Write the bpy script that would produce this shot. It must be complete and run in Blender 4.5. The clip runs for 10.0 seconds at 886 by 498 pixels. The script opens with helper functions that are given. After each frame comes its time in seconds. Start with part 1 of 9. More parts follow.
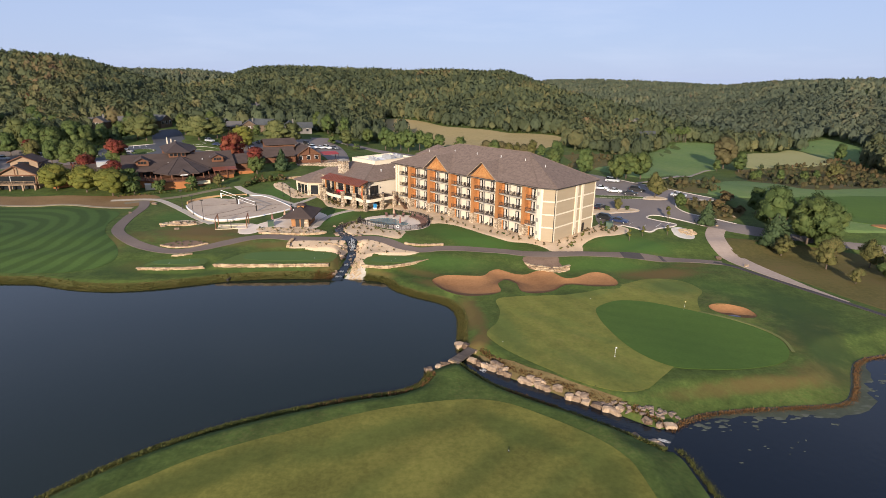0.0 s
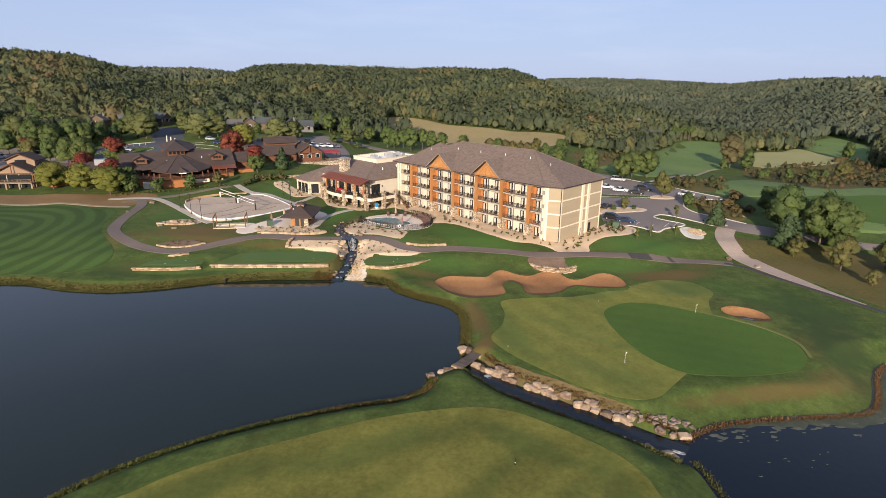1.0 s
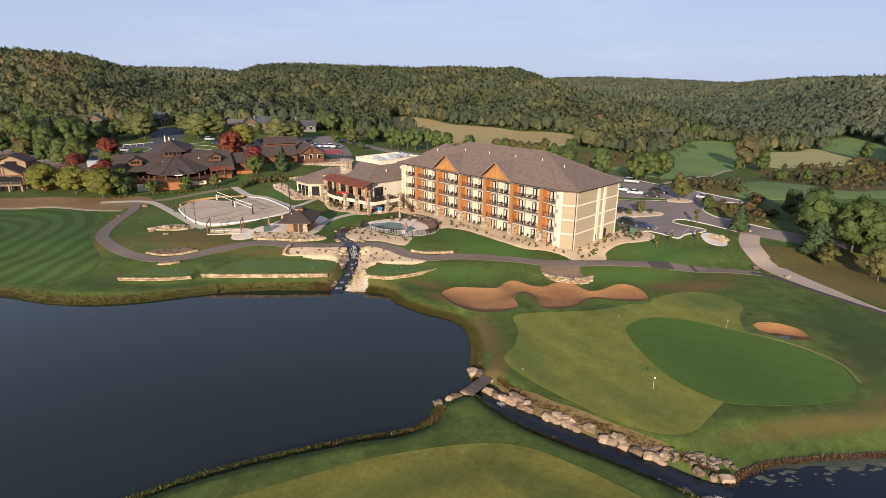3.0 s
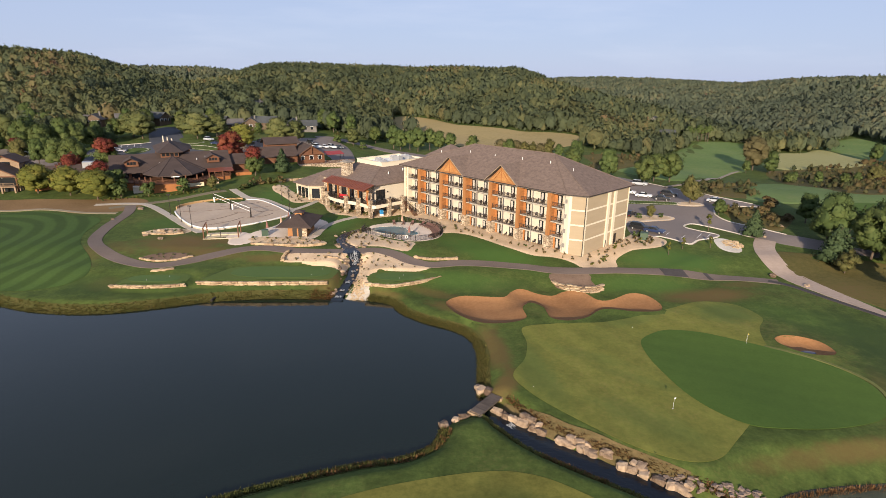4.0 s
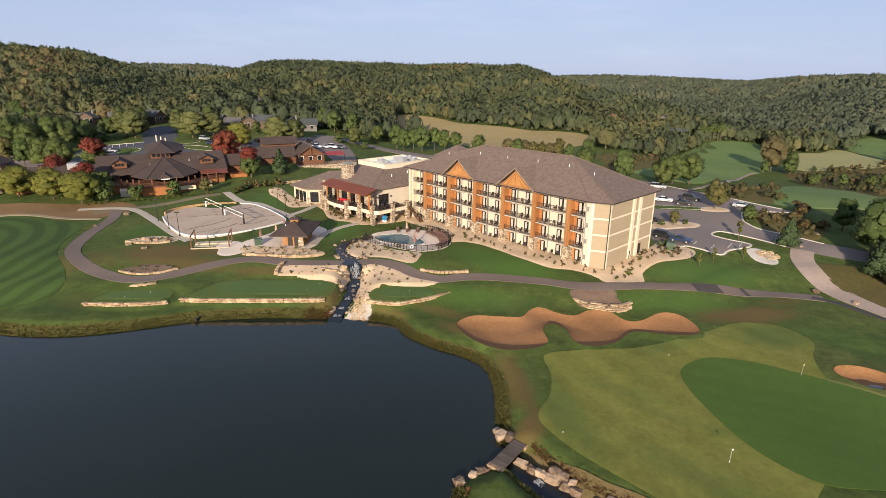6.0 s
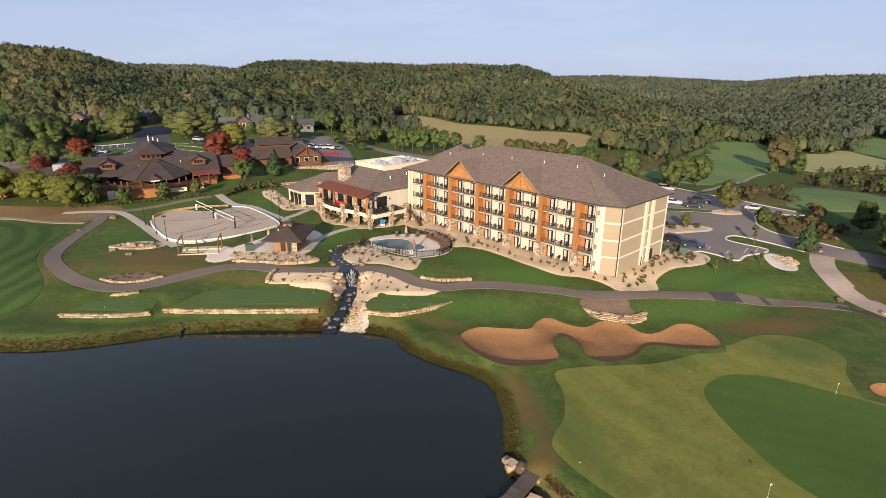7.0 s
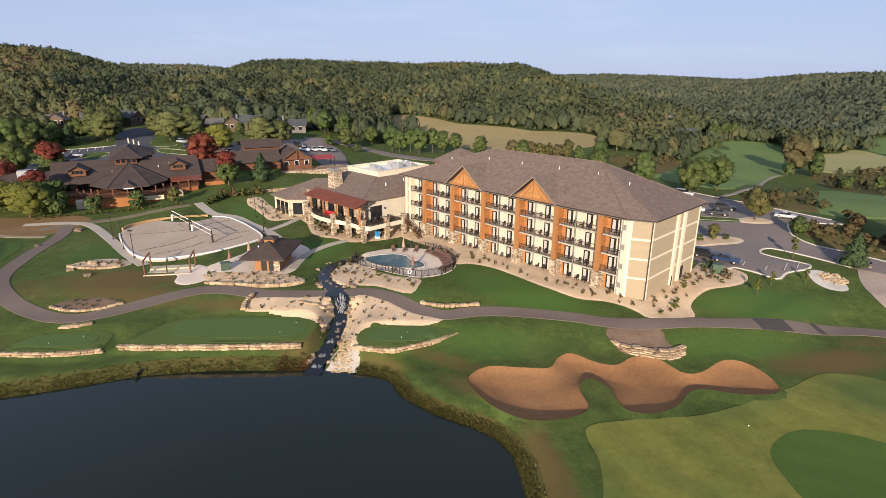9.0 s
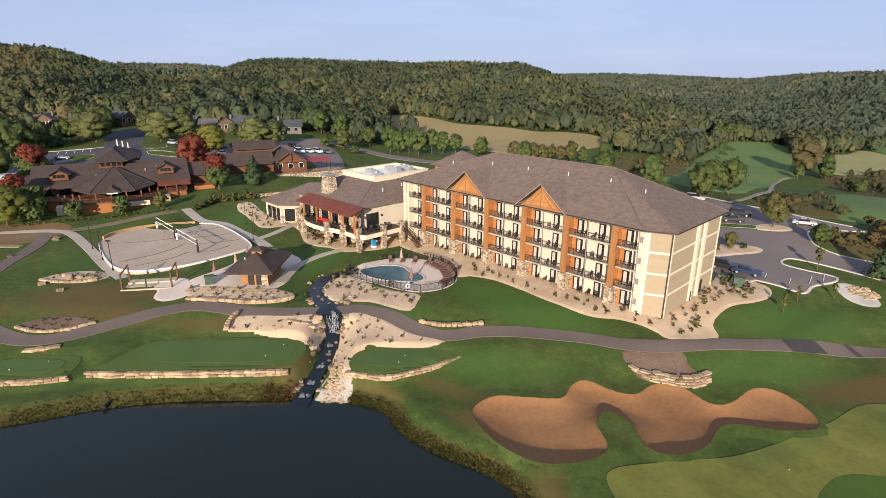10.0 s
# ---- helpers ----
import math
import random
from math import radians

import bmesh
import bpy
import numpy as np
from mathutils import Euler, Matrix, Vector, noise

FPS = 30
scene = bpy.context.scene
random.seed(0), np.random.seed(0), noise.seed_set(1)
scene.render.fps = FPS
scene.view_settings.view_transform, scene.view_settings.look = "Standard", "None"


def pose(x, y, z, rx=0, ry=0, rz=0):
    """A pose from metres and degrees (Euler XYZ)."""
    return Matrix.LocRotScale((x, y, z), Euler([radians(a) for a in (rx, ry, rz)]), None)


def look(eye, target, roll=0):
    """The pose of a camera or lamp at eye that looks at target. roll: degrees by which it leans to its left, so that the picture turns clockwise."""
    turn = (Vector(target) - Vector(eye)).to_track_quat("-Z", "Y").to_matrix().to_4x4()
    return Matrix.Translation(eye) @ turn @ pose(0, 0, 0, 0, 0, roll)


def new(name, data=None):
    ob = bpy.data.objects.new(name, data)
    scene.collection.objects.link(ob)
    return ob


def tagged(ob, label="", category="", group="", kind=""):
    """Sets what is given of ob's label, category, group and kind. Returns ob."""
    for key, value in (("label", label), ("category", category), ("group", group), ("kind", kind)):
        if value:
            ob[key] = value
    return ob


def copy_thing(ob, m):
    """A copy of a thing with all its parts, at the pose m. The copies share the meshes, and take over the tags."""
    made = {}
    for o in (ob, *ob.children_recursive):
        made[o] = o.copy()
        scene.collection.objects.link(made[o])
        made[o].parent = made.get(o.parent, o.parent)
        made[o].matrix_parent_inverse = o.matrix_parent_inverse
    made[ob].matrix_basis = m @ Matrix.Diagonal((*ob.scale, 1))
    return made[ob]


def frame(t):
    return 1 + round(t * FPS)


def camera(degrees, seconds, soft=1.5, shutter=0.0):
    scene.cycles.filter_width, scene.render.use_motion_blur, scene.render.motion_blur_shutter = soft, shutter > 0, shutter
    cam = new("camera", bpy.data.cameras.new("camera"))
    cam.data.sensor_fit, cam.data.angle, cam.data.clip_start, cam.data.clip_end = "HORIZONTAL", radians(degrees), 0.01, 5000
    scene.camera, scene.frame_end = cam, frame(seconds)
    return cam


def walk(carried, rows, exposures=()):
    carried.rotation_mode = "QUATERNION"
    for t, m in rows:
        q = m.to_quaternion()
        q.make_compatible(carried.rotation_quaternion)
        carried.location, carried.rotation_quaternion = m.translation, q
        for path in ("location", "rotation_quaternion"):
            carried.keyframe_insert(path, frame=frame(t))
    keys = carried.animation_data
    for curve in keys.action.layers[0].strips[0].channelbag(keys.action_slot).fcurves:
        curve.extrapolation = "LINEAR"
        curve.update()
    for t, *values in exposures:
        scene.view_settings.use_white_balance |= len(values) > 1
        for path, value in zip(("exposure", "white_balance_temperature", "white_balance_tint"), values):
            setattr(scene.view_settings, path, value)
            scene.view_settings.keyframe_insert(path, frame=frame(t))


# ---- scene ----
cam = camera(78.0, 10.0, 0.85)
PATH = [
    (0, (0.489, -13.071, 35.587), (0.548, -11.162, 34.992), 0.6),
    (0.5, (0.463, -11.613, 35.295), (0.519, -9.705, 34.698), 0.6),
    (1, (0.496, -10.099, 34.908), (0.546, -8.191, 34.31), 0.6),
    (1.5, (0.529, -8.405, 34.589), (0.573, -6.497, 33.99), 0.6),
    (2, (0.479, -6.589, 34.442), (0.518, -4.681, 33.843), 0.6),
    (2.5, (0.37, -4.654, 34.378), (0.405, -2.746, 33.778), 0.6),
    (2.7, (0.292, -3.834, 34.374), (0.327, -1.926, 33.774), 0.5),
    (4, (-0.366, 1.85, 34.385), (-0.337, 3.758, 33.783), 0.6),
    (4.5, (-0.673, 4.237, 34.366), (-0.646, 6.144, 33.763), 0.6),
    (5, (-0.983, 6.745, 34.239), (-0.957, 8.651, 33.636), 0.6),
    (5.5, (-1.289, 9.283, 34.032), (-1.264, 11.19, 33.428), 0.6),
    (5.7, (-1.397, 10.355, 33.973), (-1.376, 12.26, 33.365), 0.6),
    (7, (-1.98, 17.737, 32.938), (-1.954, 19.644, 32.334), 0.6),
    (7.5, (-2.168, 20.747, 32.604), (-2.141, 22.653, 31.999), 0.5),
    (8, (-2.403, 23.906, 32.373), (-2.373, 25.812, 31.768), 0.5),
    (8.5, (-2.571, 27.185, 32.285), (-2.539, 29.091, 31.68), 0.5),
    (9, (-2.603, 30.55, 32.238), (-2.569, 32.456, 31.632), 0.4),
    (9.5, (-2.666, 33.95, 32.231), (-2.632, 35.855, 31.624), 0.4),
    (10, (-2.735, 37.447, 32.185), (-2.698, 39.352, 31.577), 0.4),
]
walk(cam, [(t, look(eye, target, roll)) for t, eye, target, roll in PATH], [(0, 0.55, 6500, 10), (2, 0.55, 6680, 10), (4.5, 0.54, 6850, 10), (7.5, 0.54, 6850, 10), (9, 0.53, 6620, 10), (10, 0.52, 6500, 10)])

# ---- world and sun ----
SUN_DIR = Vector((-0.20, -0.945, 0.27)).normalized()
SUN_EL = math.asin(SUN_DIR.z)
world = bpy.data.worlds.new("sky")
scene.world = world
world.use_nodes = True
wn, wl = world.node_tree.nodes, world.node_tree.links
sky = wn.new("ShaderNodeTexSky")
sky.sky_type = 'NISHITA'
sky.sun_disc = False
sky.sun_elevation = SUN_EL
sky.sun_rotation = math.atan2(SUN_DIR.x, SUN_DIR.y)
sky.altitude = 250
sky.air_density, sky.dust_density, sky.ozone_density = 1.0, 0.4, 4.0
haze = wn.new("ShaderNodeMix")          # thin morning haze: the sky turned pale lavender all over
haze.data_type = 'RGBA'
up = wn.new("ShaderNodeTexCoord")
sep = wn.new("ShaderNodeSeparateXYZ")
thin = wn.new("ShaderNodeMapRange")
thin.inputs[1].default_value, thin.inputs[2].default_value, thin.inputs[3].default_value, thin.inputs[4].default_value = 0.0, 0.6, 0.86, 0.56
wl.new(up.outputs["Generated"], sep.inputs[0])
wl.new(sep.outputs[2], thin.inputs[0])
wl.new(thin.outputs[0], haze.inputs[0])
haze.inputs[7].default_value = (4.0, 4.75, 7.1, 1)
wl.new(sky.outputs[0], haze.inputs[6])
wisp = wn.new("ShaderNodeTexNoise")      # thin streaks of high cloud
wisp.inputs["Scale"].default_value, wisp.inputs["Detail"].default_value, wisp.inputs["Roughness"].default_value = 2.2, 5, 0.6
drawn = wn.new("ShaderNodeMapping")
drawn.inputs["Scale"].default_value = (1.0, 1.0, 7.0)
veil = wn.new("ShaderNodeMapRange")
veil.inputs[1].default_value, veil.inputs[2].default_value, veil.inputs[3].default_value, veil.inputs[4].default_value = 0.5, 0.75, 0.0, 0.22
cloud = wn.new("ShaderNodeMix")
cloud.data_type = 'RGBA'
cloud.inputs[7].default_value = (6.6, 7.1, 8.6, 1)
wl.new(up.outputs["Generated"], drawn.inputs[0])
wl.new(drawn.outputs[0], wisp.inputs[0])
wl.new(wisp.outputs[0], veil.inputs[0])
wl.new(veil.outputs[0], cloud.inputs[0])
wl.new(haze.outputs[2], cloud.inputs[6])
wl.new(cloud.outputs[2], wn["Background"].inputs[0])
wn["Background"].inputs[1].default_value = 0.085
sun_data = bpy.data.lights.new("sun", 'SUN')
sun_data.energy, sun_data.angle, sun_data.color = 5.0, radians(0.6), (1.0, 0.86, 0.70)
sun = new("sun", sun_data)
sun.matrix_world = look(SUN_DIR * 300, (0, 0, 0))

# ---- materials ----
def ramp(nodes, stops):
    r = nodes.new("ShaderNodeValToRGB")
    el = r.color_ramp.elements
    el[0].position, el[0].color = stops[0][0], (*stops[0][1], 1)
    el[1].position, el[1].color = stops[-1][0], (*stops[-1][1], 1)
    for p, c in stops[1:-1]:
        e = el.new(p)
        e.color = (*c, 1)
    return r


def mat(name, dark, light, fine=1.0, coarse=0.08, rough=0.85, bump=0.3, depth=0.05, per=0.0, metal=0.0, island=False, spec=0.3, third=None, flat=1.0):
    """Two-scale surface: fine grain and coarse stains between two colours; per: how far one piece differs from the next."""
    m = bpy.data.materials.new(name)
    m.use_nodes = True
    nt = m.node_tree
    n, ln = nt.nodes, nt.links
    b = n["Principled BSDF"]
    b.inputs["Roughness"].default_value, b.inputs["Metallic"].default_value = rough, metal
    b.inputs["Specular IOR Level"].default_value = spec
    geo = n.new("ShaderNodeNewGeometry")
    mp = n.new("ShaderNodeMapping")
    mp.inputs["Scale"].default_value = (1, 1, flat)
    ln.new(geo.outputs["Position"], mp.inputs[0])
    a = n.new("ShaderNodeTexNoise")
    a.inputs["Scale"].default_value, a.inputs["Detail"].default_value, a.inputs["Roughness"].default_value = fine, 6, 0.65
    c = n.new("ShaderNodeTexNoise")
    c.inputs["Scale"].default_value, c.inputs["Detail"].default_value = coarse, 4
    ln.new(mp.outputs[0], a.inputs[0])
    ln.new(mp.outputs[0], c.inputs[0])
    ad = n.new("ShaderNodeMath")
    ad.operation = 'ADD'
    ln.new(a.outputs[0], ad.inputs[0])
    ln.new(c.outputs[0], ad.inputs[1])
    last = ad.outputs[0]
    if per:
        src = geo.outputs["Random Per Island"]
        if not island:
            oi = n.new("ShaderNodeObjectInfo")
            src = oi.outputs["Random"]
        mr = n.new("ShaderNodeMath")
        mr.operation = 'MULTIPLY_ADD'
        ln.new(src, mr.inputs[0])
        mr.inputs[1].default_value, mr.inputs[2].default_value = per, -per / 2
        ad2 = n.new("ShaderNodeMath")
        ad2.operation = 'ADD'
        ln.new(last, ad2.inputs[0])
        ln.new(mr.outputs[0], ad2.inputs[1])
        last = ad2.outputs[0]
    hv = n.new("ShaderNodeMath")
    hv.operation = 'MULTIPLY'
    hv.inputs[1].default_value = 0.5
    ln.new(last, hv.inputs[0])
    stops = [(0.3, dark), (0.7, light)] if third is None else [(0.3, dark), (0.52, light), (0.75, third)]
    r = ramp(n, stops)
    ln.new(hv.outputs[0], r.inputs[0])
    ln.new(r.outputs[0], b.inputs["Base Color"])
    if bump:
        bp = n.new("ShaderNodeBump")
        bp.inputs["Strength"].default_value, bp.inputs["Distance"].default_value = bump, depth
        ln.new(a.outputs[0], bp.inputs["Height"])
        ln.new(bp.outputs[0], b.inputs["Normal"])
    return m


def leaf_mat(name, stops, fine=0.9, rough=0.75, trans=0.25, bump=0.0, island=0.5, coarse=0.012):
    """Leaves: colour from crown to crown, and in patches within the crown."""
    m = bpy.data.materials.new(name)
    m.use_nodes = True
    nt = m.node_tree
    n, ln = nt.nodes, nt.links
    b = n["Principled BSDF"]
    b.inputs["Roughness"].default_value = rough
    b.inputs["Specular IOR Level"].default_value = 0.15
    geo = n.new("ShaderNodeNewGeometry")
    a = n.new("ShaderNodeTexNoise")
    a.inputs["Scale"].default_value, a.inputs["Detail"].default_value, a.inputs["Roughness"].default_value = fine, 5, 0.7
    c = n.new("ShaderNodeTexNoise")
    c.inputs["Scale"].default_value, c.inputs["Detail"].default_value = coarse, 3
    ln.new(geo.outputs["Position"], a.inputs[0])
    ln.new(geo.outputs["Position"], c.inputs[0])
    k = n.new("ShaderNodeMath")
    k.operation = 'MULTIPLY_ADD'
    ln.new(geo.outputs["Random Per Island"], k.inputs[0])
    k.inputs[1].default_value = island
    k2 = n.new("ShaderNodeMath")
    k2.operation = 'MULTIPLY_ADD'
    ln.new(a.outputs[0], k2.inputs[0])
    k2.inputs[1].default_value = 0.45
    k3 = n.new("ShaderNodeMath")
    k3.operation = 'MULTIPLY_ADD'
    ln.new(c.outputs[0], k3.inputs[0])
    k3.inputs[1].default_value, k3.inputs[2].default_value = 0.9, -0.62 + (0.5 - island) * 0.5 + 0.2
    ln.new(k3.outputs[0], k2.inputs[2])
    ln.new(k2.outputs[0], k.inputs[2])
    r = ramp(n, stops)
    ln.new(k.outputs[0], r.inputs[0])
    ln.new(r.outputs[0], b.inputs["Base Color"])
    if bump:
        bp = n.new("ShaderNodeBump")
        bp.inputs["Strength"].default_value, bp.inputs["Distance"].default_value = bump, 0.6
        ln.new(a.outputs[0], bp.inputs["Height"])
        ln.new(bp.outputs[0], b.inputs["Normal"])
    if trans:
        t = n.new("ShaderNodeBsdfTranslucent")
        ln.new(r.outputs[0], t.inputs[0])
        mx = n.new("ShaderNodeMixShader")
        mx.inputs[0].default_value = trans
        ln.new(b.outputs[0], mx.inputs[1])
        ln.new(t.outputs[0], mx.inputs[2])
        ln.new(mx.outputs[0], n["Material Output"].inputs[0])
    return m


# ---- mesh helpers ----
class Shape:
    """A growing mesh: vertices and faces, with the solids that things are made of."""

    def __init__(self):
        self.v, self.f = [], []

    def add(self, verts, faces):
        k = len(self.v)
        self.v += [tuple(p) for p in verts]
        self.f += [tuple(i + k for i in f) for f in faces]
        return self

    def box(self, x0, x1, y0, y1, z0, z1):
        return self.prism([(x0, y0), (x1, y0), (x1, y1), (x0, y1)], z0, z1)

    def prism(self, poly, z0, z1):
        k = len(poly)
        return self.add([(x, y, z0) for x, y in poly] + [(x, y, z1) for x, y in poly],
                        [tuple(range(k - 1, -1, -1)), tuple(range(k, 2 * k))] + [(i, (i + 1) % k, k + (i + 1) % k, k + i) for i in range(k)])

    def tube(self, p0, p1, r0, r1=None, seg=6):
        p0, p1 = Vector(p0), Vector(p1)
        r1 = r0 if r1 is None else r1
        d = (p1 - p0).normalized()
        a = d.orthogonal().normalized()
        b = d.cross(a)
        ring = [(math.cos(2 * math.pi * i / seg), math.sin(2 * math.pi * i / seg)) for i in range(seg)]
        vs = [p0 + (a * c + b * s) * r0 for c, s in ring] + [p1 + (a * c + b * s) * r1 for c, s in ring]
        return self.add(vs, [tuple(range(seg - 1, -1, -1)), tuple(range(seg, 2 * seg))] + [(i, (i + 1) % seg, seg + (i + 1) % seg, seg + i) for i in range(seg)])

    def slab(self, top, thick):
        """A sheet given by its upper corners, closed below."""
        k = len(top)
        return self.add(list(top) + [(x, y, z - thick) for x, y, z in top],
                        [tuple(range(k)), tuple(range(2 * k - 1, k - 1, -1))] + [((i + 1) % k, i, k + i, k + (i + 1) % k) for i in range(k)])

    def mesh(self, name):
        me = bpy.data.meshes.new(name)
        me.from_pydata(self.v, [], self.f)
        me.update()
        return me


def part(name, shape, material, parent=None, label="", smooth=False, at=None):
    """Links a Shape or a mesh as one object under its thing."""
    me = shape.mesh(name) if isinstance(shape, Shape) else shape
    if not me.materials:
        me.materials.append(material)
    if smooth:
        me.polygons.foreach_set("use_smooth", [True] * len(me.polygons))
    ob = new(name, me)
    ob.parent = parent
    if at is not None:
        ob.matrix_basis = at
    return tagged(ob, label)


def thing(name, at, label, category, group="", kind=""):
    ob = new(name)
    ob.empty_display_size = 0.5
    ob.matrix_basis = at
    return tagged(ob, label, category, group, kind)


def structure(name, shape, material, label="", smooth=False):
    ob = part(name, shape, material, None, label, smooth)
    return tagged(ob, kind="structure")


def arrays_mesh(name, verts, faces, normals=None):
    """A mesh from whole arrays, quads or triangles alike; normals: shading directions of the vertices, for foliage."""
    me = bpy.data.meshes.new(name)
    nv, nf, k = len(verts), len(faces), faces.shape[1]
    me.vertices.add(nv)
    me.vertices.foreach_set("co", np.asarray(verts, dtype=np.float32).ravel())
    me.loops.add(nf * k)
    me.loops.foreach_set("vertex_index", np.asarray(faces, dtype=np.int32).ravel())
    me.polygons.add(nf)
    me.polygons.foreach_set("loop_start", np.arange(0, nf * k, k, dtype=np.int32))
    me.update(calc_edges=True)
    me.validate()
    if normals is not None and len(me.vertices) == nv:
        at = me.attributes.new("custom_normal", 'FLOAT_VECTOR', 'POINT')
        at.data.foreach_set("vector", np.asarray(normals, dtype=np.float32).ravel())
    return me


def spline(pts, step=1.0, closed=False):
    """A smooth line (Catmull-Rom) through a few plan points."""
    p = [np.array(q, dtype=float) for q in pts]
    k = len(p)
    out = []
    for i in range(k if closed else k - 1):
        a, b, c, d = (p[(i - 1) % k], p[i], p[(i + 1) % k], p[(i + 2) % k]) if closed else (p[max(i - 1, 0)], p[i], p[i + 1], p[min(i + 2, k - 1)])
        m = max(1, int(np.linalg.norm(c - b) / step))
        for j in range(m):
            t = j / m
            out.append(0.5 * (2 * b + (c - a) * t + (2 * a - 5 * b + 4 * c - d) * t * t + (3 * b - a - 3 * c + d) * t ** 3))
    if not closed:
        out.append(p[-1])
    return np.array(out)


def step(a, b, x):
    t = np.clip((np.asarray(x, dtype=float) - a) / (b - a), 0, 1)
    return t * t * (3 - 2 * t)


def line_dist(x, y, line, closed=False):
    """Distance of many points from a plan line, and how far along it (0 to 1) the nearest place lies."""
    a = line
    b = np.roll(line, -1, axis=0) if closed else line[1:]
    a = a if closed else line[:-1]
    best, where = np.full(x.shape, 1e9), np.zeros(x.shape)
    for i in range(len(a)):
        dx, dy = b[i] - a[i]
        t = np.clip(((x - a[i][0]) * dx + (y - a[i][1]) * dy) / max(dx * dx + dy * dy, 1e-9), 0, 1)
        d = np.hypot(x - a[i][0] - t * dx, y - a[i][1] - t * dy)
        near = d < best
        best, where = np.where(near, d, best), np.where(near, (i + t) / len(a), where)
    return best, where


def inside(x, y, poly):
    """Which of many plan points lie in the outline."""
    r = np.zeros(x.shape, dtype=bool)
    for (x0, y0), (x1, y1) in zip(poly, np.roll(poly, -1, axis=0)):
        if y0 != y1:
            r ^= ((y0 > y) != (y1 > y)) & (x < (x1 - x0) * (y - y0) / (y1 - y0) + x0)
    return r


def signed(x, y, poly):
    d, _ = line_dist(x, y, poly, True)
    return np.where(inside(x, y, poly), -d, d)

# ---- plan of the land ----
POND_LEVEL, LOW_LEVEL = -3.74, -4.15
POND = spline([(-230, 92), (-150, 91), (-105, 90), (-83, 89.4), (-76, 89), (-68, 86.4), (-60, 85.4), (-53, 86.2), (-46, 88.5), (-39.2, 91), (-31, 92.3), (-24, 92.4), (-18.8, 92.4),
               (-12.4, 91.8), (-8, 90.1), (-6.2, 86.6), (-2, 82.8), (2.6, 79.9), (5.0, 76.9), (5.8, 71.8), (5.4, 66), (5.1, 61.4), (3.8, 57.6), (1.6, 56.2), (0.5, 54.6), (-0.4, 52),
               (-3.6, 49.8), (-8, 48.8), (-14.6, 46.6), (-22.6, 43.2), (-29.3, 39.2), (-34.2, 34.8), (-39, 29), (-46, 18), (-60, 0), (-90, -30), (-230, -60)], 1.2, True)
LOW_POND = spline([(27.0, 40.6), (29.4, 41.9), (32, 43.6), (35.4, 45), (40.8, 45.8), (47, 46.3), (52.6, 46.7), (55.6, 47.6), (58.6, 50.6), (61.8, 54.8), (65, 58), (70.5, 59.8), (85, 62), (120, 62),
                   (170, 50), (170, -60), (60, -60), (34, -20), (30.5, 10), (29.6, 24), (29.3, 32), (29.1, 36.8), (28.3, 39)], 1.2, True)
LOW_STREAM = spline([(4.4, 59.8), (6.9, 58.0), (8.0, 56.3), (11, 52.6), (15, 49.5), (19.4, 46.6), (22.9, 44.1), (26.1, 41.6), (28.6, 39.6)], 0.8)
HIGH_STREAM = spline([(-15.6, 127.2), (-18.4, 125.2), (-20.6, 122.2), (-21.2, 118.2), (-20.3, 114.8), (-18.2, 111.6), (-16.9, 108.6), (-16.4, 104), (-16.6, 100), (-17.1, 96.6), (-17.6, 93), (-17.9, 91)], 0.6)
HIGH_LEVELS = ([float(np.argmin(np.abs(HIGH_STREAM[:, 1] - y))) / (len(HIGH_STREAM) - 1) for y in (140, 111.8, 108.7, 107.0, 91.8, 80)], [-0.2, -0.25, -0.4, -2.1, POND_LEVEL + 0.03, POND_LEVEL - 0.1])
BUNKER = spline([(1.7, 89), (4.3, 91.4), (8.2, 91), (11.8, 90.8), (13.5, 93.3), (15.5, 94.3), (18.3, 92.2), (20.5, 91.6), (23, 93.3), (26, 93.3), (28, 89.7), (30.4, 89.6), (34.6, 92.3), (37.2, 91.4), (38.1, 87.4),
                 (36.9, 84.9), (33, 84.8), (29, 85.9), (26.8, 85.2), (24, 82.3), (20.6, 80.9), (18.3, 82), (17.9, 86.2), (16, 88.1), (14.3, 86), (14.3, 82), (11.6, 80.2), (7.4, 80), (4.2, 82.4), (2.2, 86)], 0.7, True)
SMALL_BUNKER = spline([(49.9, 74), (51.6, 75.7), (54.4, 75.6), (56.5, 73.6), (56.3, 70.4), (54.2, 69.4), (51.2, 70.6)], 0.6, True)
CART = spline([(-83, 148), (-79.4, 139.5), (-77.2, 127), (-73.6, 115.6), (-66.6, 107.8), (-58.4, 103), (-53.3, 102.2), (-49, 104.2), (-44.9, 107.3), (-40.4, 110.4), (-35.9, 111.2), (-28.4, 109.2), (-22.5, 109.0), (-18, 109.9),
               (-13.4, 110.2), (-9, 108.3), (-5, 105), (-1, 103.2), (4, 104.4), (10, 104.4), (17, 102.9), (22, 101), (27.1, 100.2), (34.6, 100.8), (41.8, 100.9), (49.5, 101.3), (59, 101.3), (65.7, 99.4)], 1.0)

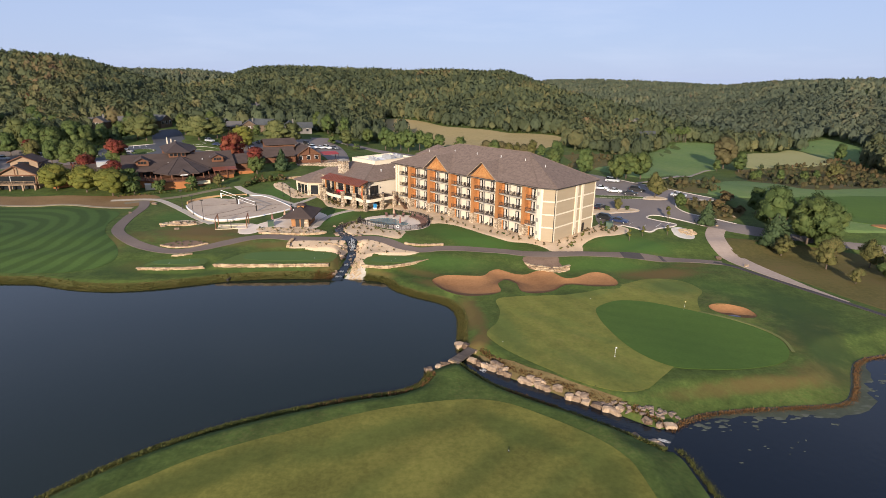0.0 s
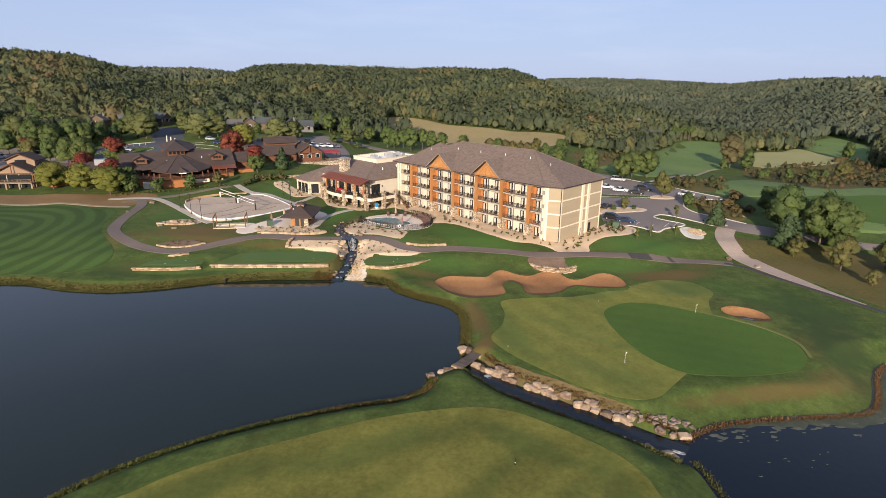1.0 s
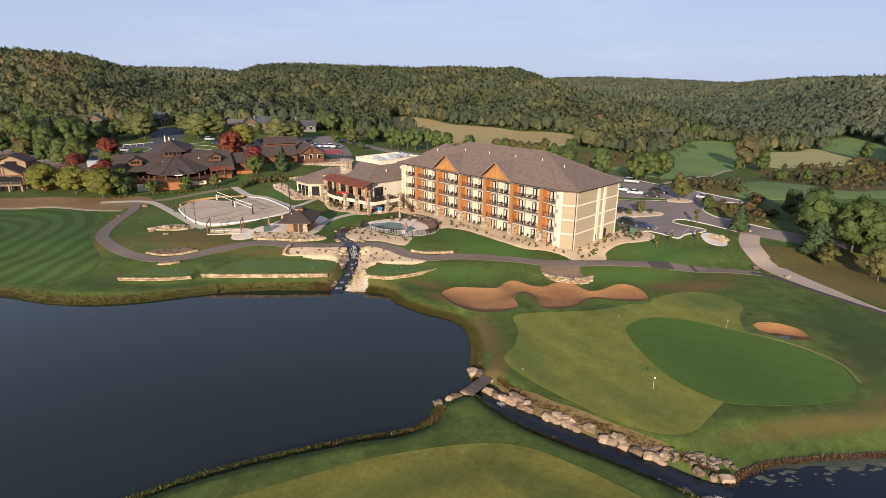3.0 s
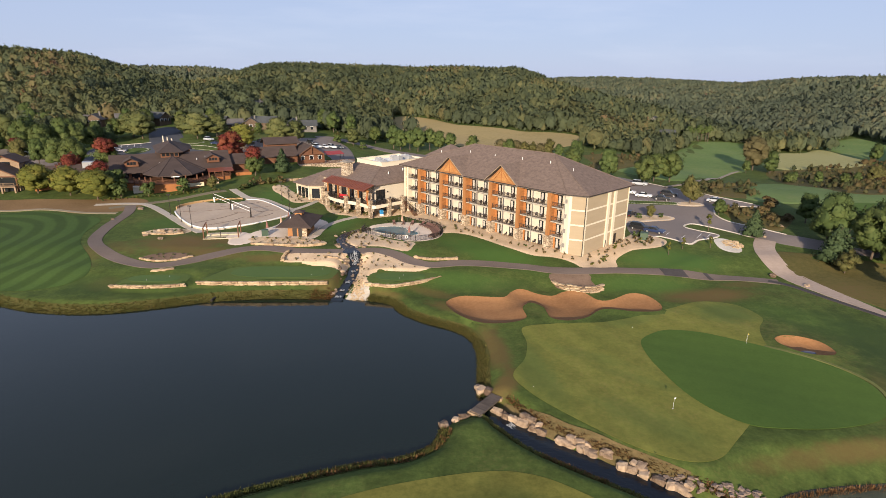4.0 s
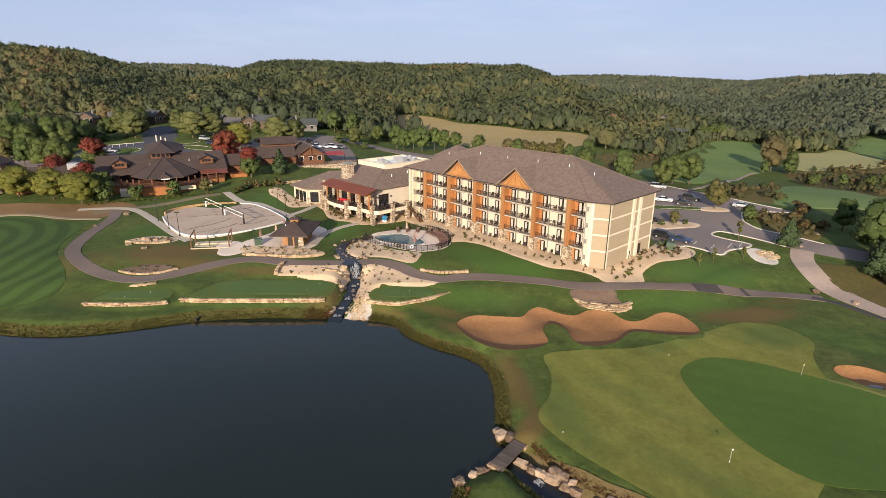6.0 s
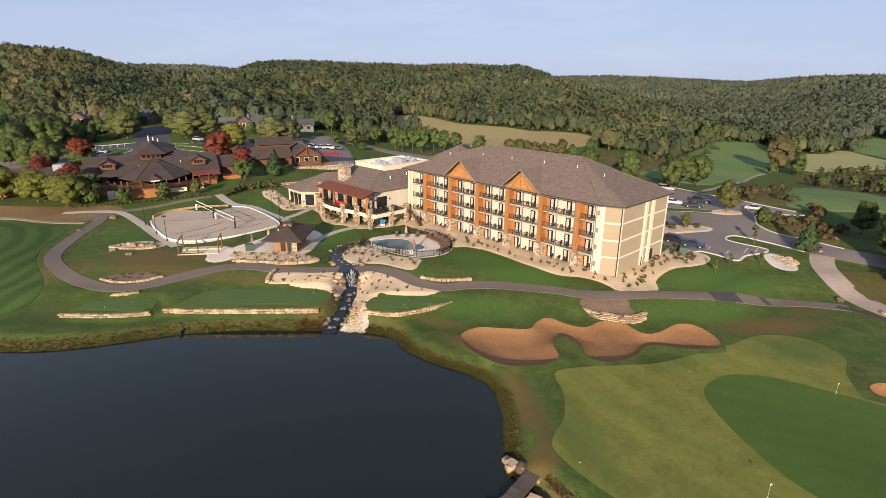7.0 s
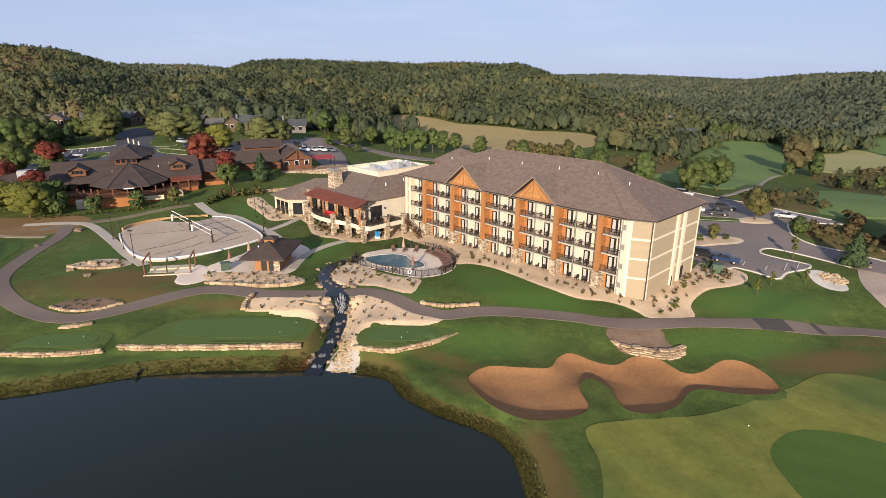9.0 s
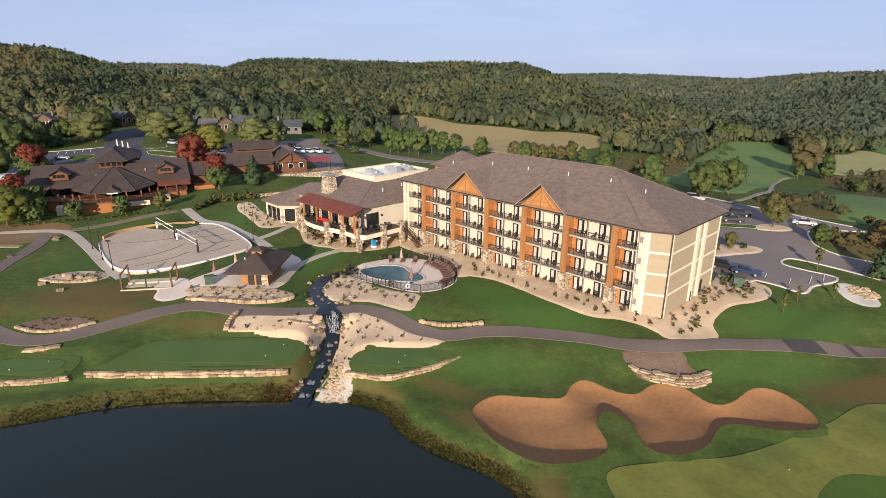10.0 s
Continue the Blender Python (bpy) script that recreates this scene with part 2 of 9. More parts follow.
TEES = [(spline([(-43.3, 95.6), (-42.2, 98), (-41.4, 100), (-39.5, 102.6), (-35, 103.6), (-28.9, 103.9), (-22, 103.7), (-18.6, 101.5), (-18.6, 98), (-20.3, 95.8), (-30, 95.3), (-40, 95.2)], 0.8, True), -1.35),
        (spline([(-57.4, 93.8), (-56.9, 97), (-54.2, 98.6), (-49.4, 99.4), (-46, 98.8), (-45.2, 96.6), (-46, 94.2), (-51, 93.6)], 0.8, True), -1.55),
        (spline([(-12.6, 95.2), (-13, 98), (-12, 100), (-8.5, 100.8), (-3.1, 100.6), (0.4, 99), (-3.6, 96.4), (-8, 94.5)], 0.8, True), -1.45)]

# skylines: bearing (degrees right of ahead), distance of the crest, height of its bare ground
NEAR_RIDGE = np.array([(-75, 690, 48), (-38.4, 690, 47.9), (-34.5, 690, 48.2), (-31.4, 690, 44.1), (-28.7, 700, 34.6), (-26.1, 690, 24.5), (-23, 660, 17.5), (-20.2, 680, 22), (-18.9, 720, 28.8), (-17.3, 760, 36.8), (-15.2, 780, 41), (-7.6, 800, 39.3),
                       (-3.1, 800, 37.9), (7.7, 800, 38.6), (10, 780, 31.1), (11.7, 720, 21.3), (14, 640, 14.7), (17.4, 560, 9), (22.4, 480, 1.7), (26.7, 440, -5.2), (31.6, 425, -9.7), (75, 425, -13)])
FAR_RIDGE = np.array([(-75, 1300, 34), (-28.5, 1300, 39.8), (-22.6, 1300, 40), (-20.7, 1300, 37.3), (-17.3, 1300, 30.3), (8.2, 1700, 22.9), (11, 1700, 23.8), (15.9, 1700, 29.9), (20.6, 1700, 26.6), (24.1, 1700, 21.7), (28.4, 1650, 17.5),
                      (31.1, 1500, 26.4), (33.2, 1350, 31.1), (36.4, 1250, 33), (39.7, 1200, 34), (75, 1180, 36)])


def lie_of(table, az):
    return np.interp(az, table[:, 0], table[:, 1]), np.interp(az, table[:, 0], table[:, 2])


def height(x, y):
    """The ground's height at many plan points."""
    x, y = np.asarray(x, dtype=float), np.asarray(y, dtype=float)
    yy = y - 10 * step(40, 60, x)
    z = -2.6 + 1.6 * step(92, 102, yy) + 1.0 * step(102, 112, yy)
    z += 3.0 * step(140, 200, y) * step(-15, -70, x) + (3.2 * step(190, 240, y) + 2.0 * step(240, 290, y)) * step(-20, -60, x) + 1.2 * step(125, 150, y) * step(50, 70, x) - 8.0 * step(150, 245, y) * step(78, 125, x) - 1.2 * step(250, 340, y) * step(120, 200, x)
    d, az = np.hypot(x, y), np.degrees(np.arctan2(x, np.maximum(y, 1e-3)))
    az = np.where(y > 0, az, np.sign(x) * 75)
    near_d, near_z = lie_of(NEAR_RIDGE, az)
    far_d, far_z = lie_of(FAR_RIDGE, az)
    r = np.clip((d - 290) / (near_d - 290), 0, 2)
    up = np.where(r < 1, r ** 1.15 * (1.15 - 0.15 * r), 1 - 0.9 * step(1, 1.7, r))
    spur = (3.6 * np.sin(x / 29 + 0.9 * np.sin(y / 90)) + 2.4 * np.sin(x / 13 + y / 71 + 1.0) + 3.0 * np.sin(x / 61 + 1.3) * np.sin(y / 83)) * 4 * np.clip(r * (1 - r), 0, 0.25)
    foot = np.interp(az, [-20, 8, 24, 30, 36], [800, 820, 700, 480, 400])
    q = np.clip((d - foot) / (far_d - foot), 0, 1.5)
    back = np.where(q < 1, q ** 1.1, 1 - 0.5 * (q - 1))
    roll_ = (4.5 * np.sin(x / 47 + 0.6 * np.sin(y / 120)) + 3.0 * np.sin(x / 23 - y / 110)) * 4 * np.clip(q * (1 - q), 0, 0.25)
    mask = step(270, 380, y + 0.15 * np.abs(x))
    z = z + mask * np.maximum((near_z - z) * up * (near_z > z) + spur * (near_z > z + 6), np.maximum(far_z - z, 0) * back + roll_)
    z += 0.18 * np.sin(x / 7.3 + 0.5) * np.sin(y / 9.1) + 0.1 * np.sin(x / 3.9 + y / 5.2)
    local = (np.abs(x) < 240) & (y < 170) & (y > -80)
    if local.any():
        lx, ly, lz = x[local], y[local], z[local]
        for poly, level, rise in ((POND, POND_LEVEL, 0.42), (LOW_POND, LOW_LEVEL, 0.2)):
            s = signed(lx, ly, poly)
            lz = np.where(s < 0, level - np.minimum(1.5, 0.1 - 0.45 * s), np.minimum(lz, level - 0.1 + rise * s + 0.02 * s * s))
        near = (lx > 0) & (lx < 34) & (ly > 34) & (ly < 64)
        s, w = line_dist(lx[near], ly[near], LOW_STREAM)
        bed = POND_LEVEL - 0.25 - 0.4 * w
        lz[near] = np.where(s < 4, np.minimum(lz[near], bed - 0.3 + 0.75 * np.maximum(0, s - 1.0)), lz[near])
        near = (lx > -27) & (lx < -9) & (ly > 88) & (ly < 132)
        s, w = line_dist(lx[near], ly[near], HIGH_STREAM)
        bed = np.interp(w, *HIGH_LEVELS) - 0.03
        over, _ = line_dist(lx[near], ly[near], CART)
        cut = np.where(s < 4, np.minimum(lz[near], bed - 0.35 + 0.8 * np.maximum(0, s - 0.8)), lz[near])
        lz[near] += (cut - lz[near]) * step(1.3, 1.55, over)
        lz[near] -= 0.3 * np.exp(-((lx[near] + 17.5) / 3.3) ** 2 - ((ly[near] - 110) / 2.6) ** 2)  # the path dips to its ford
        for poly, top in TEES:
            near = (np.abs(lx - poly[:, 0].mean()) < 17) & (np.abs(ly - poly[:, 1].mean()) < 9)
            s = signed(lx[near], ly[near], poly)
            lz[near] += (top - lz[near]) * step(0.7, -0.3, s)
        for poly, deep in ((BUNKER, 0.42), (SMALL_BUNKER, 0.7)):
            near = (lx > poly[:, 0].min() - 3) & (lx < poly[:, 0].max() + 3) & (ly > poly[:, 1].min() - 3) & (ly < poly[:, 1].max() + 3)
            s = signed(lx[near], ly[near], poly)
            lz[near] += 0.12 * (1 - step(0, 2.2, np.abs(s))) - deep * step(0.1, -0.9, s) - 0.35 * step(-0.8, -4, s)
        z[local] = lz
    return z


def grow(a, b, fine, far, most):
    """Even steps between a and b, then ever wider ones out to -far and far."""
    mid = list(np.arange(a, b + fine / 2, fine))
    up, down, s = [mid[-1]], [mid[0]], fine
    while up[-1] < far:
        s = min(s * 1.09, most)
        up.append(up[-1] + s)
    s = fine
    while down[-1] > -far:
        s = min(s * 1.09, most)
        down.append(down[-1] - s)
    return np.array(down[:0:-1] + mid + up[1:])


gx_, gy_ = grow(-100, 92, 0.7, 3200, 60), grow(26, 132, 0.7, 3200, 60)
GX, GY = np.meshgrid(gx_, gy_)
GZ = height(GX.ravel(), GY.ravel())
for poly in (BUNKER, SMALL_BUNKER):
    near = (np.abs(GX.ravel() - poly[:, 0].mean()) < 25) & (np.abs(GY.ravel() - poly[:, 1].mean()) < 12)
    GZ[near] -= 0.3 * step(-0.2, -0.9, signed(GX.ravel()[near], GY.ravel()[near], poly))
nx_, ny_ = len(gx_), len(gy_)
GRID = GZ.reshape(ny_, nx_)


def gz(x, y):
    """Height of the ground's own surface at one plan point."""
    i, j = int(np.clip(np.searchsorted(gx_, x) - 1, 0, nx_ - 2)), int(np.clip(np.searchsorted(gy_, y) - 1, 0, ny_ - 2))
    a, b = (x - gx_[i]) / (gx_[i + 1] - gx_[i]), (y - gy_[j]) / (gy_[j + 1] - gy_[j])
    return float((GRID[j, i] * (1 - a) + GRID[j, i + 1] * a) * (1 - b) + (GRID[j + 1, i] * (1 - a) + GRID[j + 1, i + 1] * a) * b)


idx = np.arange(nx_ * ny_).reshape(ny_, nx_)
quads = np.stack([idx[:-1, :-1], idx[:-1, 1:], idx[1:, 1:], idx[1:, :-1]], -1).reshape(-1, 4)

turf = mat("turf", (0.0416, 0.06656, 0.01508), (0.07176, 0.09984, 0.02288), 2.2, 0.06, 0.9, 0.5, 0.08, third=(0.1248, 0.1144, 0.03744), spec=0.15)


def mottle(m, scale, amount):
    """Uneven growth: the colour waxes and wanes at several sizes."""
    n, ln = m.node_tree.nodes, m.node_tree.links
    b = n["Principled BSDF"]
    src = b.inputs["Base Color"].links[0].from_socket
    geo = n.new("ShaderNodeNewGeometry")
    no = n.new("ShaderNodeTexNoise")
    no.inputs["Scale"].default_value, no.inputs["Detail"].default_value, no.inputs["Roughness"].default_value = scale, 9, 0.78
    k = n.new("ShaderNodeMapRange")
    k.inputs[1].default_value, k.inputs[2].default_value, k.inputs[3].default_value, k.inputs[4].default_value = 0.3, 0.7, 1 - amount, 1 + amount
    sc = n.new("ShaderNodeVectorMath")
    sc.operation = 'SCALE'
    ln.new(geo.outputs["Position"], no.inputs[0])
    ln.new(no.outputs[0], k.inputs[0])
    ln.new(src, sc.inputs[0])
    ln.new(k.outputs[0], sc.inputs["Scale"])
    ln.new(sc.outputs[0], b.inputs["Base Color"])


mottle(turf, 0.35, 0.42)


def patches(m, colour, spots_, edge_=0.55):
    """Patches of another tone with soft ragged edges, at given places: x, y, two radii, turn, strength."""
    n, ln = m.node_tree.nodes, m.node_tree.links
    b = n["Principled BSDF"]
    geo = n.new("ShaderNodeNewGeometry")
    rag = n.new("ShaderNodeTexNoise")
    rag.inputs["Scale"].default_value, rag.inputs["Detail"].default_value, rag.inputs["Roughness"].default_value = 0.35, 5, 0.65
    ln.new(geo.outputs["Position"], rag.inputs[0])
    for x, y, rx, ry, turn, amount in spots_:
        mp = n.new("ShaderNodeMapping")
        mp.vector_type = 'TEXTURE'
        mp.inputs["Location"].default_value = (x, y, 0)
        mp.inputs["Rotation"].default_value = (0, 0, radians(turn))
        mp.inputs["Scale"].default_value = (rx, ry, 1e4)
        d = n.new("ShaderNodeVectorMath")
        d.operation = 'LENGTH'
        k = n.new("ShaderNodeMath")
        k.operation = 'MULTIPLY_ADD'
        k.inputs[1].default_value = 1.5
        r = n.new("ShaderNodeMapRange")
        r.interpolation_type = 'SMOOTHSTEP'
        r.inputs[1].default_value, r.inputs[2].default_value, r.inputs[3].default_value, r.inputs[4].default_value = 1.75 + edge_, 1.2, 0.0, amount
        mx = n.new("ShaderNodeMix")
        mx.data_type = 'RGBA'
        mx.inputs[7].default_value = (*colour, 1)
        ln.new(geo.outputs["Position"], mp.inputs[0])
        ln.new(mp.outputs[0], d.inputs[0])
        ln.new(rag.outputs[0], k.inputs[0])
        ln.new(d.outputs["Value"], k.inputs[2])
        ln.new(k.outputs[0], r.inputs[0])
        ln.new(r.outputs[0], mx.inputs[0])
        ln.new(b.inputs["Base Color"].links[0].from_socket, mx.inputs[6])
        ln.new(mx.outputs[2], b.inputs["Base Color"])


patches(turf, (0.142, 0.092, 0.034), [(48.5, 92.5, 8, 2.8, 8, 0.85), (56, 53.5, 6, 2.2, 20, 0.5), (-33, 106.5, 6, 1.6, 0, 0.6), (58, 98, 4, 1.4, 10, 0.5), (41, 49.6, 9, 1.1, 10, 0.4), (47, 50.6, 7, 1.5, 8, 0.4), (57.2, 62, 1.5, 4, -18, 0.5), (-53, 116, 5, 2.4, -30, 0.8), (-45, 116, 4, 2, -20, 0.7), (-88, 143, 6, 3, 0, 0.7), (0, 92.5, 5, 1.4, -25, 0.5), (-60, 95, 3, 2, 0, 0.4),
                                      (44, 106, 5, 1.5, 30, 0.35), (8.5, 72, 1.7, 7, 5, 0.75), (8.5, 62, 1.5, 3, -30, 0.8), (3, 86, 5, 1.6, -35, 0.6), (-66, 112, 5, 2, -40, 0.4), (-20.6, 96.4, 2.6, 3.4, 0, 0.8), (-54, 113, 9, 5, -20, 0.8), (-45, 108, 6, 2.5, 0, 0.5), (-70, 104, 3, 7, 20, 0.5), (-9.5, 92.6, 3.5, 1.3, -20, 0.6), (64, 66, 3, 6, -30, 0.35)])
patches(turf, (0.064, 0.128, 0.026), [(10, 111, 12, 4.5, -42, 0.85), (-25, 132, 5, 9, -20, 0.85), (48, 107, 10, 4.5, 12, 0.85), (-45, 160, 7, 8, 20, 0.7), (-66, 130, 6, 5, -50, 0.5), (-8, 110, 5, 3, -10, 0.6), (60, 82, 9, 4, -40, 0.35), (6, 97, 8, 3, -10, 0.6), (38, 96, 9, 3, 5, 0.6)])
# darker green turf; right of the green, shade on the slope is painted in
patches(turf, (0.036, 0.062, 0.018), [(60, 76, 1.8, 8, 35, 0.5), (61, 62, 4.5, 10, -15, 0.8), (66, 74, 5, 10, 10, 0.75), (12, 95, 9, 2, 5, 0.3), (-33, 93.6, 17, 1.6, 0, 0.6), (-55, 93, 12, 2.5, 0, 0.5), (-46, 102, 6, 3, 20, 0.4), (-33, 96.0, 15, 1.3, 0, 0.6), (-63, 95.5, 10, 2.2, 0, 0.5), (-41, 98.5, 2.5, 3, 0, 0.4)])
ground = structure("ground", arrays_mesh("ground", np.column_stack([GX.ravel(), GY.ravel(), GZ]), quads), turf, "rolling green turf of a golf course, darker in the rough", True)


def ground_at(x, y):
    """Height of the ground's own surface at many plan points."""
    i, j = np.clip(np.searchsorted(gx_, x) - 1, 0, nx_ - 2), np.clip(np.searchsorted(gy_, y) - 1, 0, ny_ - 2)
    a, b = (x - gx_[i]) / (gx_[i + 1] - gx_[i]), (y - gy_[j]) / (gy_[j + 1] - gy_[j])
    return (GRID[j, i] * (1 - a) + GRID[j, i + 1] * a) * (1 - b) + (GRID[j + 1, i] * (1 - a) + GRID[j + 1, i + 1] * a) * b


def sheet(name, poly, material, label="", lift=0.05, grid=1.6, thick=0.12, level=None):
    """A surface of its own laid over the ground inside an outline."""
    from mathutils.geometry import delaunay_2d_cdt
    poly = np.asarray(poly)
    x0, y0 = poly.min(0)
    x1, y1 = poly.max(0)
    px, py = np.meshgrid(np.arange(x0, x1, grid), np.arange(y0, y1, grid))
    px, py = px.ravel(), py.ravel()
    s = signed(px, py, poly)
    pts = [Vector(p) for p in poly] + [Vector(p) for p in np.column_stack([px, py])[s < -grid * 0.4]]
    k = len(poly)
    vs, _, fs, *_ = delaunay_2d_cdt(pts, [], [list(range(k))], 1, 1e-4)
    co = np.array([tuple(v) for v in vs])
    lie = height if "bunker" in name else ground_at
    z = (lie(co[:, 0], co[:, 1]) if level is None else np.full(len(co), level)) + lift
    sh = Shape()
    sh.add(np.column_stack([co, z]), [tuple(f) for f in fs])
    rim = lie(poly[:, 0], poly[:, 1]) if level is None else np.full(len(poly), level)
    area = sum(poly[i][0] * poly[(i + 1) % k][1] - poly[(i + 1) % k][0] * poly[i][1] for i in range(k))
    t = np.roll(poly, -1, axis=0) - np.roll(poly, 1, axis=0)
    t /= np.linalg.norm(t, axis=1)[:, None] + 1e-9
    out = poly + np.column_stack([t[:, 1], -t[:, 0]]) * (np.sign(area) * (0.04 if "bunker" in name else -0.05 if "mown" in label or "green" in name or "approach" in name else 6 * lift + 0.15) if level is None else 0)
    foot = lie(out[:, 0], out[:, 1]) - 0.02 if level is None else rim - thick
    if "bunker" in name and "far" not in name:
        outward = np.column_stack([t[:, 1], -t[:, 0]]) * np.sign(area)
        lip, far_ = poly + outward * 0.06, poly + outward * 2.0
        crest = 0.03 + 0.11 * np.clip(-outward[:, 1], 0, 1)
        ring = [(x, y, h - 0.05) for (x, y), h in zip(poly, rim)] + [(x, y, h + c) for (x, y), h, c in zip(lip, rim, crest)]
        turf_lip = Shape().add([(x, y, h + c + 0.004) for (x, y), h, c in zip(lip, rim, crest)] + [(x, y, h - 0.02) for (x, y), h in zip(far_, lie(far_[:, 0], far_[:, 1]))],
                               [((i, (i + 1) % k, k + (i + 1) % k, k + i) if area < 0 else (i, k + i, k + (i + 1) % k, (i + 1) % k)) for i in range(k)])
        structure("bunker_lip", turf_lip, turf, "raised turf lip round the sand", True)
    else:
        ring = [(x, y, h + lift) for (x, y), h in zip(poly, rim)] + [(x, y, h) for (x, y), h in zip(out, foot)]
    sh.add(ring, [((i, (i + 1) % k, k + (i + 1) % k, k + i) if area < 0 else (i, k + i, k + (i + 1) % k, (i + 1) % k)) for i in range(k)])
    return structure(name, sh, material, label, True)


def ribbon(name, line, width, material, label="", lift=0.07, across=4, level=None, wobble=0.0):
    """A path of even width along a plan line, lying on the ground, or at given levels."""
    line = np.asarray(line)
    t = np.gradient(line, axis=0)
    t /= np.linalg.norm(t, axis=1)[:, None]
    nrm = np.column_stack([-t[:, 1], t[:, 0]])
    w = np.asarray(width) * np.ones(len(line))
    if wobble:
        w = w * (1 + wobble * np.sin(np.arange(len(line)) * 1.7) * np.sin(np.arange(len(line)) * 0.63))
    rows = []
    for j in range(across + 1):
        p = line + nrm * (w * (j / across - 0.5))[:, None]
        z = (height(p[:, 0], p[:, 1]) if level is None else np.asarray(level)) + lift
        rows.append(np.column_stack([p, z]))
    vs = np.concatenate(rows)
    k = len(line)
    fs = [(j * k + i, j * k + i + 1, (j + 1) * k + i + 1, (j + 1) * k + i) for j in range(across) for i in range(k - 1)]
    sh = Shape().add(vs, fs)
    if level is None:
        for j, flip in ((0, False), (across, True)):
            top = rows[j]
            low = top - np.array([0, 0, 0.15])
            sh.add(list(top) + list(low), [((i, k + i, k + i + 1, i + 1) if not flip else (i + 1, k + i + 1, k + i, i)) for i in range(k - 1)])
    return structure(name, sh, material, label, True)


def water_mat(name, tint, scale, bump):
    m = bpy.data.materials.new(name)
    m.use_nodes = True
    n, ln = m.node_tree.nodes, m.node_tree.links
    b = n["Principled BSDF"]
    b.inputs["Base Color"].default_value = (*tint, 1)
    b.inputs["Roughness"].default_value, b.inputs["IOR"].default_value = 0.06, 1.33
    geo = n.new("ShaderNodeNewGeometry")
    a = n.new("ShaderNodeTexNoise")
    a.inputs["Scale"].default_value, a.inputs["Detail"].default_value = scale, 4
    bp = n.new("ShaderNodeBump")
    bp.inputs["Strength"].default_value, bp.inputs["Distance"].default_value = bump, 0.05
    ln.new(geo.outputs["Position"], a.inputs[0])
    ln.new(a.outputs[0], bp.inputs["Height"])
    ln.new(bp.outputs[0], b.inputs["Normal"])
    return m


pond_water = water_mat("pond_water", (0.0105, 0.0165, 0.0125), 1.2, 0.25)
low_water = water_mat("lower_pond_water", (0.0035, 0.0065, 0.0115), 1.2, 0.25)
stream_water = water_mat("stream_water", (0.012, 0.016, 0.02), 3.0, 0.8)
for nm, poly, level in (("pond_water", POND, POND_LEVEL), ("lower_pond_water", LOW_POND, LOW_LEVEL)):
    x0, y0, x1, y1 = *(poly.min(0) - 1), *(poly.max(0) + 1)
    sx, sy = np.arange(x0, x1 + 2, 2.0), np.arange(y0, y1 + 2, 2.0)
    WX, WY = np.meshgrid(sx, sy)
    keep = signed(WX.ravel(), WY.ravel(), poly).reshape(WX.shape) < 1.9
    cell = keep[:-1, :-1] | keep[1:, :-1] | keep[:-1, 1:] | keep[1:, 1:]
    ii = np.arange(WX.size).reshape(WX.shape)
    fq = np.stack([ii[:-1, :-1], ii[:-1, 1:], ii[1:, 1:], ii[1:, :-1]], -1)[cell]
    structure(nm, arrays_mesh(nm, np.column_stack([WX.ravel(), WY.ravel(), np.full(WX.size, level)]), fq), pond_water if nm == "pond_water" else low_water, "still dark pond water that mirrors the sky", True)

fairway_m = mat("fairway", (0.1058, 0.1061, 0.022), (0.162, 0.153, 0.03344), 1.6, 0.05, 0.9, 0.3, 0.05, third=(0.216, 0.1836, 0.0484), spec=0.15)
green_m = mat("green", (0.056, 0.1015, 0.019), (0.077, 0.1274, 0.025), 2.4, 0.06, 0.9, 0.2, 0.03, spec=0.15)
approach_m = mat("approach", (0.1198, 0.1357, 0.02756), (0.1712, 0.1738, 0.03816), 1.8, 0.11, 0.9, 0.25, 0.04, third=(0.2408, 0.1993, 0.06148), spec=0.15)
sand_m = mat("bunker_sand", (0.22, 0.105, 0.045), (0.345, 0.182, 0.083), 2.0, 0.1, 0.95, 0.4, 0.04, spec=0.1)
gravel_m = mat("pale_gravel", (0.4622, 0.3285, 0.2056), (0.7511, 0.5666, 0.3745), 6.5, 0.35, 0.95, 0.8, 0.06, spec=0.1)
asphalt_m = mat("path_asphalt", (0.125, 0.094, 0.077), (0.19, 0.148, 0.123), 4.0, 0.15, 0.9, 0.3, 0.02)
lot_m = mat("lot_asphalt", (0.155, 0.128, 0.115), (0.225, 0.188, 0.168), 3.0, 0.08, 0.9, 0.3, 0.02)
concrete_m = mat("concrete", (0.3572, 0.3069, 0.2484), (0.4888, 0.4278, 0.3496), 3.0, 0.15, 0.9, 0.3, 0.02)
mulch_m = mat("mulch", (0.11, 0.072, 0.05), (0.22, 0.15, 0.105), 5.0, 0.2, 0.95, 0.7, 0.06, spec=0.1)
dry_m = mat("dry_ground", (0.15, 0.094, 0.044), (0.26, 0.165, 0.082), 2.5, 0.1, 0.95, 0.5, 0.06, spec=0.1)
meadow_m = mat("meadow", (0.235, 0.185, 0.08), (0.34, 0.265, 0.125), 0.5, 0.03, 0.95, 0.5, 0.2, third=(0.27, 0.17, 0.08), spec=0.1)

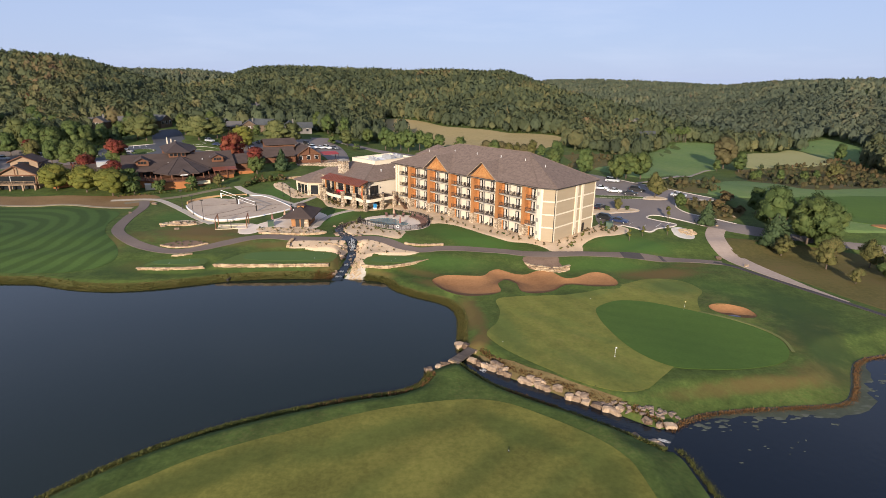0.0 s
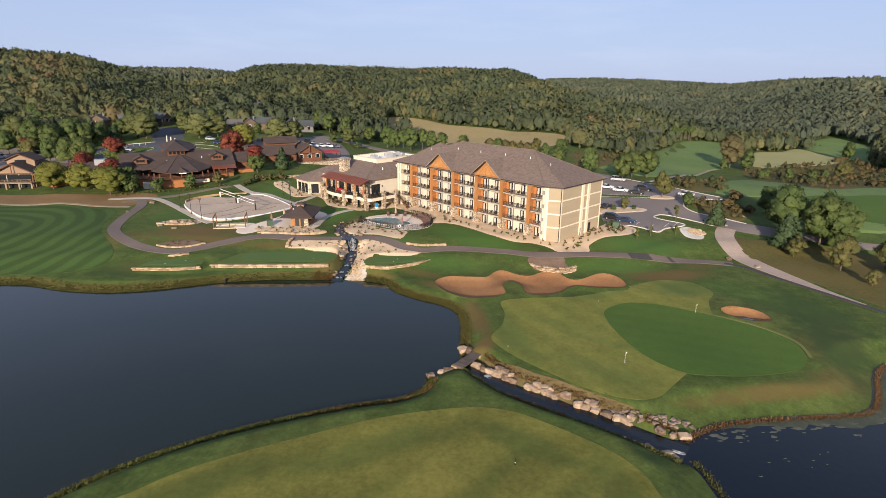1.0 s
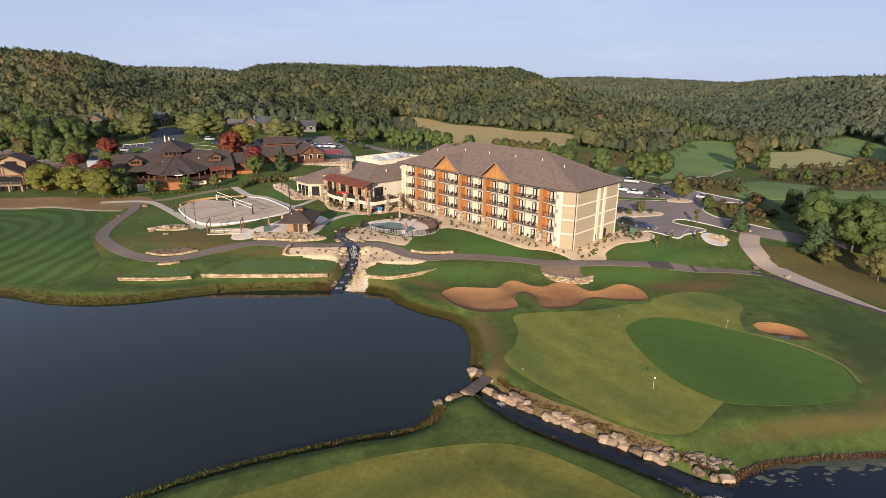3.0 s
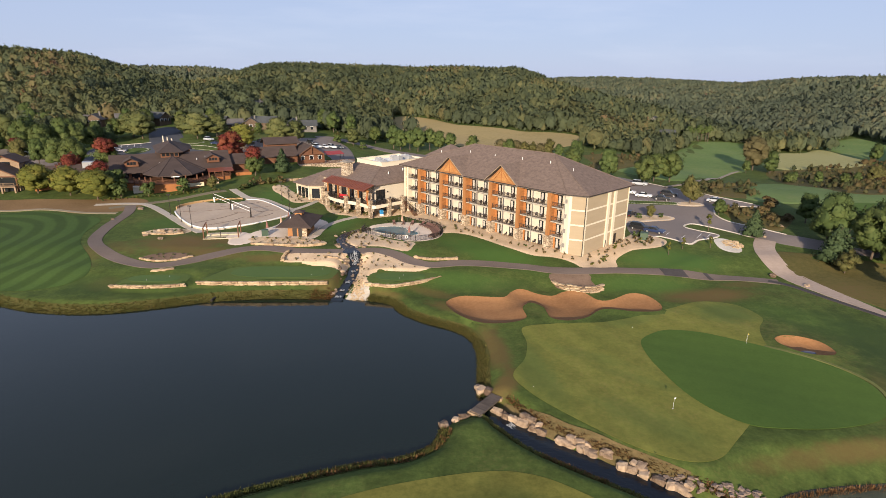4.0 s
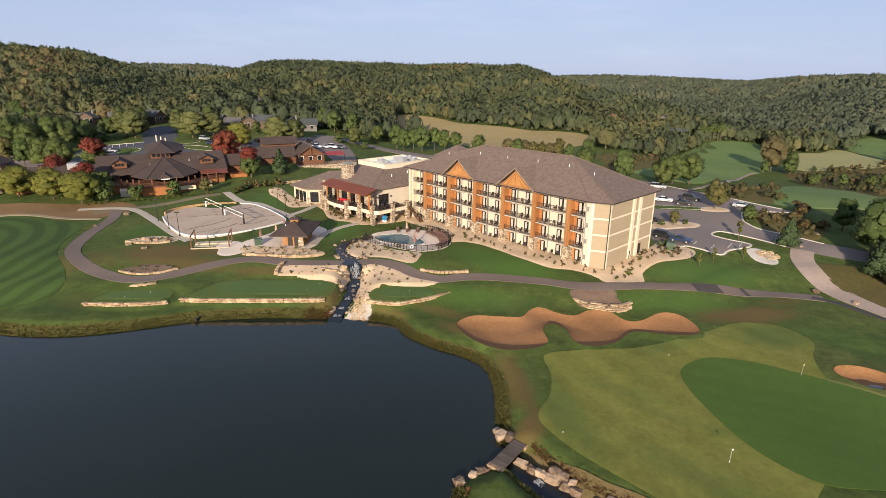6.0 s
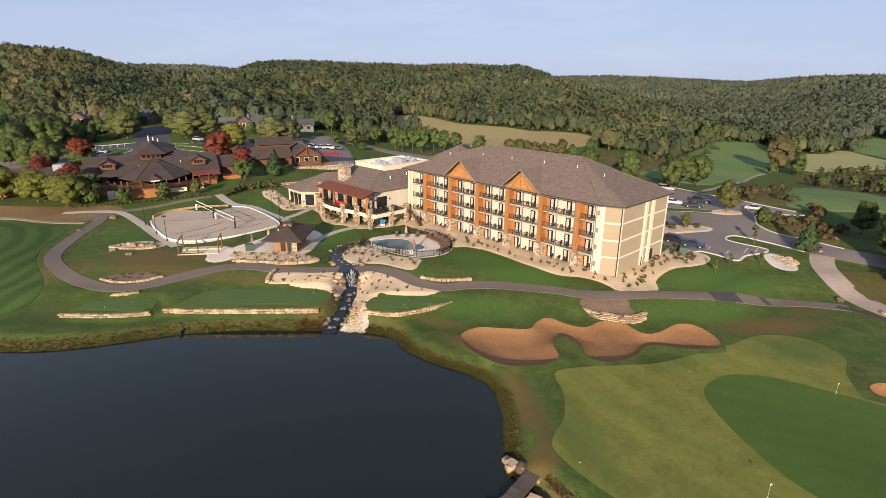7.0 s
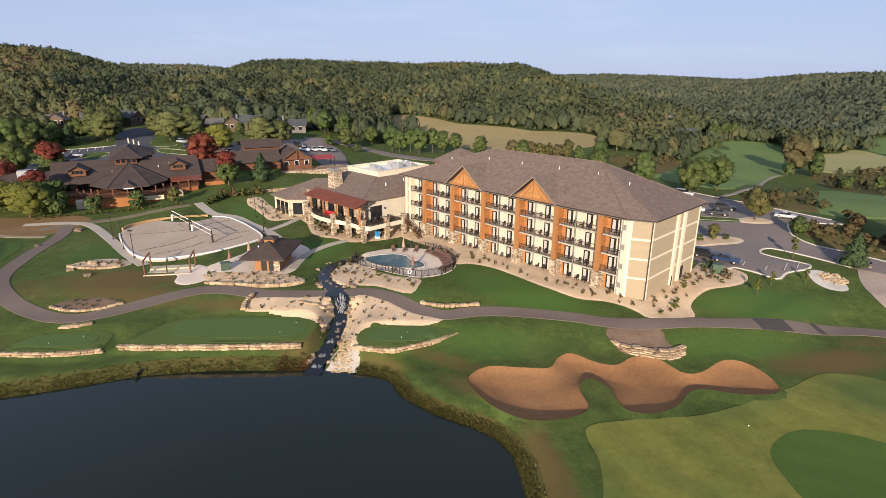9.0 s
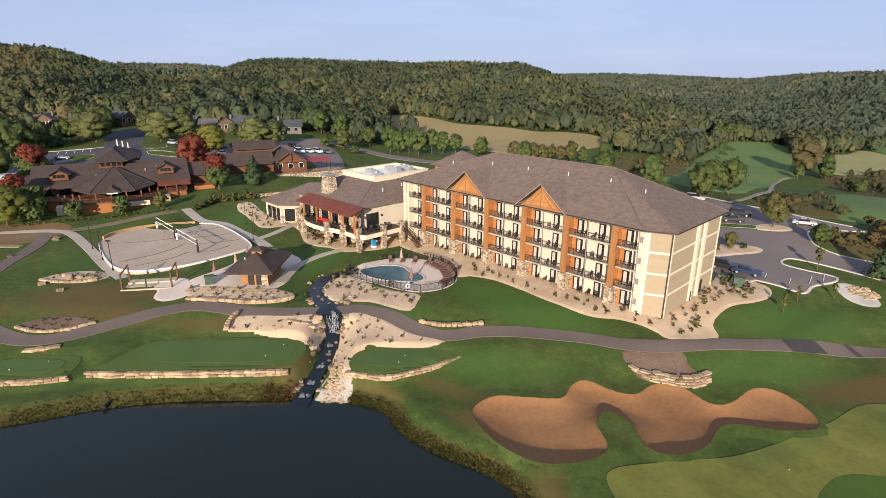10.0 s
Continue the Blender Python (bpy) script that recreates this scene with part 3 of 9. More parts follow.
patches(fairway_m, (0.078, 0.098, 0.022), [(-5, 39, 9, 2.2, 22, 0.7), (11, 40, 7, 2.0, -38, 0.7), (-22, 33, 9, 2.0, 32, 0.7), (4, 31, 10, 1.3, 50, 0.5), (-9, 27, 10, 1.3, 50, 0.5), (12, 29, 8, 1.3, 50, 0.5), (19, 33, 2, 7, 5, 0.6)])
mottle(fairway_m, 0.4, 0.16)
mottle(approach_m, 0.4, 0.20)
mottle(green_m, 0.5, 0.08)
patches(approach_m, (0.085, 0.125, 0.032), [(13, 66, 2.4, 9, 8, 0.5), (24, 55, 6, 2.2, -40, 0.35), (21, 70, 6, 1.4, -30, 0.3), (33, 83, 7, 1.8, 25, 0.5), (26, 64, 6, 1.0, -35, 0.3), (48, 85, 5, 4, 0, 0.7)])
FAIR = spline([(-37, 22), (-30.4, 30.5), (-27.4, 33), (-24.4, 35.3), (-19.5, 37.9), (-13.4, 40.9), (-7.3, 43.5), (-1.9, 45.2), (3.7, 46.6), (7.2, 46.8), (10.7, 45.8), (14.4, 43.2), (18.7, 39.4), (21.4, 35.9), (22.4, 32), (22.5, 22), (20, -10), (-10, -30), (-50, -10)], 1.2, True)
structure_sheets = [
    sheet("fairway_south", FAIR, fairway_m, "olive mown fairway with faint mowing bands", 0.025, 1.4),
    sheet("approach", spline([(13.3, 78.7), (18.7, 80), (25.1, 80.8), (30.9, 82.7), (38.5, 85.7), (45.7, 89.6), (51.4, 88.4), (53, 83), (50.1, 78.6), (48, 73.4), (46, 64.5), (35.6, 54.5), (32, 51.1), (29.3, 48.6), (26.8, 47.7), (24.1, 48.2), (20.3, 50.6),
                              (16.6, 54.2), (12.5, 58.8), (10.2, 62.6), (10, 65), (12.1, 69), (13.1, 73.6)], 0.8, True), approach_m, "yellowish close-mown approach round the green", 0.055, 1.2),
    sheet("putting_green", spline([(30.2, 74.7), (33.1, 77.5), (36, 78.5), (39.8, 77.6), (43.1, 75.6), (48.9, 71), (53.2, 66.7), (55, 62.4), (54.2, 58.4), (52, 55.8), (48.5, 54.3), (43.1, 53.2), (38.3, 53.2), (35, 53.9), (32.5, 56.5), (30.7, 60.5), (29.8, 65.7), (29.5, 70.1)], 0.8, True),
          green_m, "smooth dark putting green", 0.08, 1.2),
    sheet("bunker", BUNKER, sand_m, "winding sand bunker of orange-brown sand", 0.03, 0.7),
    sheet("bunker_small", SMALL_BUNKER, sand_m, "small oval sand bunker", 0.03, 0.7),
]
collar_m = mat("collar_turf", (0.1148, 0.1275, 0.0408), (0.153, 0.1573, 0.0527), 2.4, 0.1, 0.9, 0.2, 0.03, spec=0.15)
ribbon("green_collar", spline([(47.4, 72.6), (49.6, 70.8), (53.6, 67), (55.5, 62.6), (54.7, 58.1)], 0.6), 0.5, collar_m, "pale worn collar of the putting green", 0.085)
puddle_ = spline([(51.6, 70.9), (52.4, 71.3), (53.3, 71.1), (53.7, 70.6), (52.9, 70.3), (52.0, 70.4)], 0.3, True)
puddle = Shape().prism([tuple(p) for p in puddle_], float(height(puddle_[:, 0], puddle_[:, 1]).max()) - 0.25, float(height(puddle_[:, 0], puddle_[:, 1]).max()) + 0.07)
structure("bunker_puddle", puddle, water_mat("puddle_water", (0.10, 0.085, 0.10), 3.0, 0.1), "shallow bluish puddle lying in the small bunker")
ribbon("cart_path", CART, 2.7, asphalt_m, "winding grey-brown asphalt cart path")

# ---- building materials ----
def stone_mat(name, stops, scale=2.2):
    """Rubble masonry: each stone its own tone, with dark joints."""
    m = bpy.data.materials.new(name)
    m.use_nodes = True
    n, ln = m.node_tree.nodes, m.node_tree.links
    b = n["Principled BSDF"]
    b.inputs["Roughness"].default_value = 0.9
    geo = n.new("ShaderNodeNewGeometry")
    mp = n.new("ShaderNodeMapping")
    mp.inputs["Scale"].default_value = (1, 1, 1.7)
    v = n.new("ShaderNodeTexVoronoi")
    v.inputs["Scale"].default_value = scale
    e = n.new("ShaderNodeTexVoronoi")
    e.feature = 'DISTANCE_TO_EDGE'
    e.inputs["Scale"].default_value = scale
    for a, c in ((geo.outputs["Position"], mp.inputs[0]), (mp.outputs[0], v.inputs["Vector"]), (mp.outputs[0], e.inputs["Vector"])):
        ln.new(a, c)
    sep = n.new("ShaderNodeSeparateColor")
    ln.new(v.outputs["Color"], sep.inputs[0])
    r = ramp(n, stops)
    ln.new(sep.outputs[0], r.inputs[0])
    jr = ramp(n, [(0.0, (0.35, 0.35, 0.35)), (0.07, (1, 1, 1))])
    ln.new(e.outputs["Distance"], jr.inputs[0])
    mx = n.new("ShaderNodeMix")
    mx.data_type, mx.blend_type = 'RGBA', 'MULTIPLY'
    mx.inputs[0].default_value = 1
    ln.new(r.outputs[0], mx.inputs[6])
    ln.new(jr.outputs[0], mx.inputs[7])
    ln.new(mx.outputs[2], b.inputs["Base Color"])
    bp = n.new("ShaderNodeBump")
    bp.inputs["Strength"].default_value, bp.inputs["Distance"].default_value = 0.6, 0.04
    ln.new(jr.outputs[0], bp.inputs["Height"])
    ln.new(bp.outputs[0], b.inputs["Normal"])
    return m


def plain(name, c, rough=0.6, metal=0.0, spec=0.4):
    return mat(name, tuple(k * 0.85 for k in c), tuple(min(1, k * 1.1) for k in c), 6.0, 0.6, rough, 0.1, 0.01, metal=metal, spec=spec)


stucco_m = mat("cream_stucco", (0.52, 0.455, 0.36), (0.62, 0.55, 0.44), 4, 0.25, 0.9, 0.15, 0.01)
siding_m = mat("tan_siding", (0.3196, 0.2538, 0.1692), (0.3854, 0.3055, 0.2068), 5, 0.2, 0.85, 0.2, 0.02, flat=6)
trim_m = mat("cream_trim", (0.59, 0.515, 0.39), (0.69, 0.61, 0.475), 4, 0.3, 0.7, 0.1, 0.01)
orange_m = mat("orange_cedar", (0.2429, 0.09504, 0.03276), (0.4968, 0.2162, 0.0756), 3.0, 0.7, 0.7, 0.25, 0.02, per=0.35, flat=3.5)
pine_m = mat("golden_cedar", (0.2552, 0.1134, 0.042), (0.3784, 0.1806, 0.0714), 5, 0.5, 0.7, 0.2, 0.02, per=0.15, flat=0.25)
shingle_m = mat("grey_brown_shingle", (0.104, 0.076, 0.06336), (0.2236, 0.165, 0.1344), 7.0, 1.3, 0.9, 0.5, 0.04, flat=1.5, spec=0.2)
dark_shingle_m = mat("dark_brown_shingle", (0.05, 0.036, 0.031), (0.092, 0.066, 0.056), 3.0, 0.25, 0.9, 0.5, 0.04, flat=5, spec=0.2)
rust_roof_m = mat("rust_metal_roof", (0.125, 0.038, 0.022), (0.20, 0.062, 0.034), 2.0, 0.3, 0.5, 0.1, 0.01)
log_m = mat("red_brown_log", (0.095, 0.042, 0.024), (0.19, 0.085, 0.045), 5, 0.4, 0.8, 0.4, 0.03, flat=7)
skirt_m = mat("orange_deck_board", (0.27, 0.105, 0.038), (0.40, 0.16, 0.056), 5, 0.4, 0.8, 0.3, 0.02)
dark_m = plain("dark_bronze", (0.022, 0.018, 0.016), 0.5)
rail_m = plain("brown_rail", (0.062, 0.042, 0.034), 0.55)
curtain_m = plain("white_curtain", (0.46, 0.43, 0.385), 0.8)
gutter_m = plain("dark_downspout", (0.035, 0.029, 0.026), 0.5)
grey_m = plain("grey_partition", (0.24, 0.22, 0.20), 0.7)
balcony_m = plain("pale_balcony_edge", (0.42, 0.38, 0.32), 0.8)
white_m = plain("white_membrane", (0.80, 0.79, 0.77), 0.7)
metal_m = plain("grey_metal", (0.45, 0.45, 0.45), 0.45, 0.5)
stone_m = stone_mat("tan_fieldstone", [(0.1, (0.20, 0.145, 0.10)), (0.5, (0.40, 0.30, 0.20)), (0.9, (0.56, 0.46, 0.34))])
glass_m = bpy.data.materials.new("dark_window_glass")
glass_m.use_nodes = True
_g = glass_m.node_tree.nodes["Principled BSDF"]
_g.inputs["Base Color"].default_value, _g.inputs["Roughness"].default_value = (0.015, 0.017, 0.02, 1), 0.05

# ---- hotel ----
HOTEL = pose(-8.454, 144.118, 0.0, 0, 0, -46.41)
hotel = thing("hotel", HOTEL, "four-storey hotel, cream walls, orange cedar bays, grey shingle roof", "hotel building")
FL = 3.05
core = Shape().prism([(-1.6, 1.6), (0.9, 1.6), (0.9, 2.0), (48.7, 2.0), (48.7, 0.6), (49.9, 0.6), (52.9, 2.1), (52.9, 19.3), (-1.6, 19.3)], -0.6, 12.2)
part("wall", core, siding_m, hotel, "tan horizontal siding")
body = Shape()
body.box(0.9, 48.7, 1.93, 1.997, -0.3, 12.1)
body.box(48.7, 49.92, 0.54, 0.597, -0.3, 12.1)
body.box(48.63, 48.697, 0.56, 1.93, -0.3, 12.1)
part("front_wall", body, stucco_m, hotel, "cream stucco wall")


def railing_mesh(length, high=1.02, bars=True):
    sh = Shape()
    sh.box(0, length, -0.03, 0.03, high - 0.06, high)
    sh.box(0, length, -0.02, 0.02, 0.1, 0.15)
    for i in range(4):
        x = 0.03 + (length - 0.06) * i / 3
        sh.box(x - 0.035, x + 0.035, -0.035, 0.035, 0, high + 0.03)
    k = int(length / 0.16) if bars else 0
    for i in range(1, k):
        x = length * i / k
        sh.box(x - 0.012, x + 0.012, -0.012, 0.012, 0.15, high - 0.06)
    return sh.mesh("railing")


def barred(name, piece, length, high, material, parent, at):
    """A railing or fence panel whose bars are pieces of their own."""
    r = part(name, railing_mesh(length, high, False), material, parent, at=at)
    bar = Shape().box(-0.013, 0.013, -0.013, 0.013, 0.15, high - 0.06).mesh(piece)
    k = int(length / 0.17)
    for i in range(1, k):
        part(piece, bar, material, r, at=Matrix.Translation((length * i / k, 0, 0)))
    return r


rail_o, rail_w = railing_mesh(3.0), railing_mesh(3.8)


def door_meshes(w, h, panes):
    fr = Shape()
    fr.box(0, w, -0.06, 0.0, h - 0.1, h)
    fr.box(0, w, -0.06, 0.0, 0, 0.12)
    for i in range(panes + 1):
        x = (w - 0.1) * i / panes
        fr.box(x, x + 0.1, -0.06, 0, 0.12, h - 0.1)
    gl = Shape().box(0.05, w - 0.05, -0.03, 0.0, 0.05, h - 0.05)
    cu = []
    for i in range(panes):
        x0 = 0.12 + (w - 0.12) * i / panes
        x1 = (w - 0.12) * (i + 1) / panes
        cu.append(Shape().box(x0 + 0.1 * (x1 - x0), x0 + 0.7 * (x1 - x0), -0.045, -0.03, 0.16, h - 0.16).mesh("curtain"))
    return fr.mesh("frame"), gl.mesh("glass"), cu


balcony_door = door_meshes(1.12, 2.25, 1)
slab_w = Shape().box(0, 4.0, 0.5, 1.93, -0.2, -0.02).mesh("slab")
slab_o = Shape().box(0, 3.1, 0.5, 1.93, -0.2, -0.02).mesh("slab")
for k in range(12):
    s0 = 0.9 + 4.0 * k
    orange = k % 2 == 1
    if orange:
        part("pilaster", Shape().box(s0 - 0.1, s0 + 0.7, 0.28, 1.93, 2.75, 12.15).box(s0 + 0.05, s0 + 0.55, 0.2, 0.28, 2.75, 12.1), pine_m, hotel, "golden cedar pilaster")
        part("stone_base", Shape().box(s0 - 0.32, s0 + 0.97, 0.1, 1.93, -0.5, 2.75).box(s0 - 0.38, s0 + 1.03, 0.04, 1.93, 2.75, 2.9), stone_m, hotel, "rubble stone pier")
        part("downspout", Shape().box(s0 + 3.94, s0 + 4.06, 0.5, 0.64, -0.2, 12.1), grey_m, hotel, "slim grey downspout between the balconies")
    for f in range(4):
        z0 = FL * f
        if orange:
            part("cedar_panel", Shape().box(s0 + 0.7, s0 + 1.4, 1.85, 1.93, z0, z0 + FL - 0.22), orange_m, hotel, "orange cedar panel")
            part("cedar_panel", Shape().box(s0 + 0.703, s0 + 0.76, 0.36, 1.85, max(z0, 2.93), z0 + FL - 0.22) if f else Shape().box(s0 + 0.973, s0 + 1.02, 0.2, 1.85, 0.0, 2.7), orange_m if f else stone_m, hotel, "orange cedar panel" if f else "stone facing of the pier")
        dm, dx = balcony_door, s0 + (1.42 if orange else 1.08)
        at = Matrix.Translation((dx, 1.93, z0 + 0.02))
        door = part("door", dm[0], dark_m, hotel, "dark framed glass balcony door", at=at)
        part("glass", dm[1], glass_m, door)
        for cm in dm[2]:
            part("curtain", cm, curtain_m, door)
        if f:
            x0 = s0 + 0.87 if orange else s0
            bal = part("balcony", slab_o if orange else slab_w, balcony_m, hotel, "balcony slab with a dark railing", at=Matrix.Translation((x0, 0, z0)))
            part("railing", rail_o if orange else rail_w, rail_m, bal, at=Matrix.Translation((0.05 if orange else 0.1, 0.56, -0.02)))
for j in range(4):
    wn2 = part("window", Shape().box(49.12, 49.42, 0.5, 0.54, FL * j + 1.2, FL * j + 2.0), grey_m, hotel, "narrow grey window")
    part("frame", Shape().box(49.04, 49.12, 0.48, 0.54, FL * j + 1.12, FL * j + 2.08).box(49.42, 49.5, 0.48, 0.54, FL * j + 1.12, FL * j + 2.08), grey_m, wn2)
# corner with narrow trims where the hotel meets the lodge
for a in (-1.7, -0.35):
    part("corner_trim", Shape().box(a, a + 0.55, 1.3, 1.7, -0.3, 12.15), trim_m, hotel)
part("corner_trim", Shape().box(0.45, 0.95, 0.45, 2.0, -0.3, 12.15), trim_m, hotel)
for f in range(1, 4):
    part("trim_band", Shape().box(-1.2, 0.5, 1.45, 1.62, FL * f - 0.25, FL * f + 0.05), trim_m, hotel)
# the angled corner and the end wall: cream bands and posts
ux, uy = 3.0 / math.hypot(3, 1.5), 1.5 / math.hypot(3, 1.5)


def along(p, d, a, b, out, z0, z1):
    """A board on a wall that runs from p in direction d, between a and b along it."""
    nx, ny = d[1], -d[0]
    q = [(p[0] + d[0] * s + nx * o, p[1] + d[1] * s + ny * o) for s, o in ((a, 0.0), (b, 0.0), (b, out), (a, out))]
    return Shape().prism(q[::-1], z0, z1)


L1 = math.hypot(3.0, 1.5)
for f in range(1, 4):
    part("trim_band", along((49.9, 0.6), (ux, uy), 0.5, L1 - 0.15, 0.07, FL * f - 0.16, FL * f + 0.16), trim_m, hotel)
    for a, b in ((0.15, 8.1), (9.0, 10.6), (11.4, 17.2)):
        part("trim_band", along((52.9, 2.1), (0, 1), a, b, 0.07, FL * f - 0.16, FL * f + 0.16), trim_m, hotel)
part("corner_trim", along((49.9, 0.6), (ux, uy), 0.0, 0.5, 0.1, -0.4, 12.15), trim_m, hotel)
part("corner_trim", along((52.9, 2.1), (0, 1), 0.0, 0.3, 0.1, -0.4, 12.15), trim_m, hotel)
for a in (8.1, 10.6):
    part("end_pier", along((52.9, 2.1), (0, 1), a, a + 0.85, 0.3, -0.4, 12.15), trim_m, hotel, "cream vertical pier")
part("corner_trim", along((52.9, 2.1), (0, 1), 16.9, 17.2, 0.1, -0.4, 12.15), trim_m, hotel)
part("downspout", along((49.9, 0.6), (ux, uy), L1 - 0.16, L1 + 0.02, 0.16, -0.3, 12.1), gutter_m, hotel, "dark downspout")
part("downspout", along((52.9, 2.1), (0, 1), 8.2, 8.32, 0.42, 0.0, 1.6), gutter_m, hotel)
part("exit_door", along((52.9, 2.1), (0, 1), 12.2, 13.2, 0.05, 0.0, 2.2), dark_m, hotel, "dark exit door")

EAVE = [(-2.0, -0.1), (49.75, -0.1), (53.6, 1.6), (53.65, 20.0), (-2.0, 20.0)]
R0, R1, EZ = (15.5, 9.95, 18.45), (39.1, 9.95, 18.45), 12.35
e3 = [(x, y, EZ) for x, y in EAVE]
roof_ob = part("roof", Shape().slab([e3[0], e3[1], R1, R0], 0.25), shingle_m, hotel, "grey-brown shingle roof slope")
for q in ([e3[1], e3[2], R1], [e3[2], e3[3], R1], [e3[3], e3[4], R0, R1], [e3[4], e3[0], R0]):
    part("roof", Shape().slab(q, 0.25), shingle_m, hotel, "grey-brown shingle roof slope")
for a, b in ((e3[1], R1), (e3[2], R1), (R0, R1), (e3[0], R0), (e3[3], R1)):
    part("ridge_cap", Shape().tube(Vector(a) + Vector((0, 0, 0.0)), Vector(b), 0.1, 0.1, 5), shingle_m, roof_ob)
soffit = Shape()
soffit.prism([(-1.9, 0.0), (49.7, 0.0), (53.4, 1.7), (53.4, 19.9), (-1.9, 19.9)], 12.02, 12.1)
part("soffit", soffit, grey_m, hotel)
fas = Shape()
for (a, b) in zip(EAVE, EAVE[1:] + EAVE[:1]):
    d = Vector((b[0] - a[0], b[1] - a[1])).normalized()
    nx, ny = d.y * 0.06, -d.x * 0.06
    fas.prism([(a[0] + nx, a[1] + ny), (b[0] + nx, b[1] + ny), b, a], 12.17, 12.33)
part("fascia", fas, gutter_m, hotel, "dark gutter along the eaves")
slope = (18.45 - EZ) / 10.05
for c in (16.75, 32.75):
    half, peak = 4.5, 16.15
    back = (peak - EZ) / slope
    g = part("gable", Shape().add([(c - half + 0.5, -0.12, 12.2), (c + half - 0.5, -0.12, 12.2), (c, -0.12, peak - 0.35), (c - half + 0.5, 1.2, 12.2), (c + half - 0.5, 1.2, 12.2), (c, 4.5, peak - 0.35)],
             [(0, 1, 2), (3, 5, 4), (0, 3, 4, 1), (1, 4, 5, 2), (2, 5, 3, 0)]), pine_m, hotel, "golden cedar gable")
    part("gable_panel", Shape().add([(c - half + 1.6, -0.17, 12.75), (c + half - 1.6, -0.17, 12.75), (c, -0.17, peak - 0.9), (c - half + 1.6, -0.1, 12.75), (c + half - 1.6, -0.1, 12.75), (c, -0.1, peak - 0.9)],
         [(0, 1, 2), (0, 3, 4, 1), (1, 4, 5, 2), (2, 5, 3, 0)]), mat("shake_cedar", (0.29, 0.12, 0.036), (0.52, 0.27, 0.10), 3.5, 0.8, 0.8, 0.4, 0.03), g, "cedar shakes in the gable")
    for a0, b0 in (((c - 2.1, 12.8), (c, peak - 1.0)), ((c + 2.1, 12.8), (c, peak - 1.0)), ((c, 12.35), (c, peak - 0.6)), ((c - 1.4, 13.5), (c + 1.4, 13.5))):
        part("gable_stick", Shape().tube((a0[0], -0.2, a0[1]), (b0[0], -0.2, b0[1]), 0.07, 0.07, 4), orange_m, g)
    for sgn in (-1, 1):
        gr = [(c + sgn * (half + 0.25), -0.55, 12.3), (c, -0.55, peak + 0.12), (c, back + 0.15, peak + 0.12), (c + sgn * (half + 0.25), 0.2, 12.45)]
        part("gable_roof", Shape().slab(gr if sgn < 0 else gr[::-1], 0.14), shingle_m, g, "small shingle gable roof")
        rk = [(c + sgn * (half + 0.25), -0.6, 12.2), (c, -0.6, peak + 0.03), (c, -0.6, peak + 0.13), (c + sgn * (half + 0.25), -0.6, 12.31)]
        part("rake_board", Shape().add(rk + [(x, y + 0.05, z) for x, y, z in rk], [(0, 1, 2, 3), (7, 6, 5, 4), (0, 4, 5, 1), (3, 2, 6, 7)]), siding_m, g)
for s, d in ((7.8, 5.8), (16.7, 7.0), (24.7, 7.0), (32.7, 7.1), (40.3, 7.1), (45.7, 7.7)):
    z = EZ + slope * d if s < 44 else 12.35 + (18.45 - 12.35) * (53.6 - s) / 14.5
    part("roof_vent", Shape().tube((s, d, z - 0.1), (s, d, z + 0.5), 0.065, 0.065, 8).tube((s, d, z + 0.5), (s, d, z + 0.54), 0.085, 0.085, 8), white_m, roof_ob, "white roof vent pipe")
# rear wing, whose small hip roof shows behind the ridge
part("rear_wing", Shape().box(-12, -4, 20, 30, 0, 11.9), orange_m, hotel, "orange cedar rear wing")
part("rear_roof", Shape().add([(-13, 19, 11.9), (-3, 19, 11.9), (-3, 31, 11.9), (-13, 31, 11.9), (-8, 25, 15.2)], [(0, 1, 4), (1, 2, 4), (2, 3, 4), (3, 0, 4), (3, 2, 1, 0)]), shingle_m, hotel, "shingle hip roof")

# ---- lodge beside the hotel: same lines, its deck towards the pool ----
lodge = thing("restaurant_lodge", HOTEL, "two-storey lodge with stone piers, curved deck and rust metal awning", "lodge building")
DZ = 3.2
part("wall", Shape().prism([(-24, -9.3), (-3.2, -9.3), (-3.2, 4.0), (-3.2, 16), (-24, 16)], -0.7, 7.6), stucco_m, lodge, "cream stucco wall")
part("stone_wall", Shape().box(-24, -3.2, -9.42, -9.3, DZ, 7.5).box(-3.2, -3.08, -9.42, -7.7, DZ, 7.5), stone_m, lodge, "rubble stone facing")
part("lower_wall", Shape().box(-24, -3.2, -9.4, -9.3, -0.7, DZ - 0.4), stone_m, lodge, "stone lower storey")
for a in (-22, -18.5, -15, -11.5, -8):
    w = part("window", Shape().box(a, a + 2.0, -9.48, -9.42, DZ + 0.2, DZ + 2.6), glass_m, lodge)
    part("frame", Shape().box(a - 0.1, a + 2.1, -9.46, -9.4, DZ + 2.6, DZ + 2.75).box(a + 0.95, a + 1.05, -9.5, -9.46, DZ + 0.2, DZ + 2.6), dark_m, w)
    part("window", Shape().box(a, a + 2.0, -9.46, -9.4, 0.2, 2.3), glass_m, lodge)
part("terrace_door", Shape().box(-3.2, -3.1, -6.9, -4.3, DZ, DZ + 2.7), glass_m, lodge, "large dark glazed terrace door")
part("door_frame", Shape().box(-3.2, -3.06, -7.05, -6.9, DZ, DZ + 2.8).box(-3.2, -3.06, -4.3, -4.15, DZ, DZ + 2.8).box(-3.2, -3.06, -7.05, -4.15, DZ + 2.7, DZ + 2.85).box(-3.1, -3.05, -5.65, -5.55, DZ, DZ + 2.7), dark_m, lodge)
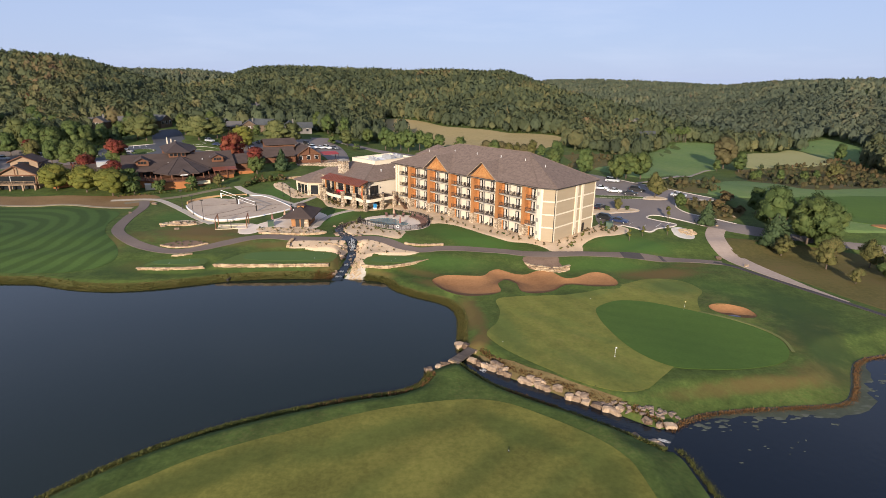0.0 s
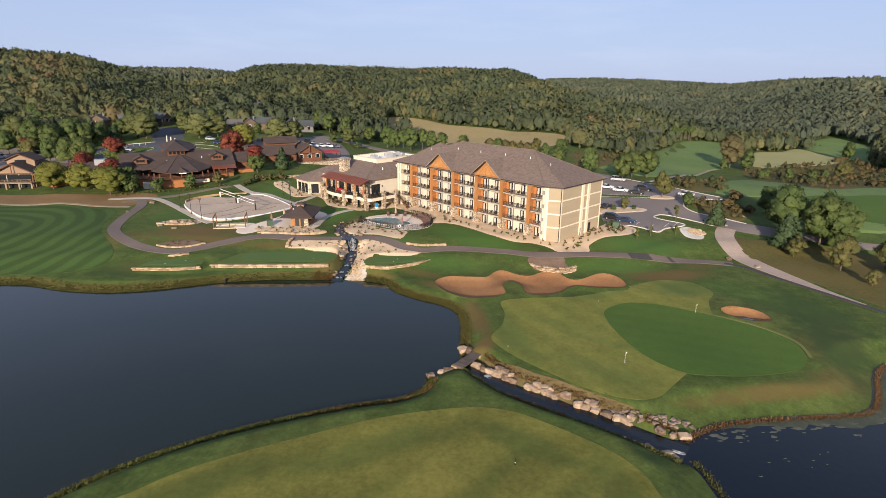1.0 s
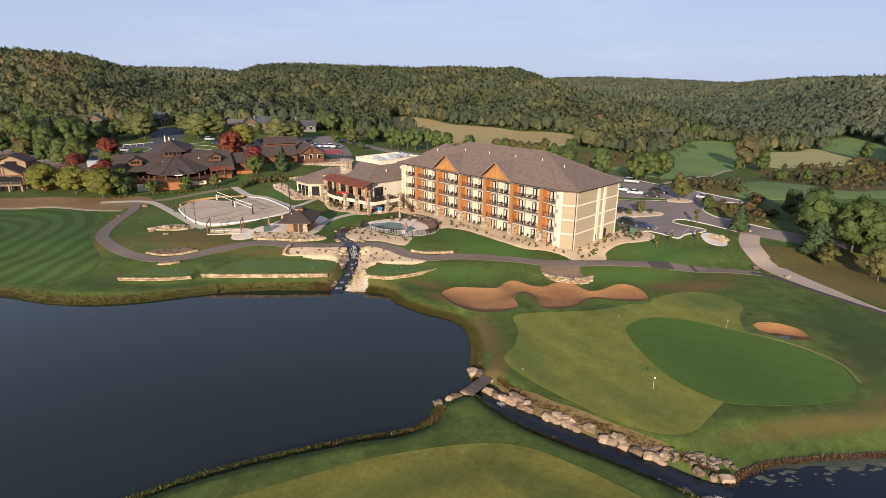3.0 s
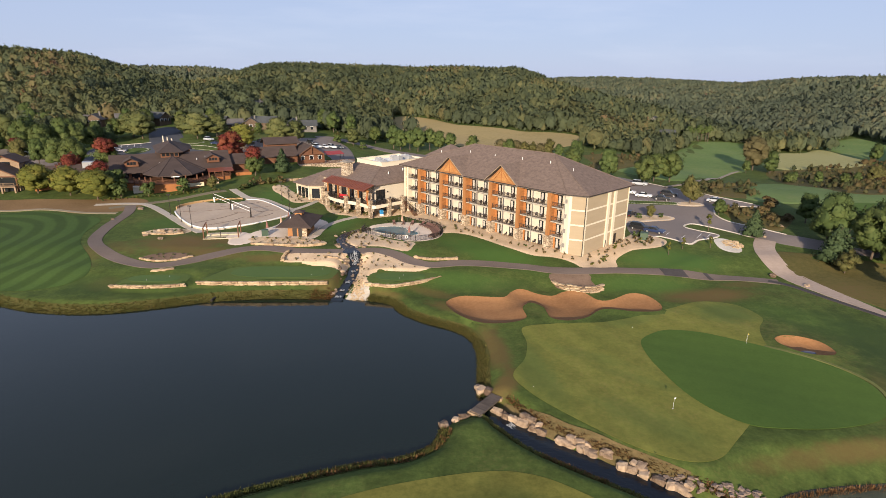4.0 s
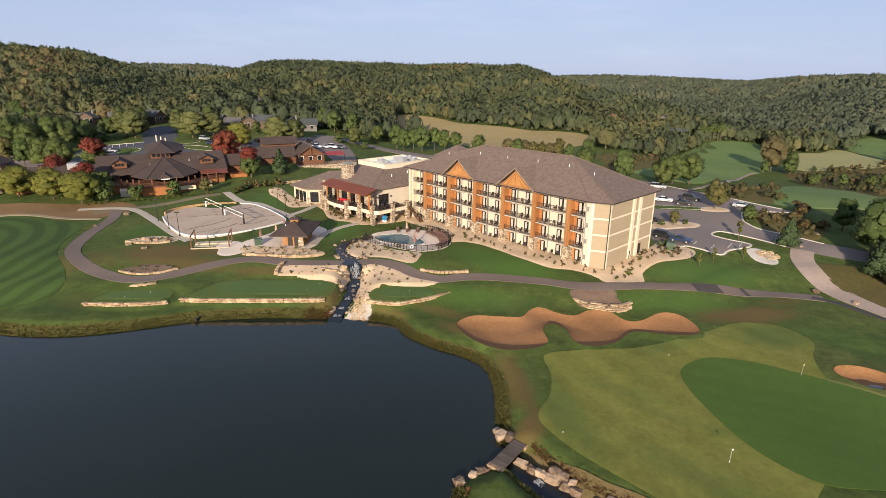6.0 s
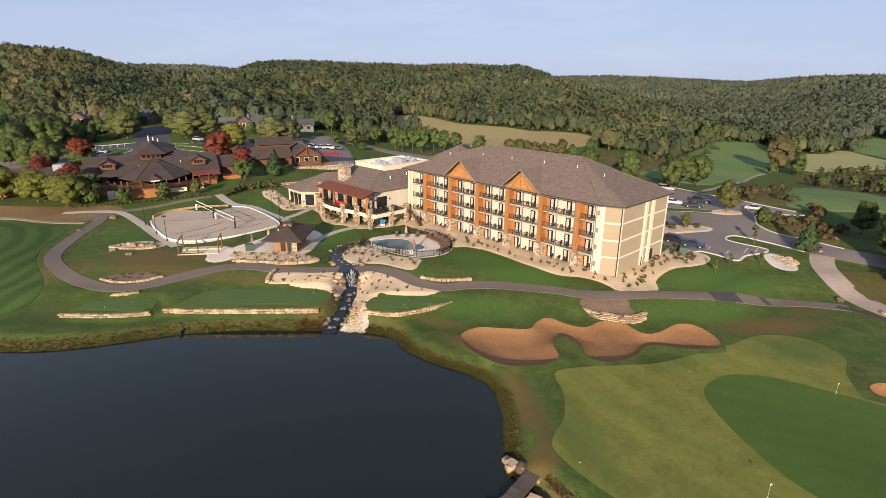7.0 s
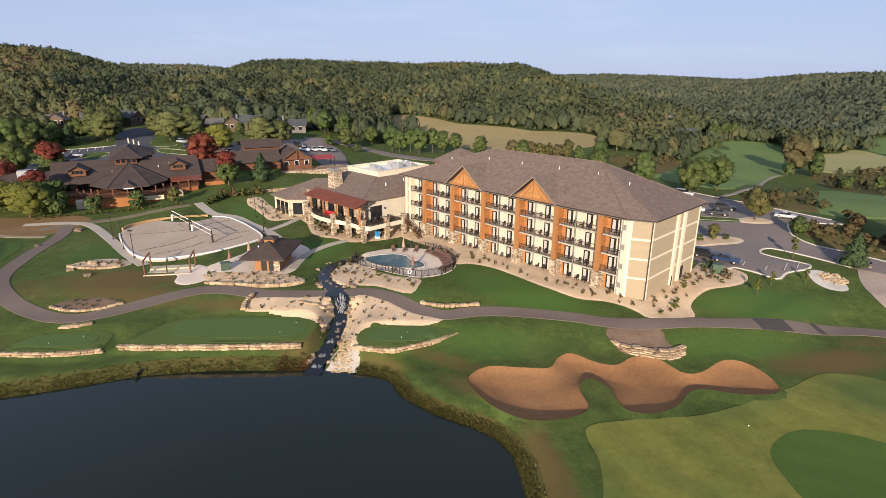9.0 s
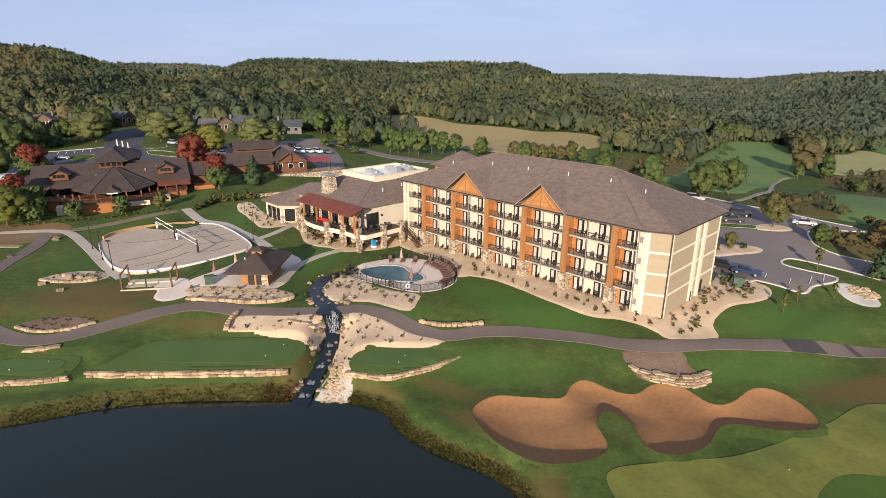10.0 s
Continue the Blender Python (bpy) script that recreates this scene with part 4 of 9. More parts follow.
part("window", Shape().box(-3.2, -3.1, -5.6, -3.8, 0.3, 2.2), glass_m, lodge)
part("wall_lamp", Shape().box(-3.2, -2.98, -3.4, -3.2, DZ + 1.9, DZ + 2.3), dark_m, lodge, "dark wall lantern")
deck_edge = [(-22.6, -10.4), (-20.2, -10.9), (-18.6, -11.9), (-15.5, -12.9), (-12.5, -13.1), (-9.5, -12.8), (-7.2, -12.0), (-5.0, -11.5), (-0.4, -11.4), (1.0, -10.4), (1.0, -1.2)]
part("deck", Shape().prism([(-22.6, -9.3)] + deck_edge + [(-3.2, -1.2), (-3.2, -9.3)], DZ - 0.25, DZ), mat("deck_boards", (0.16, 0.11, 0.08), (0.24, 0.17, 0.12), 4, 0.4), lodge, "curved timber deck")
for a, b in zip(deck_edge, deck_edge[1:]):
    d = Vector((b[0] - a[0], b[1] - a[1])).normalized()
    nx, ny = d.y * 0.12, -d.x * 0.12
    part("deck_fascia", Shape().prism([(a[0] + nx, a[1] + ny), (b[0] + nx, b[1] + ny), b, a], DZ - 0.75, DZ + 0.12), trim_m, lodge, "pale curved deck edge")
for a, b in zip(deck_edge, deck_edge[1:]):
    ln_ = math.hypot(b[0] - a[0], b[1] - a[1])
    barred("railing", "baluster", ln_, 1.02, dark_m, lodge, Matrix.Translation((a[0], a[1], DZ)) @ Matrix.Rotation(math.atan2(b[1] - a[1], b[0] - a[0]), 4, 'Z'))
for s, d, top in ((-22.4, -10.8, 7.4), (-18.3, -12.2, DZ + 0.9), (-8.6, -12.7, DZ + 1.2), (-4.4, -11.8, DZ + 1.2), (-0.2, -11.2, DZ + 1.3), (1.0, -6.2, DZ + 1.3), (1.0, -1.6, DZ + 1.3)):
    part("stone_pier", Shape().box(s - 0.42, s + 0.42, d - 0.42, d + 0.42, -1.2, min(top, DZ + 1.2)).box(s - 0.5, s + 0.5, d - 0.5, d + 0.5, min(top, DZ + 1.2), min(top, DZ + 1.2) + 0.15), stone_m, lodge, "square rubble stone pier")
for s in (-18.4, -13.6, -8.6, -4.4, -0.6):
    part("awning_post", Shape().box(s - 0.14, s + 0.14, -11.9, -11.6, DZ, 7.2), orange_m, lodge, "cedar awning post")
part("awning", Shape().slab([(-18.9, -13.2, 7.25), (-0.2, -13.2, 7.25), (-0.2, -10.0, 8.35), (-18.9, -10.0, 8.35)], 0.22), rust_roof_m, lodge, "rust-red standing seam awning roof")
seams = Shape()
for i in range(1, 20):
    s = -18.9 + i * 0.935
    seams.slab([(s - 0.03, -13.2, 7.31), (s + 0.03, -13.2, 7.31), (s + 0.03, -10.0, 8.41), (s - 0.03, -10.0, 8.41)], 0.08)
part("awning_seams", seams, rust_roof_m, lodge)
part("awning_beam", Shape().box(-18.7, 0.1, -12.0, -11.7, 6.75, 7.15), orange_m, lodge, "cedar beam")
lr = Shape()
q0, q1, q2, q3 = (-25.0, -10.1, 7.6), (-2.4, -10.1, 7.6), (-2.4, 17, 7.6), (-25.0, 17, 7.6)
t0_, t1_, t2_, t3_ = (-18.6, -0.6, 11.3), (-8.6, -0.6, 11.3), (-8.6, 13, 11.3), (-18.6, 13, 11.3)
for a, b, c, d in ((q0, q1, t1_, t0_), (q1, q2, t2_, t1_), (q2, q3, t3_, t2_), (q3, q0, t0_, t3_)):
    lr.slab([a, b, c, d], 0.25)
lroof = part("roof", lr, shingle_m, lodge, "grey-brown hip shingle roof")
part("ridge_cap", Shape().tube(q1, t1_, 0.1, 0.1, 5), shingle_m, lroof)
part("parapet", Shape().prism([(-19.2, -1.2), (-8.0, -1.2), (-8.0, 14), (-19.2, 14)], 10.4, 11.3).box(-19.2, -18.9, -1.2, 14, 11.3, 12.1).box(-8.3, -8.0, -1.2, 14, 11.3, 12.1).box(-18.9, -8.3, -1.2, -0.9, 11.3, 12.1).box(-18.9, -8.3, 13.7, 14, 11.3, 12.1), trim_m, lodge, "cream roof parapet")
part("flat_roof", Shape().box(-18.9, -8.3, -0.9, 13.7, 11.3, 11.36), white_m, lodge, "white roof membrane")
part("parapet_cap", Shape().box(-19.3, -18.8, -1.3, 14.1, 12.1, 12.18).box(-8.4, -7.9, -1.3, 14.1, 12.1, 12.18).box(-18.8, -8.4, -1.3, -0.8, 12.1, 12.18).box(-18.8, -8.4, 13.6, 14.1, 12.1, 12.18), trim_m, lodge)
for s, d, w, h in ((-16.5, 3, 2.2, 0.9), (-13.2, 2.2, 1.6, 0.7), (-12.5, 6.5, 2.6, 1.6), (-16, 8, 1.4, 1.0), (-10.2, 9, 1.6, 1.5), (-15, 11.5, 2.0, 1.2)):
    u = part("rooftop_unit", Shape().box(s, s + w, d, d + 1.3, 11.36, 11.36 + h).tube((s + w / 2, d + 0.65, 11.36 + h), (s + w / 2, d + 0.65, 11.5 + h), 0.45, 0.45, 10), metal_m, lodge, "grey ventilation unit")
part("chimney", Shape().add([(-17.3, -8.2, 6.5), (-14.3, -8.2, 6.5), (-14.3, -5.7, 6.5), (-17.3, -5.7, 6.5), (-16.9, -7.9, 12.0), (-14.7, -7.9, 12.0), (-14.7, -6.0, 12.0), (-16.9, -6.0, 12.0)],
     [(0, 1, 5, 4), (1, 2, 6, 5), (2, 3, 7, 6), (3, 0, 4, 7), (4, 5, 6, 7)]), stone_m, lodge, "tapered rubble stone chimney")
part("chimney_cap", Shape().box(-17.2, -14.4, -8.2, -5.7, 12.0, 12.25).box(-16.8, -14.8, -7.8, -6.1, 12.25, 12.5), grey_m, lodge)
for s, d in ((-5.5, -1.0), (-6.0, 4.5)):
    zr = 7.6 + 3.7 * (-2.4 - s) / 6.2
    part("roof_vent", Shape().tube((s, d, zr - 0.2), (s, d, zr + 0.6), 0.13, 0.13, 8), white_m, lroof)
# stair from the deck down to the pool terrace
for i in range(18):
    part("step", Shape().box(1.2 + i * 0.28, 1.5 + i * 0.28, -1.9, -0.6, DZ - 0.1 - 0.18 * (i + 1), DZ - 0.18 * (i + 1)), log_m, lodge)
for d in (-1.9, -0.6):
    part("handrail", Shape().slab([(1.2, d - 0.03, DZ + 0.95), (1.2, d + 0.03, DZ + 0.95), (6.3, d + 0.03, 0.95), (6.3, d - 0.03, 0.95)], 0.07).slab([(1.2, d - 0.02, DZ + 0.5), (1.2, d + 0.02, DZ + 0.5), (6.3, d + 0.02, 0.5), (6.3, d - 0.02, 0.5)], 0.05), dark_m, lodge)
# sunroom wing
tan_stucco_m = mat("tan_stucco", (0.44, 0.36, 0.26), (0.55, 0.46, 0.34), 4, 0.3, 0.9, 0.15, 0.01)
part("sunroom", Shape().prism([(-35, -11.6), (-28.6, -11.6), (-24, -6.6), (-24, 4), (-35, 4)], -0.5, 4.4), tan_stucco_m, lodge, "tan sunroom with tall dark windows")
part("stone_base", Shape().prism([(-35.06, -11.66), (-28.57, -11.66), (-23.9, -6.58), (-23.9, -6.0), (-35.06, -6.0)], -0.6, 0.5), stone_m, lodge, "rubble stone plinth")
for a in (-34.5, -32.5, -30.5):
    part("window", Shape().box(a, a + 1.6, -11.68, -11.6, 0.6, 3.4), glass_m, lodge)
dd = Vector((4.6, 5.0)).normalized()
for a in (0.8, 3.9):
    part("window", along((-28.6, -11.6), (dd.x, dd.y), a, a + 2.2, 0.07, 0.6, 3.4), glass_m, lodge)
for a in (-28.9, -35.2):
    part("pilaster", Shape().box(a, a + 0.5, -11.75, -11.4, -0.4, 4.4), trim_m, lodge)
wr = [(-36, -12.5, 4.5), (-28.2, -12.5, 4.5), (-22.6, -6.5, 4.5), (-22.6, 5, 4.5), (-36, 5, 4.5)]
apex0, apex1 = (-29.5, -3.5, 8.2), (-24.0, 2.5, 8.2)
part("sunroom_roof", Shape().slab([wr[0], wr[1], apex0], 0.2).slab([wr[1], wr[2], apex1, apex0], 0.2).slab([wr[2], wr[3], apex1], 0.2).slab([wr[3], wr[4], apex0, apex1], 0.2).slab([wr[4], wr[0], apex0], 0.2), shingle_m, lodge, "shingle hip roof")

# ---- pool hut ----
hut = thing("pool_hut", pose(-30.8, 122.6, 0.0, 0, 0, -2), "small cedar pool bar with a brown hip roof and cupola", "hut")
part("base", Shape().box(-2.7, 2.7, -4.2, 4.2, -1.0, 0.12), concrete_m, hut)
part("wall", Shape().box(-2.1, 2.0, -3.6, 3.6, 0.1, 2.75), pine_m, hut, "golden cedar wall")
part("stone_end", Shape().box(1.1, 2.15, -3.75, -3.6, 0.1, 2.7), stone_m, hut)
for a in (-1.05, 0.25):
    part("door", Shape().box(a, a + 0.95, -3.68, -3.6, 0.15, 2.3), dark_m, hut)
part("shutter", Shape().box(2.0, 2.08, -2.2, 2.8, 1.0, 2.4), dark_m, hut)
hq = [(-4.1, -5.6, 2.75), (3.6, -5.6, 2.75), (3.6, 5.8, 2.75), (-4.1, 5.8, 2.75)]
ha, hb = (-0.3, -1.2, 4.75), (-0.3, 1.4, 4.75)
hroof = part("roof", Shape().slab([hq[0], hq[1], ha], 0.2).slab([hq[1], hq[2], hb, ha], 0.2).slab([hq[2], hq[3], hb], 0.2).slab([hq[3], hq[0], ha, hb], 0.2), dark_shingle_m, hut, "dark brown hip shingle roof")
part("cupola", Shape().box(-1.1, 0.5, -0.9, 0.9, 4.2, 4.95), pine_m, hroof, "cedar cupola")
part("cupola_roof", Shape().add([(-1.5, -1.3, 4.95), (0.9, -1.3, 4.95), (0.9, 1.3, 4.95), (-1.5, 1.3, 4.95), (-0.3, 0, 5.5)], [(0, 1, 4), (1, 2, 4), (2, 3, 4), (3, 0, 4), (3, 2, 1, 0)]), dark_shingle_m, hroof)
part("roof_vent", Shape().tube((-1.6, -2.6, 3.8), (-1.6, -2.6, 4.35), 0.09, 0.09, 8), white_m, hroof)

# ---- clubhouse of dark logs ----
CLUB = pose(-81.2, 171.2, 0.4, 0, 0, 27)
club = thing("clubhouse", CLUB, "long log clubhouse with dark brown roofs and a covered porch", "clubhouse")
part("wall", Shape().box(-16, 17, 5.5, 23, 0.3, 5.2), log_m, club, "red-brown log wall")
mr = Shape()
mr.slab([(-17.5, 3.8, 4.9), (17.8, 3.8, 4.9), (17.8, 14, 9.3), (-17.5, 14, 9.3)], 0.25)
mr.slab([(17.8, 24.2, 4.9), (-17.5, 24.2, 4.9), (-17.5, 14, 9.3), (17.8, 14, 9.3)], 0.25)
mroof = part("roof", mr, dark_shingle_m, club, "dark brown gable shingle roof")
for x in (-16, 16.9):
    part("gable_wall", Shape().add([(x, 5.5, 5.0), (x, 22.5, 5.0), (x, 14, 9.0), (x + 0.15, 5.5, 5.0), (x + 0.15, 22.5, 5.0), (x + 0.15, 14, 9.0)], [(0, 1, 2), (5, 4, 3), (0, 2, 5, 3), (1, 4, 5, 2), (0, 3, 4, 1)]), log_m, club)
for c, d in ((-11.3, 6.4), (12.2, 6.4)):
    dm = part("dormer", Shape().add([(c - 1.9, d, 6.4), (c + 1.9, d, 6.4), (c + 1.9, d, 8.0), (c, d, 8.9), (c - 1.9, d, 8.0), (c - 1.9, d + 3.2, 8.0), (c + 1.9, d + 3.2, 8.0), (c, d + 4.5, 8.9)],
              [(0, 1, 2, 3, 4), (1, 6, 2), (0, 4, 5), (2, 6, 7, 3), (4, 3, 7, 5)]), log_m, club, "log dormer with a row of small windows")
    for sg in (-1, 1):
        q = [(c + sg * 2.5, d - 0.6, 7.75), (c, d - 0.6, 9.05), (c, d + 7, 9.05), (c + sg * 2.5, d + 4.3, 7.75)]
        part("dormer_roof", Shape().slab(q if sg < 0 else q[::-1], 0.15), dark_shingle_m, dm)
    for i in range(3):
        part("window", Shape().box(c - 1.2 + i * 0.85, c - 0.5 + i * 0.85, d - 0.05, d, 7.0, 7.8), glass_m, dm)
# raised entry hall behind the ridge, its hip roof above the main roof
cp = part("cupola", Shape().box(-2.9, 2.4, 11.2, 22, 6.8, 9.75), log_m, club, "raised log lantern with a row of windows")
for i in range(4):
    part("window", Shape().box(-2.5 + i * 1.25, -1.6 + i * 1.25, 11.12, 11.2, 8.5, 9.4), glass_m, cp)
part("rear_hall", Shape().box(-4.2, 6.4, 22, 33, 2.0, 9.6).box(2.4, 6.2, 17.5, 22, 6.0, 9.6), log_m, club, "log entry hall behind the ridge")
hq_ = [(-3.9, 10.2, 9.8), (3.8, 10.6, 9.75), (7.2, 22, 9.5), (7.2, 34.2, 9.5), (-4.9, 34.2, 9.5)]
h0_, h1_ = (0.3, 20.5, 11.9), (0.6, 28, 11.9)
part("cupola_roof", Shape().slab([hq_[0], hq_[1], h0_], 0.2).slab([hq_[1], hq_[2], h1_, h0_], 0.2).slab([hq_[2], hq_[3], h1_], 0.2).slab([hq_[3], hq_[4], h1_], 0.2).slab([hq_[4], hq_[0], h0_, h1_], 0.2), dark_shingle_m, cp, "dark hip roof over the entry hall")
# half-octagon porch
po = [(-8.6, 3.9), (-8.6, 1.2), (-4.6, -5.6), (4.8, -5.6), (9.2, 1.2), (9.2, 3.9)]
pr = Shape()
ap = (0.4, 9.8, 8.7)
for a, b in zip(po, po[1:]):
    pr.slab([(*a, 4.75), (*b, 4.75), ap], 0.22)
proof = part("porch_roof", pr, dark_shingle_m, club, "dark many-sided porch roof")
for p in po[1:5]:
    part("ridge_cap", Shape().tube((*p, 4.8), ap, 0.1, 0.1, 5), dark_shingle_m, proof)
eg = part("entry_gable", Shape().add([(-1.9, -6.3, 4.5), (2.1, -6.3, 4.5), (0.1, -6.3, 5.9), (0.1, -1.5, 5.9), (-1.9, -5, 4.6), (2.1, -5, 4.6)], [(0, 1, 2), (0, 2, 3, 4), (1, 5, 3, 2)]), dark_shingle_m, club, "small entry gable")
part("sign_board", Shape().box(-1.0, 1.2, -6.4, -6.32, 4.4, 4.65), white_m, eg, "white sign board")
dk = [(-16.5, -0.5), (-11.0, -3.0), (-6.6, -8.0), (6.0, -8.0), (11.5, -1.5), (16.5, 0.2), (16.5, 5.5), (-16.5, 5.5)]
part("deck", Shape().prism(dk, 2.7, 2.95), log_m, club, "raised timber deck")
part("deck_skirt", Shape().prism([(x * 0.985, y * 0.985 + 0.05) for x, y in dk], 0.1, 2.7), skirt_m, club, "orange board skirting under the deck")
for a, b in zip(dk[:-3], dk[1:-2]):
    L_ = math.hypot(b[0] - a[0], b[1] - a[1])
    part("railing", railing_mesh(L_), log_m, club, at=Matrix.Translation((a[0], a[1], 2.95)) @ Matrix.Rotation(math.atan2(b[1] - a[1], b[0] - a[0]), 4, 'Z'))
    for i in range(int(L_ / 3.2) + 1):
        t = i / (int(L_ / 3.2) + 1)
        x, y = a[0] + (b[0] - a[0]) * t, a[1] + (b[1] - a[1]) * t
        if abs(x) < 8.5:
            y += 2.3
        part("porch_post", Shape().box(x - 0.16, x + 0.16, y - 0.16, y + 0.16, 0.3, 4.7), log_m, club)
part("banner", Shape().box(2.6, 7.6, -8.12, -8.05, 1.5, 2.6), plain("pale_banner", (0.62, 0.52, 0.34)), club, "pale banner on the deck skirting")
part("stone_base", Shape().box(-11.5, -8.2, -6.2, -3.4, 0, 2.2), stucco_m, club)
part("stone_base", Shape().box(8.8, 12.2, -4.6, -1.2, 0, 2.5), stone_m, club)
for x in (-13.5, -10.5, -7.5, -4, -0.8, 2.4, 5.6, 9, 12, 14.5):
    part("window", Shape().box(x - 1.1, x + 1.1, 5.42, 5.5, 3.0, 4.6), glass_m, club)
part("awning", Shape().slab([(9.8, 0.4, 4.3), (17.5, 0.4, 4.3), (17.5, 4.2, 5.0), (9.8, 4.2, 5.0)], 0.15), rust_roof_m, club, "dark red porch awning")
# low annexes at both ends
part("annex", Shape().box(17.2, 25, 8.5, 19, 0.5, 5.4), log_m, club, "two-storey log annex")
part("annex_roof", Shape().slab([(16.8, 7.5, 5.3), (26, 7.5, 5.3), (26, 13.5, 8.0), (16.8, 13.5, 8.0)], 0.2).slab([(26, 20, 5.3), (16.8, 20, 5.3), (16.8, 13.5, 8.0), (26, 13.5, 8.0)], 0.2), dark_shingle_m, club)
part("annex_stair", Shape().box(18.5, 23.5, 4.0, 8.5, 0.4, 2.9), skirt_m, club, "boarded landing")
part("low_wing", Shape().box(-30, -16, 7, 19, 0.5, 5.0), log_m, club)
part("low_roof", Shape().slab([(-31, 6, 4.9), (-15.9, 6, 4.9), (-15.9, 13, 7.2), (-31, 13, 7.2)], 0.2).slab([(-15.9, 20, 4.9), (-31, 20, 4.9), (-31, 13, 7.2), (-15.9, 13, 7.2)], 0.2), dark_shingle_m, club)
part("rooftop_unit", Shape().box(-24.5, -20.5, 10.2, 13.0, 6.0, 8.0), metal_m, club, "grey rooftop unit")
part("fence_wall", Shape().box(-37, -31, 8.0, 8.3, 0.5, 3.0), skirt_m, club, "orange board screen wall")
for x, y, z in ((7.5, 9.0, 7.1), (10.2, 10, 7.5), (-3.5, 6.8, 6.6)):
    part("roof_vent", Shape().tube((x, y, z - 0.2), (x, y, z + 0.6), 0.16, 0.16, 8), metal_m, mroof)


def gable_house(name, at, w, d, eave, ridge, wall_m_, roof_m_, label, over=0.6, chimney=False, windows=3, truss=False, cat="house"):
    """A plain house: walls, two roof slopes along its length, gables at the front, windows."""
    h = thing(name, at, label, cat)
    part("wall", Shape().box(-w / 2, w / 2, 0, d, -1.5, eave), wall_m_, h)
    for sg in (-1, 1):
        q = [(sg * (w / 2 + over), -over, eave - 0.3), (0, -over, ridge), (0, d + over, ridge), (sg * (w / 2 + over), d + over, eave - 0.3)]
        part("roof", Shape().slab(q if sg < 0 else q[::-1], 0.2), roof_m_, h)
    for y in (0.0, d - 0.15):
        part("gable_wall", Shape().add([(-w / 2, y, eave), (w / 2, y, eave), (0, y, ridge - 0.25), (-w / 2, y + 0.15, eave), (w / 2, y + 0.15, eave), (0, y + 0.15, ridge - 0.25)], [(0, 1, 2), (5, 4, 3), (0, 3, 4, 1), (1, 4, 5, 2), (2, 5, 3, 0)]), wall_m_, h)
    for i in range(windows):
        x = -w / 2 + w * (i + 0.5) / windows
        wd = part("window", Shape().box(x - 0.6, x + 0.6, -0.06, 0.0, eave - 2.0, eave - 0.6), glass_m, h)
        part("frame", Shape().box(x - 0.7, x + 0.7, -0.08, -0.02, eave - 0.6, eave - 0.5).box(x - 0.7, x - 0.6, -0.08, -0.02, eave - 2.0, eave - 0.6).box(x + 0.6, x + 0.7, -0.08, -0.02, eave - 2.0, eave - 0.6), white_m, wd)
    if truss:
        for sg in (-1, 1):
            part("truss", Shape().tube((sg * (w / 2), -over + 0.1, eave - 0.1), (0, -over + 0.1, ridge - 0.3), 0.16, 0.16, 5), log_m, h)
        part("truss", Shape().tube((-w / 2, -over + 0.1, eave - 0.05), (w / 2, -over + 0.1, eave - 0.05), 0.16, 0.16, 5).tube((0, -over + 0.1, eave), (0, -over + 0.1, ridge - 0.4), 0.14, 0.14, 5), log_m, h)
        for x in (-w / 2 + 0.3, w / 2 - 0.3):
            part("post", Shape().box(x - 0.2, x + 0.2, -over - 0.1, -over + 0.3, -1.0, eave), log_m, h)
    if chimney:
        part("chimney", Shape().box(w * 0.18, w * 0.18 + 0.7, d * 0.4, d * 0.4 + 0.7, eave, ridge + 0.9), grey_wall_m, h, "grey chimney")
    return h


grey_roof_m = mat("grey_shingle", (0.075, 0.07, 0.068), (0.13, 0.12, 0.115), 2.5, 0.3, 0.9, 0.4, 0.04)
brown_wall_m = mat("brown_board", (0.085, 0.058, 0.04), (0.15, 0.105, 0.072), 4, 0.3, 0.85, 0.2, 0.02)
grey_wall_m = mat("grey_board", (0.12, 0.112, 0.105), (0.20, 0.185, 0.17), 4, 0.3, 0.85, 0.2, 0.02)
tan_wall_m = mat("tan_log", (0.20, 0.135, 0.085), (0.32, 0.225, 0.15), 4, 0.3, 0.85, 0.3, 0.02)
# lodge behind the sunroom, with terraces
lodge2 = gable_house("guest_lodge", pose(-46.5, 206.6, 2.8, 0, 0, 27), 9.5, 12, 3.6, 6.8, log_m, dark_shingle_m, "log guest lodge with a gabled truss front", 0.8, False, 3, True, "lodge")
part("side_wing", Shape().box(-19, -4.7, 3.5, 12, -2, 3.2), log_m, lodge2)
part("side_roof", Shape().slab([(-20, 2.6, 3.0), (-4.0, 2.6, 3.0), (-4.0, 7.8, 6.2), (-20, 7.8, 6.2)], 0.2).slab([(-4.0, 13, 3.0), (-20, 13, 3.0), (-20, 7.8, 6.2), (-4.0, 7.8, 6.2)], 0.2), dark_shingle_m, lodge2)
part("upper_storey", Shape().box(-14, -3, 9, 17, 3, 7.2), log_m, lodge2)
part("upper_roof", Shape().slab([(-15, 8, 7.0), (-2, 8, 7.0), (-2, 13, 9.0), (-15, 13, 9.0)], 0.2).slab([(-2, 18, 7.0), (-15, 18, 7.0), (-15, 13, 9.0), (-2, 13, 9.0)], 0.2), dark_shingle_m, lodge2)
part("terrace_wall", Shape().box(-5, 16, -2.5, 5, -2.0, 0.2), stone_m, lodge2, "stone terrace wall")
part("terrace_fence", railing_mesh(16.0), log_m, lodge2, at=Matrix.Translation((0, -2.3, 0.2)))
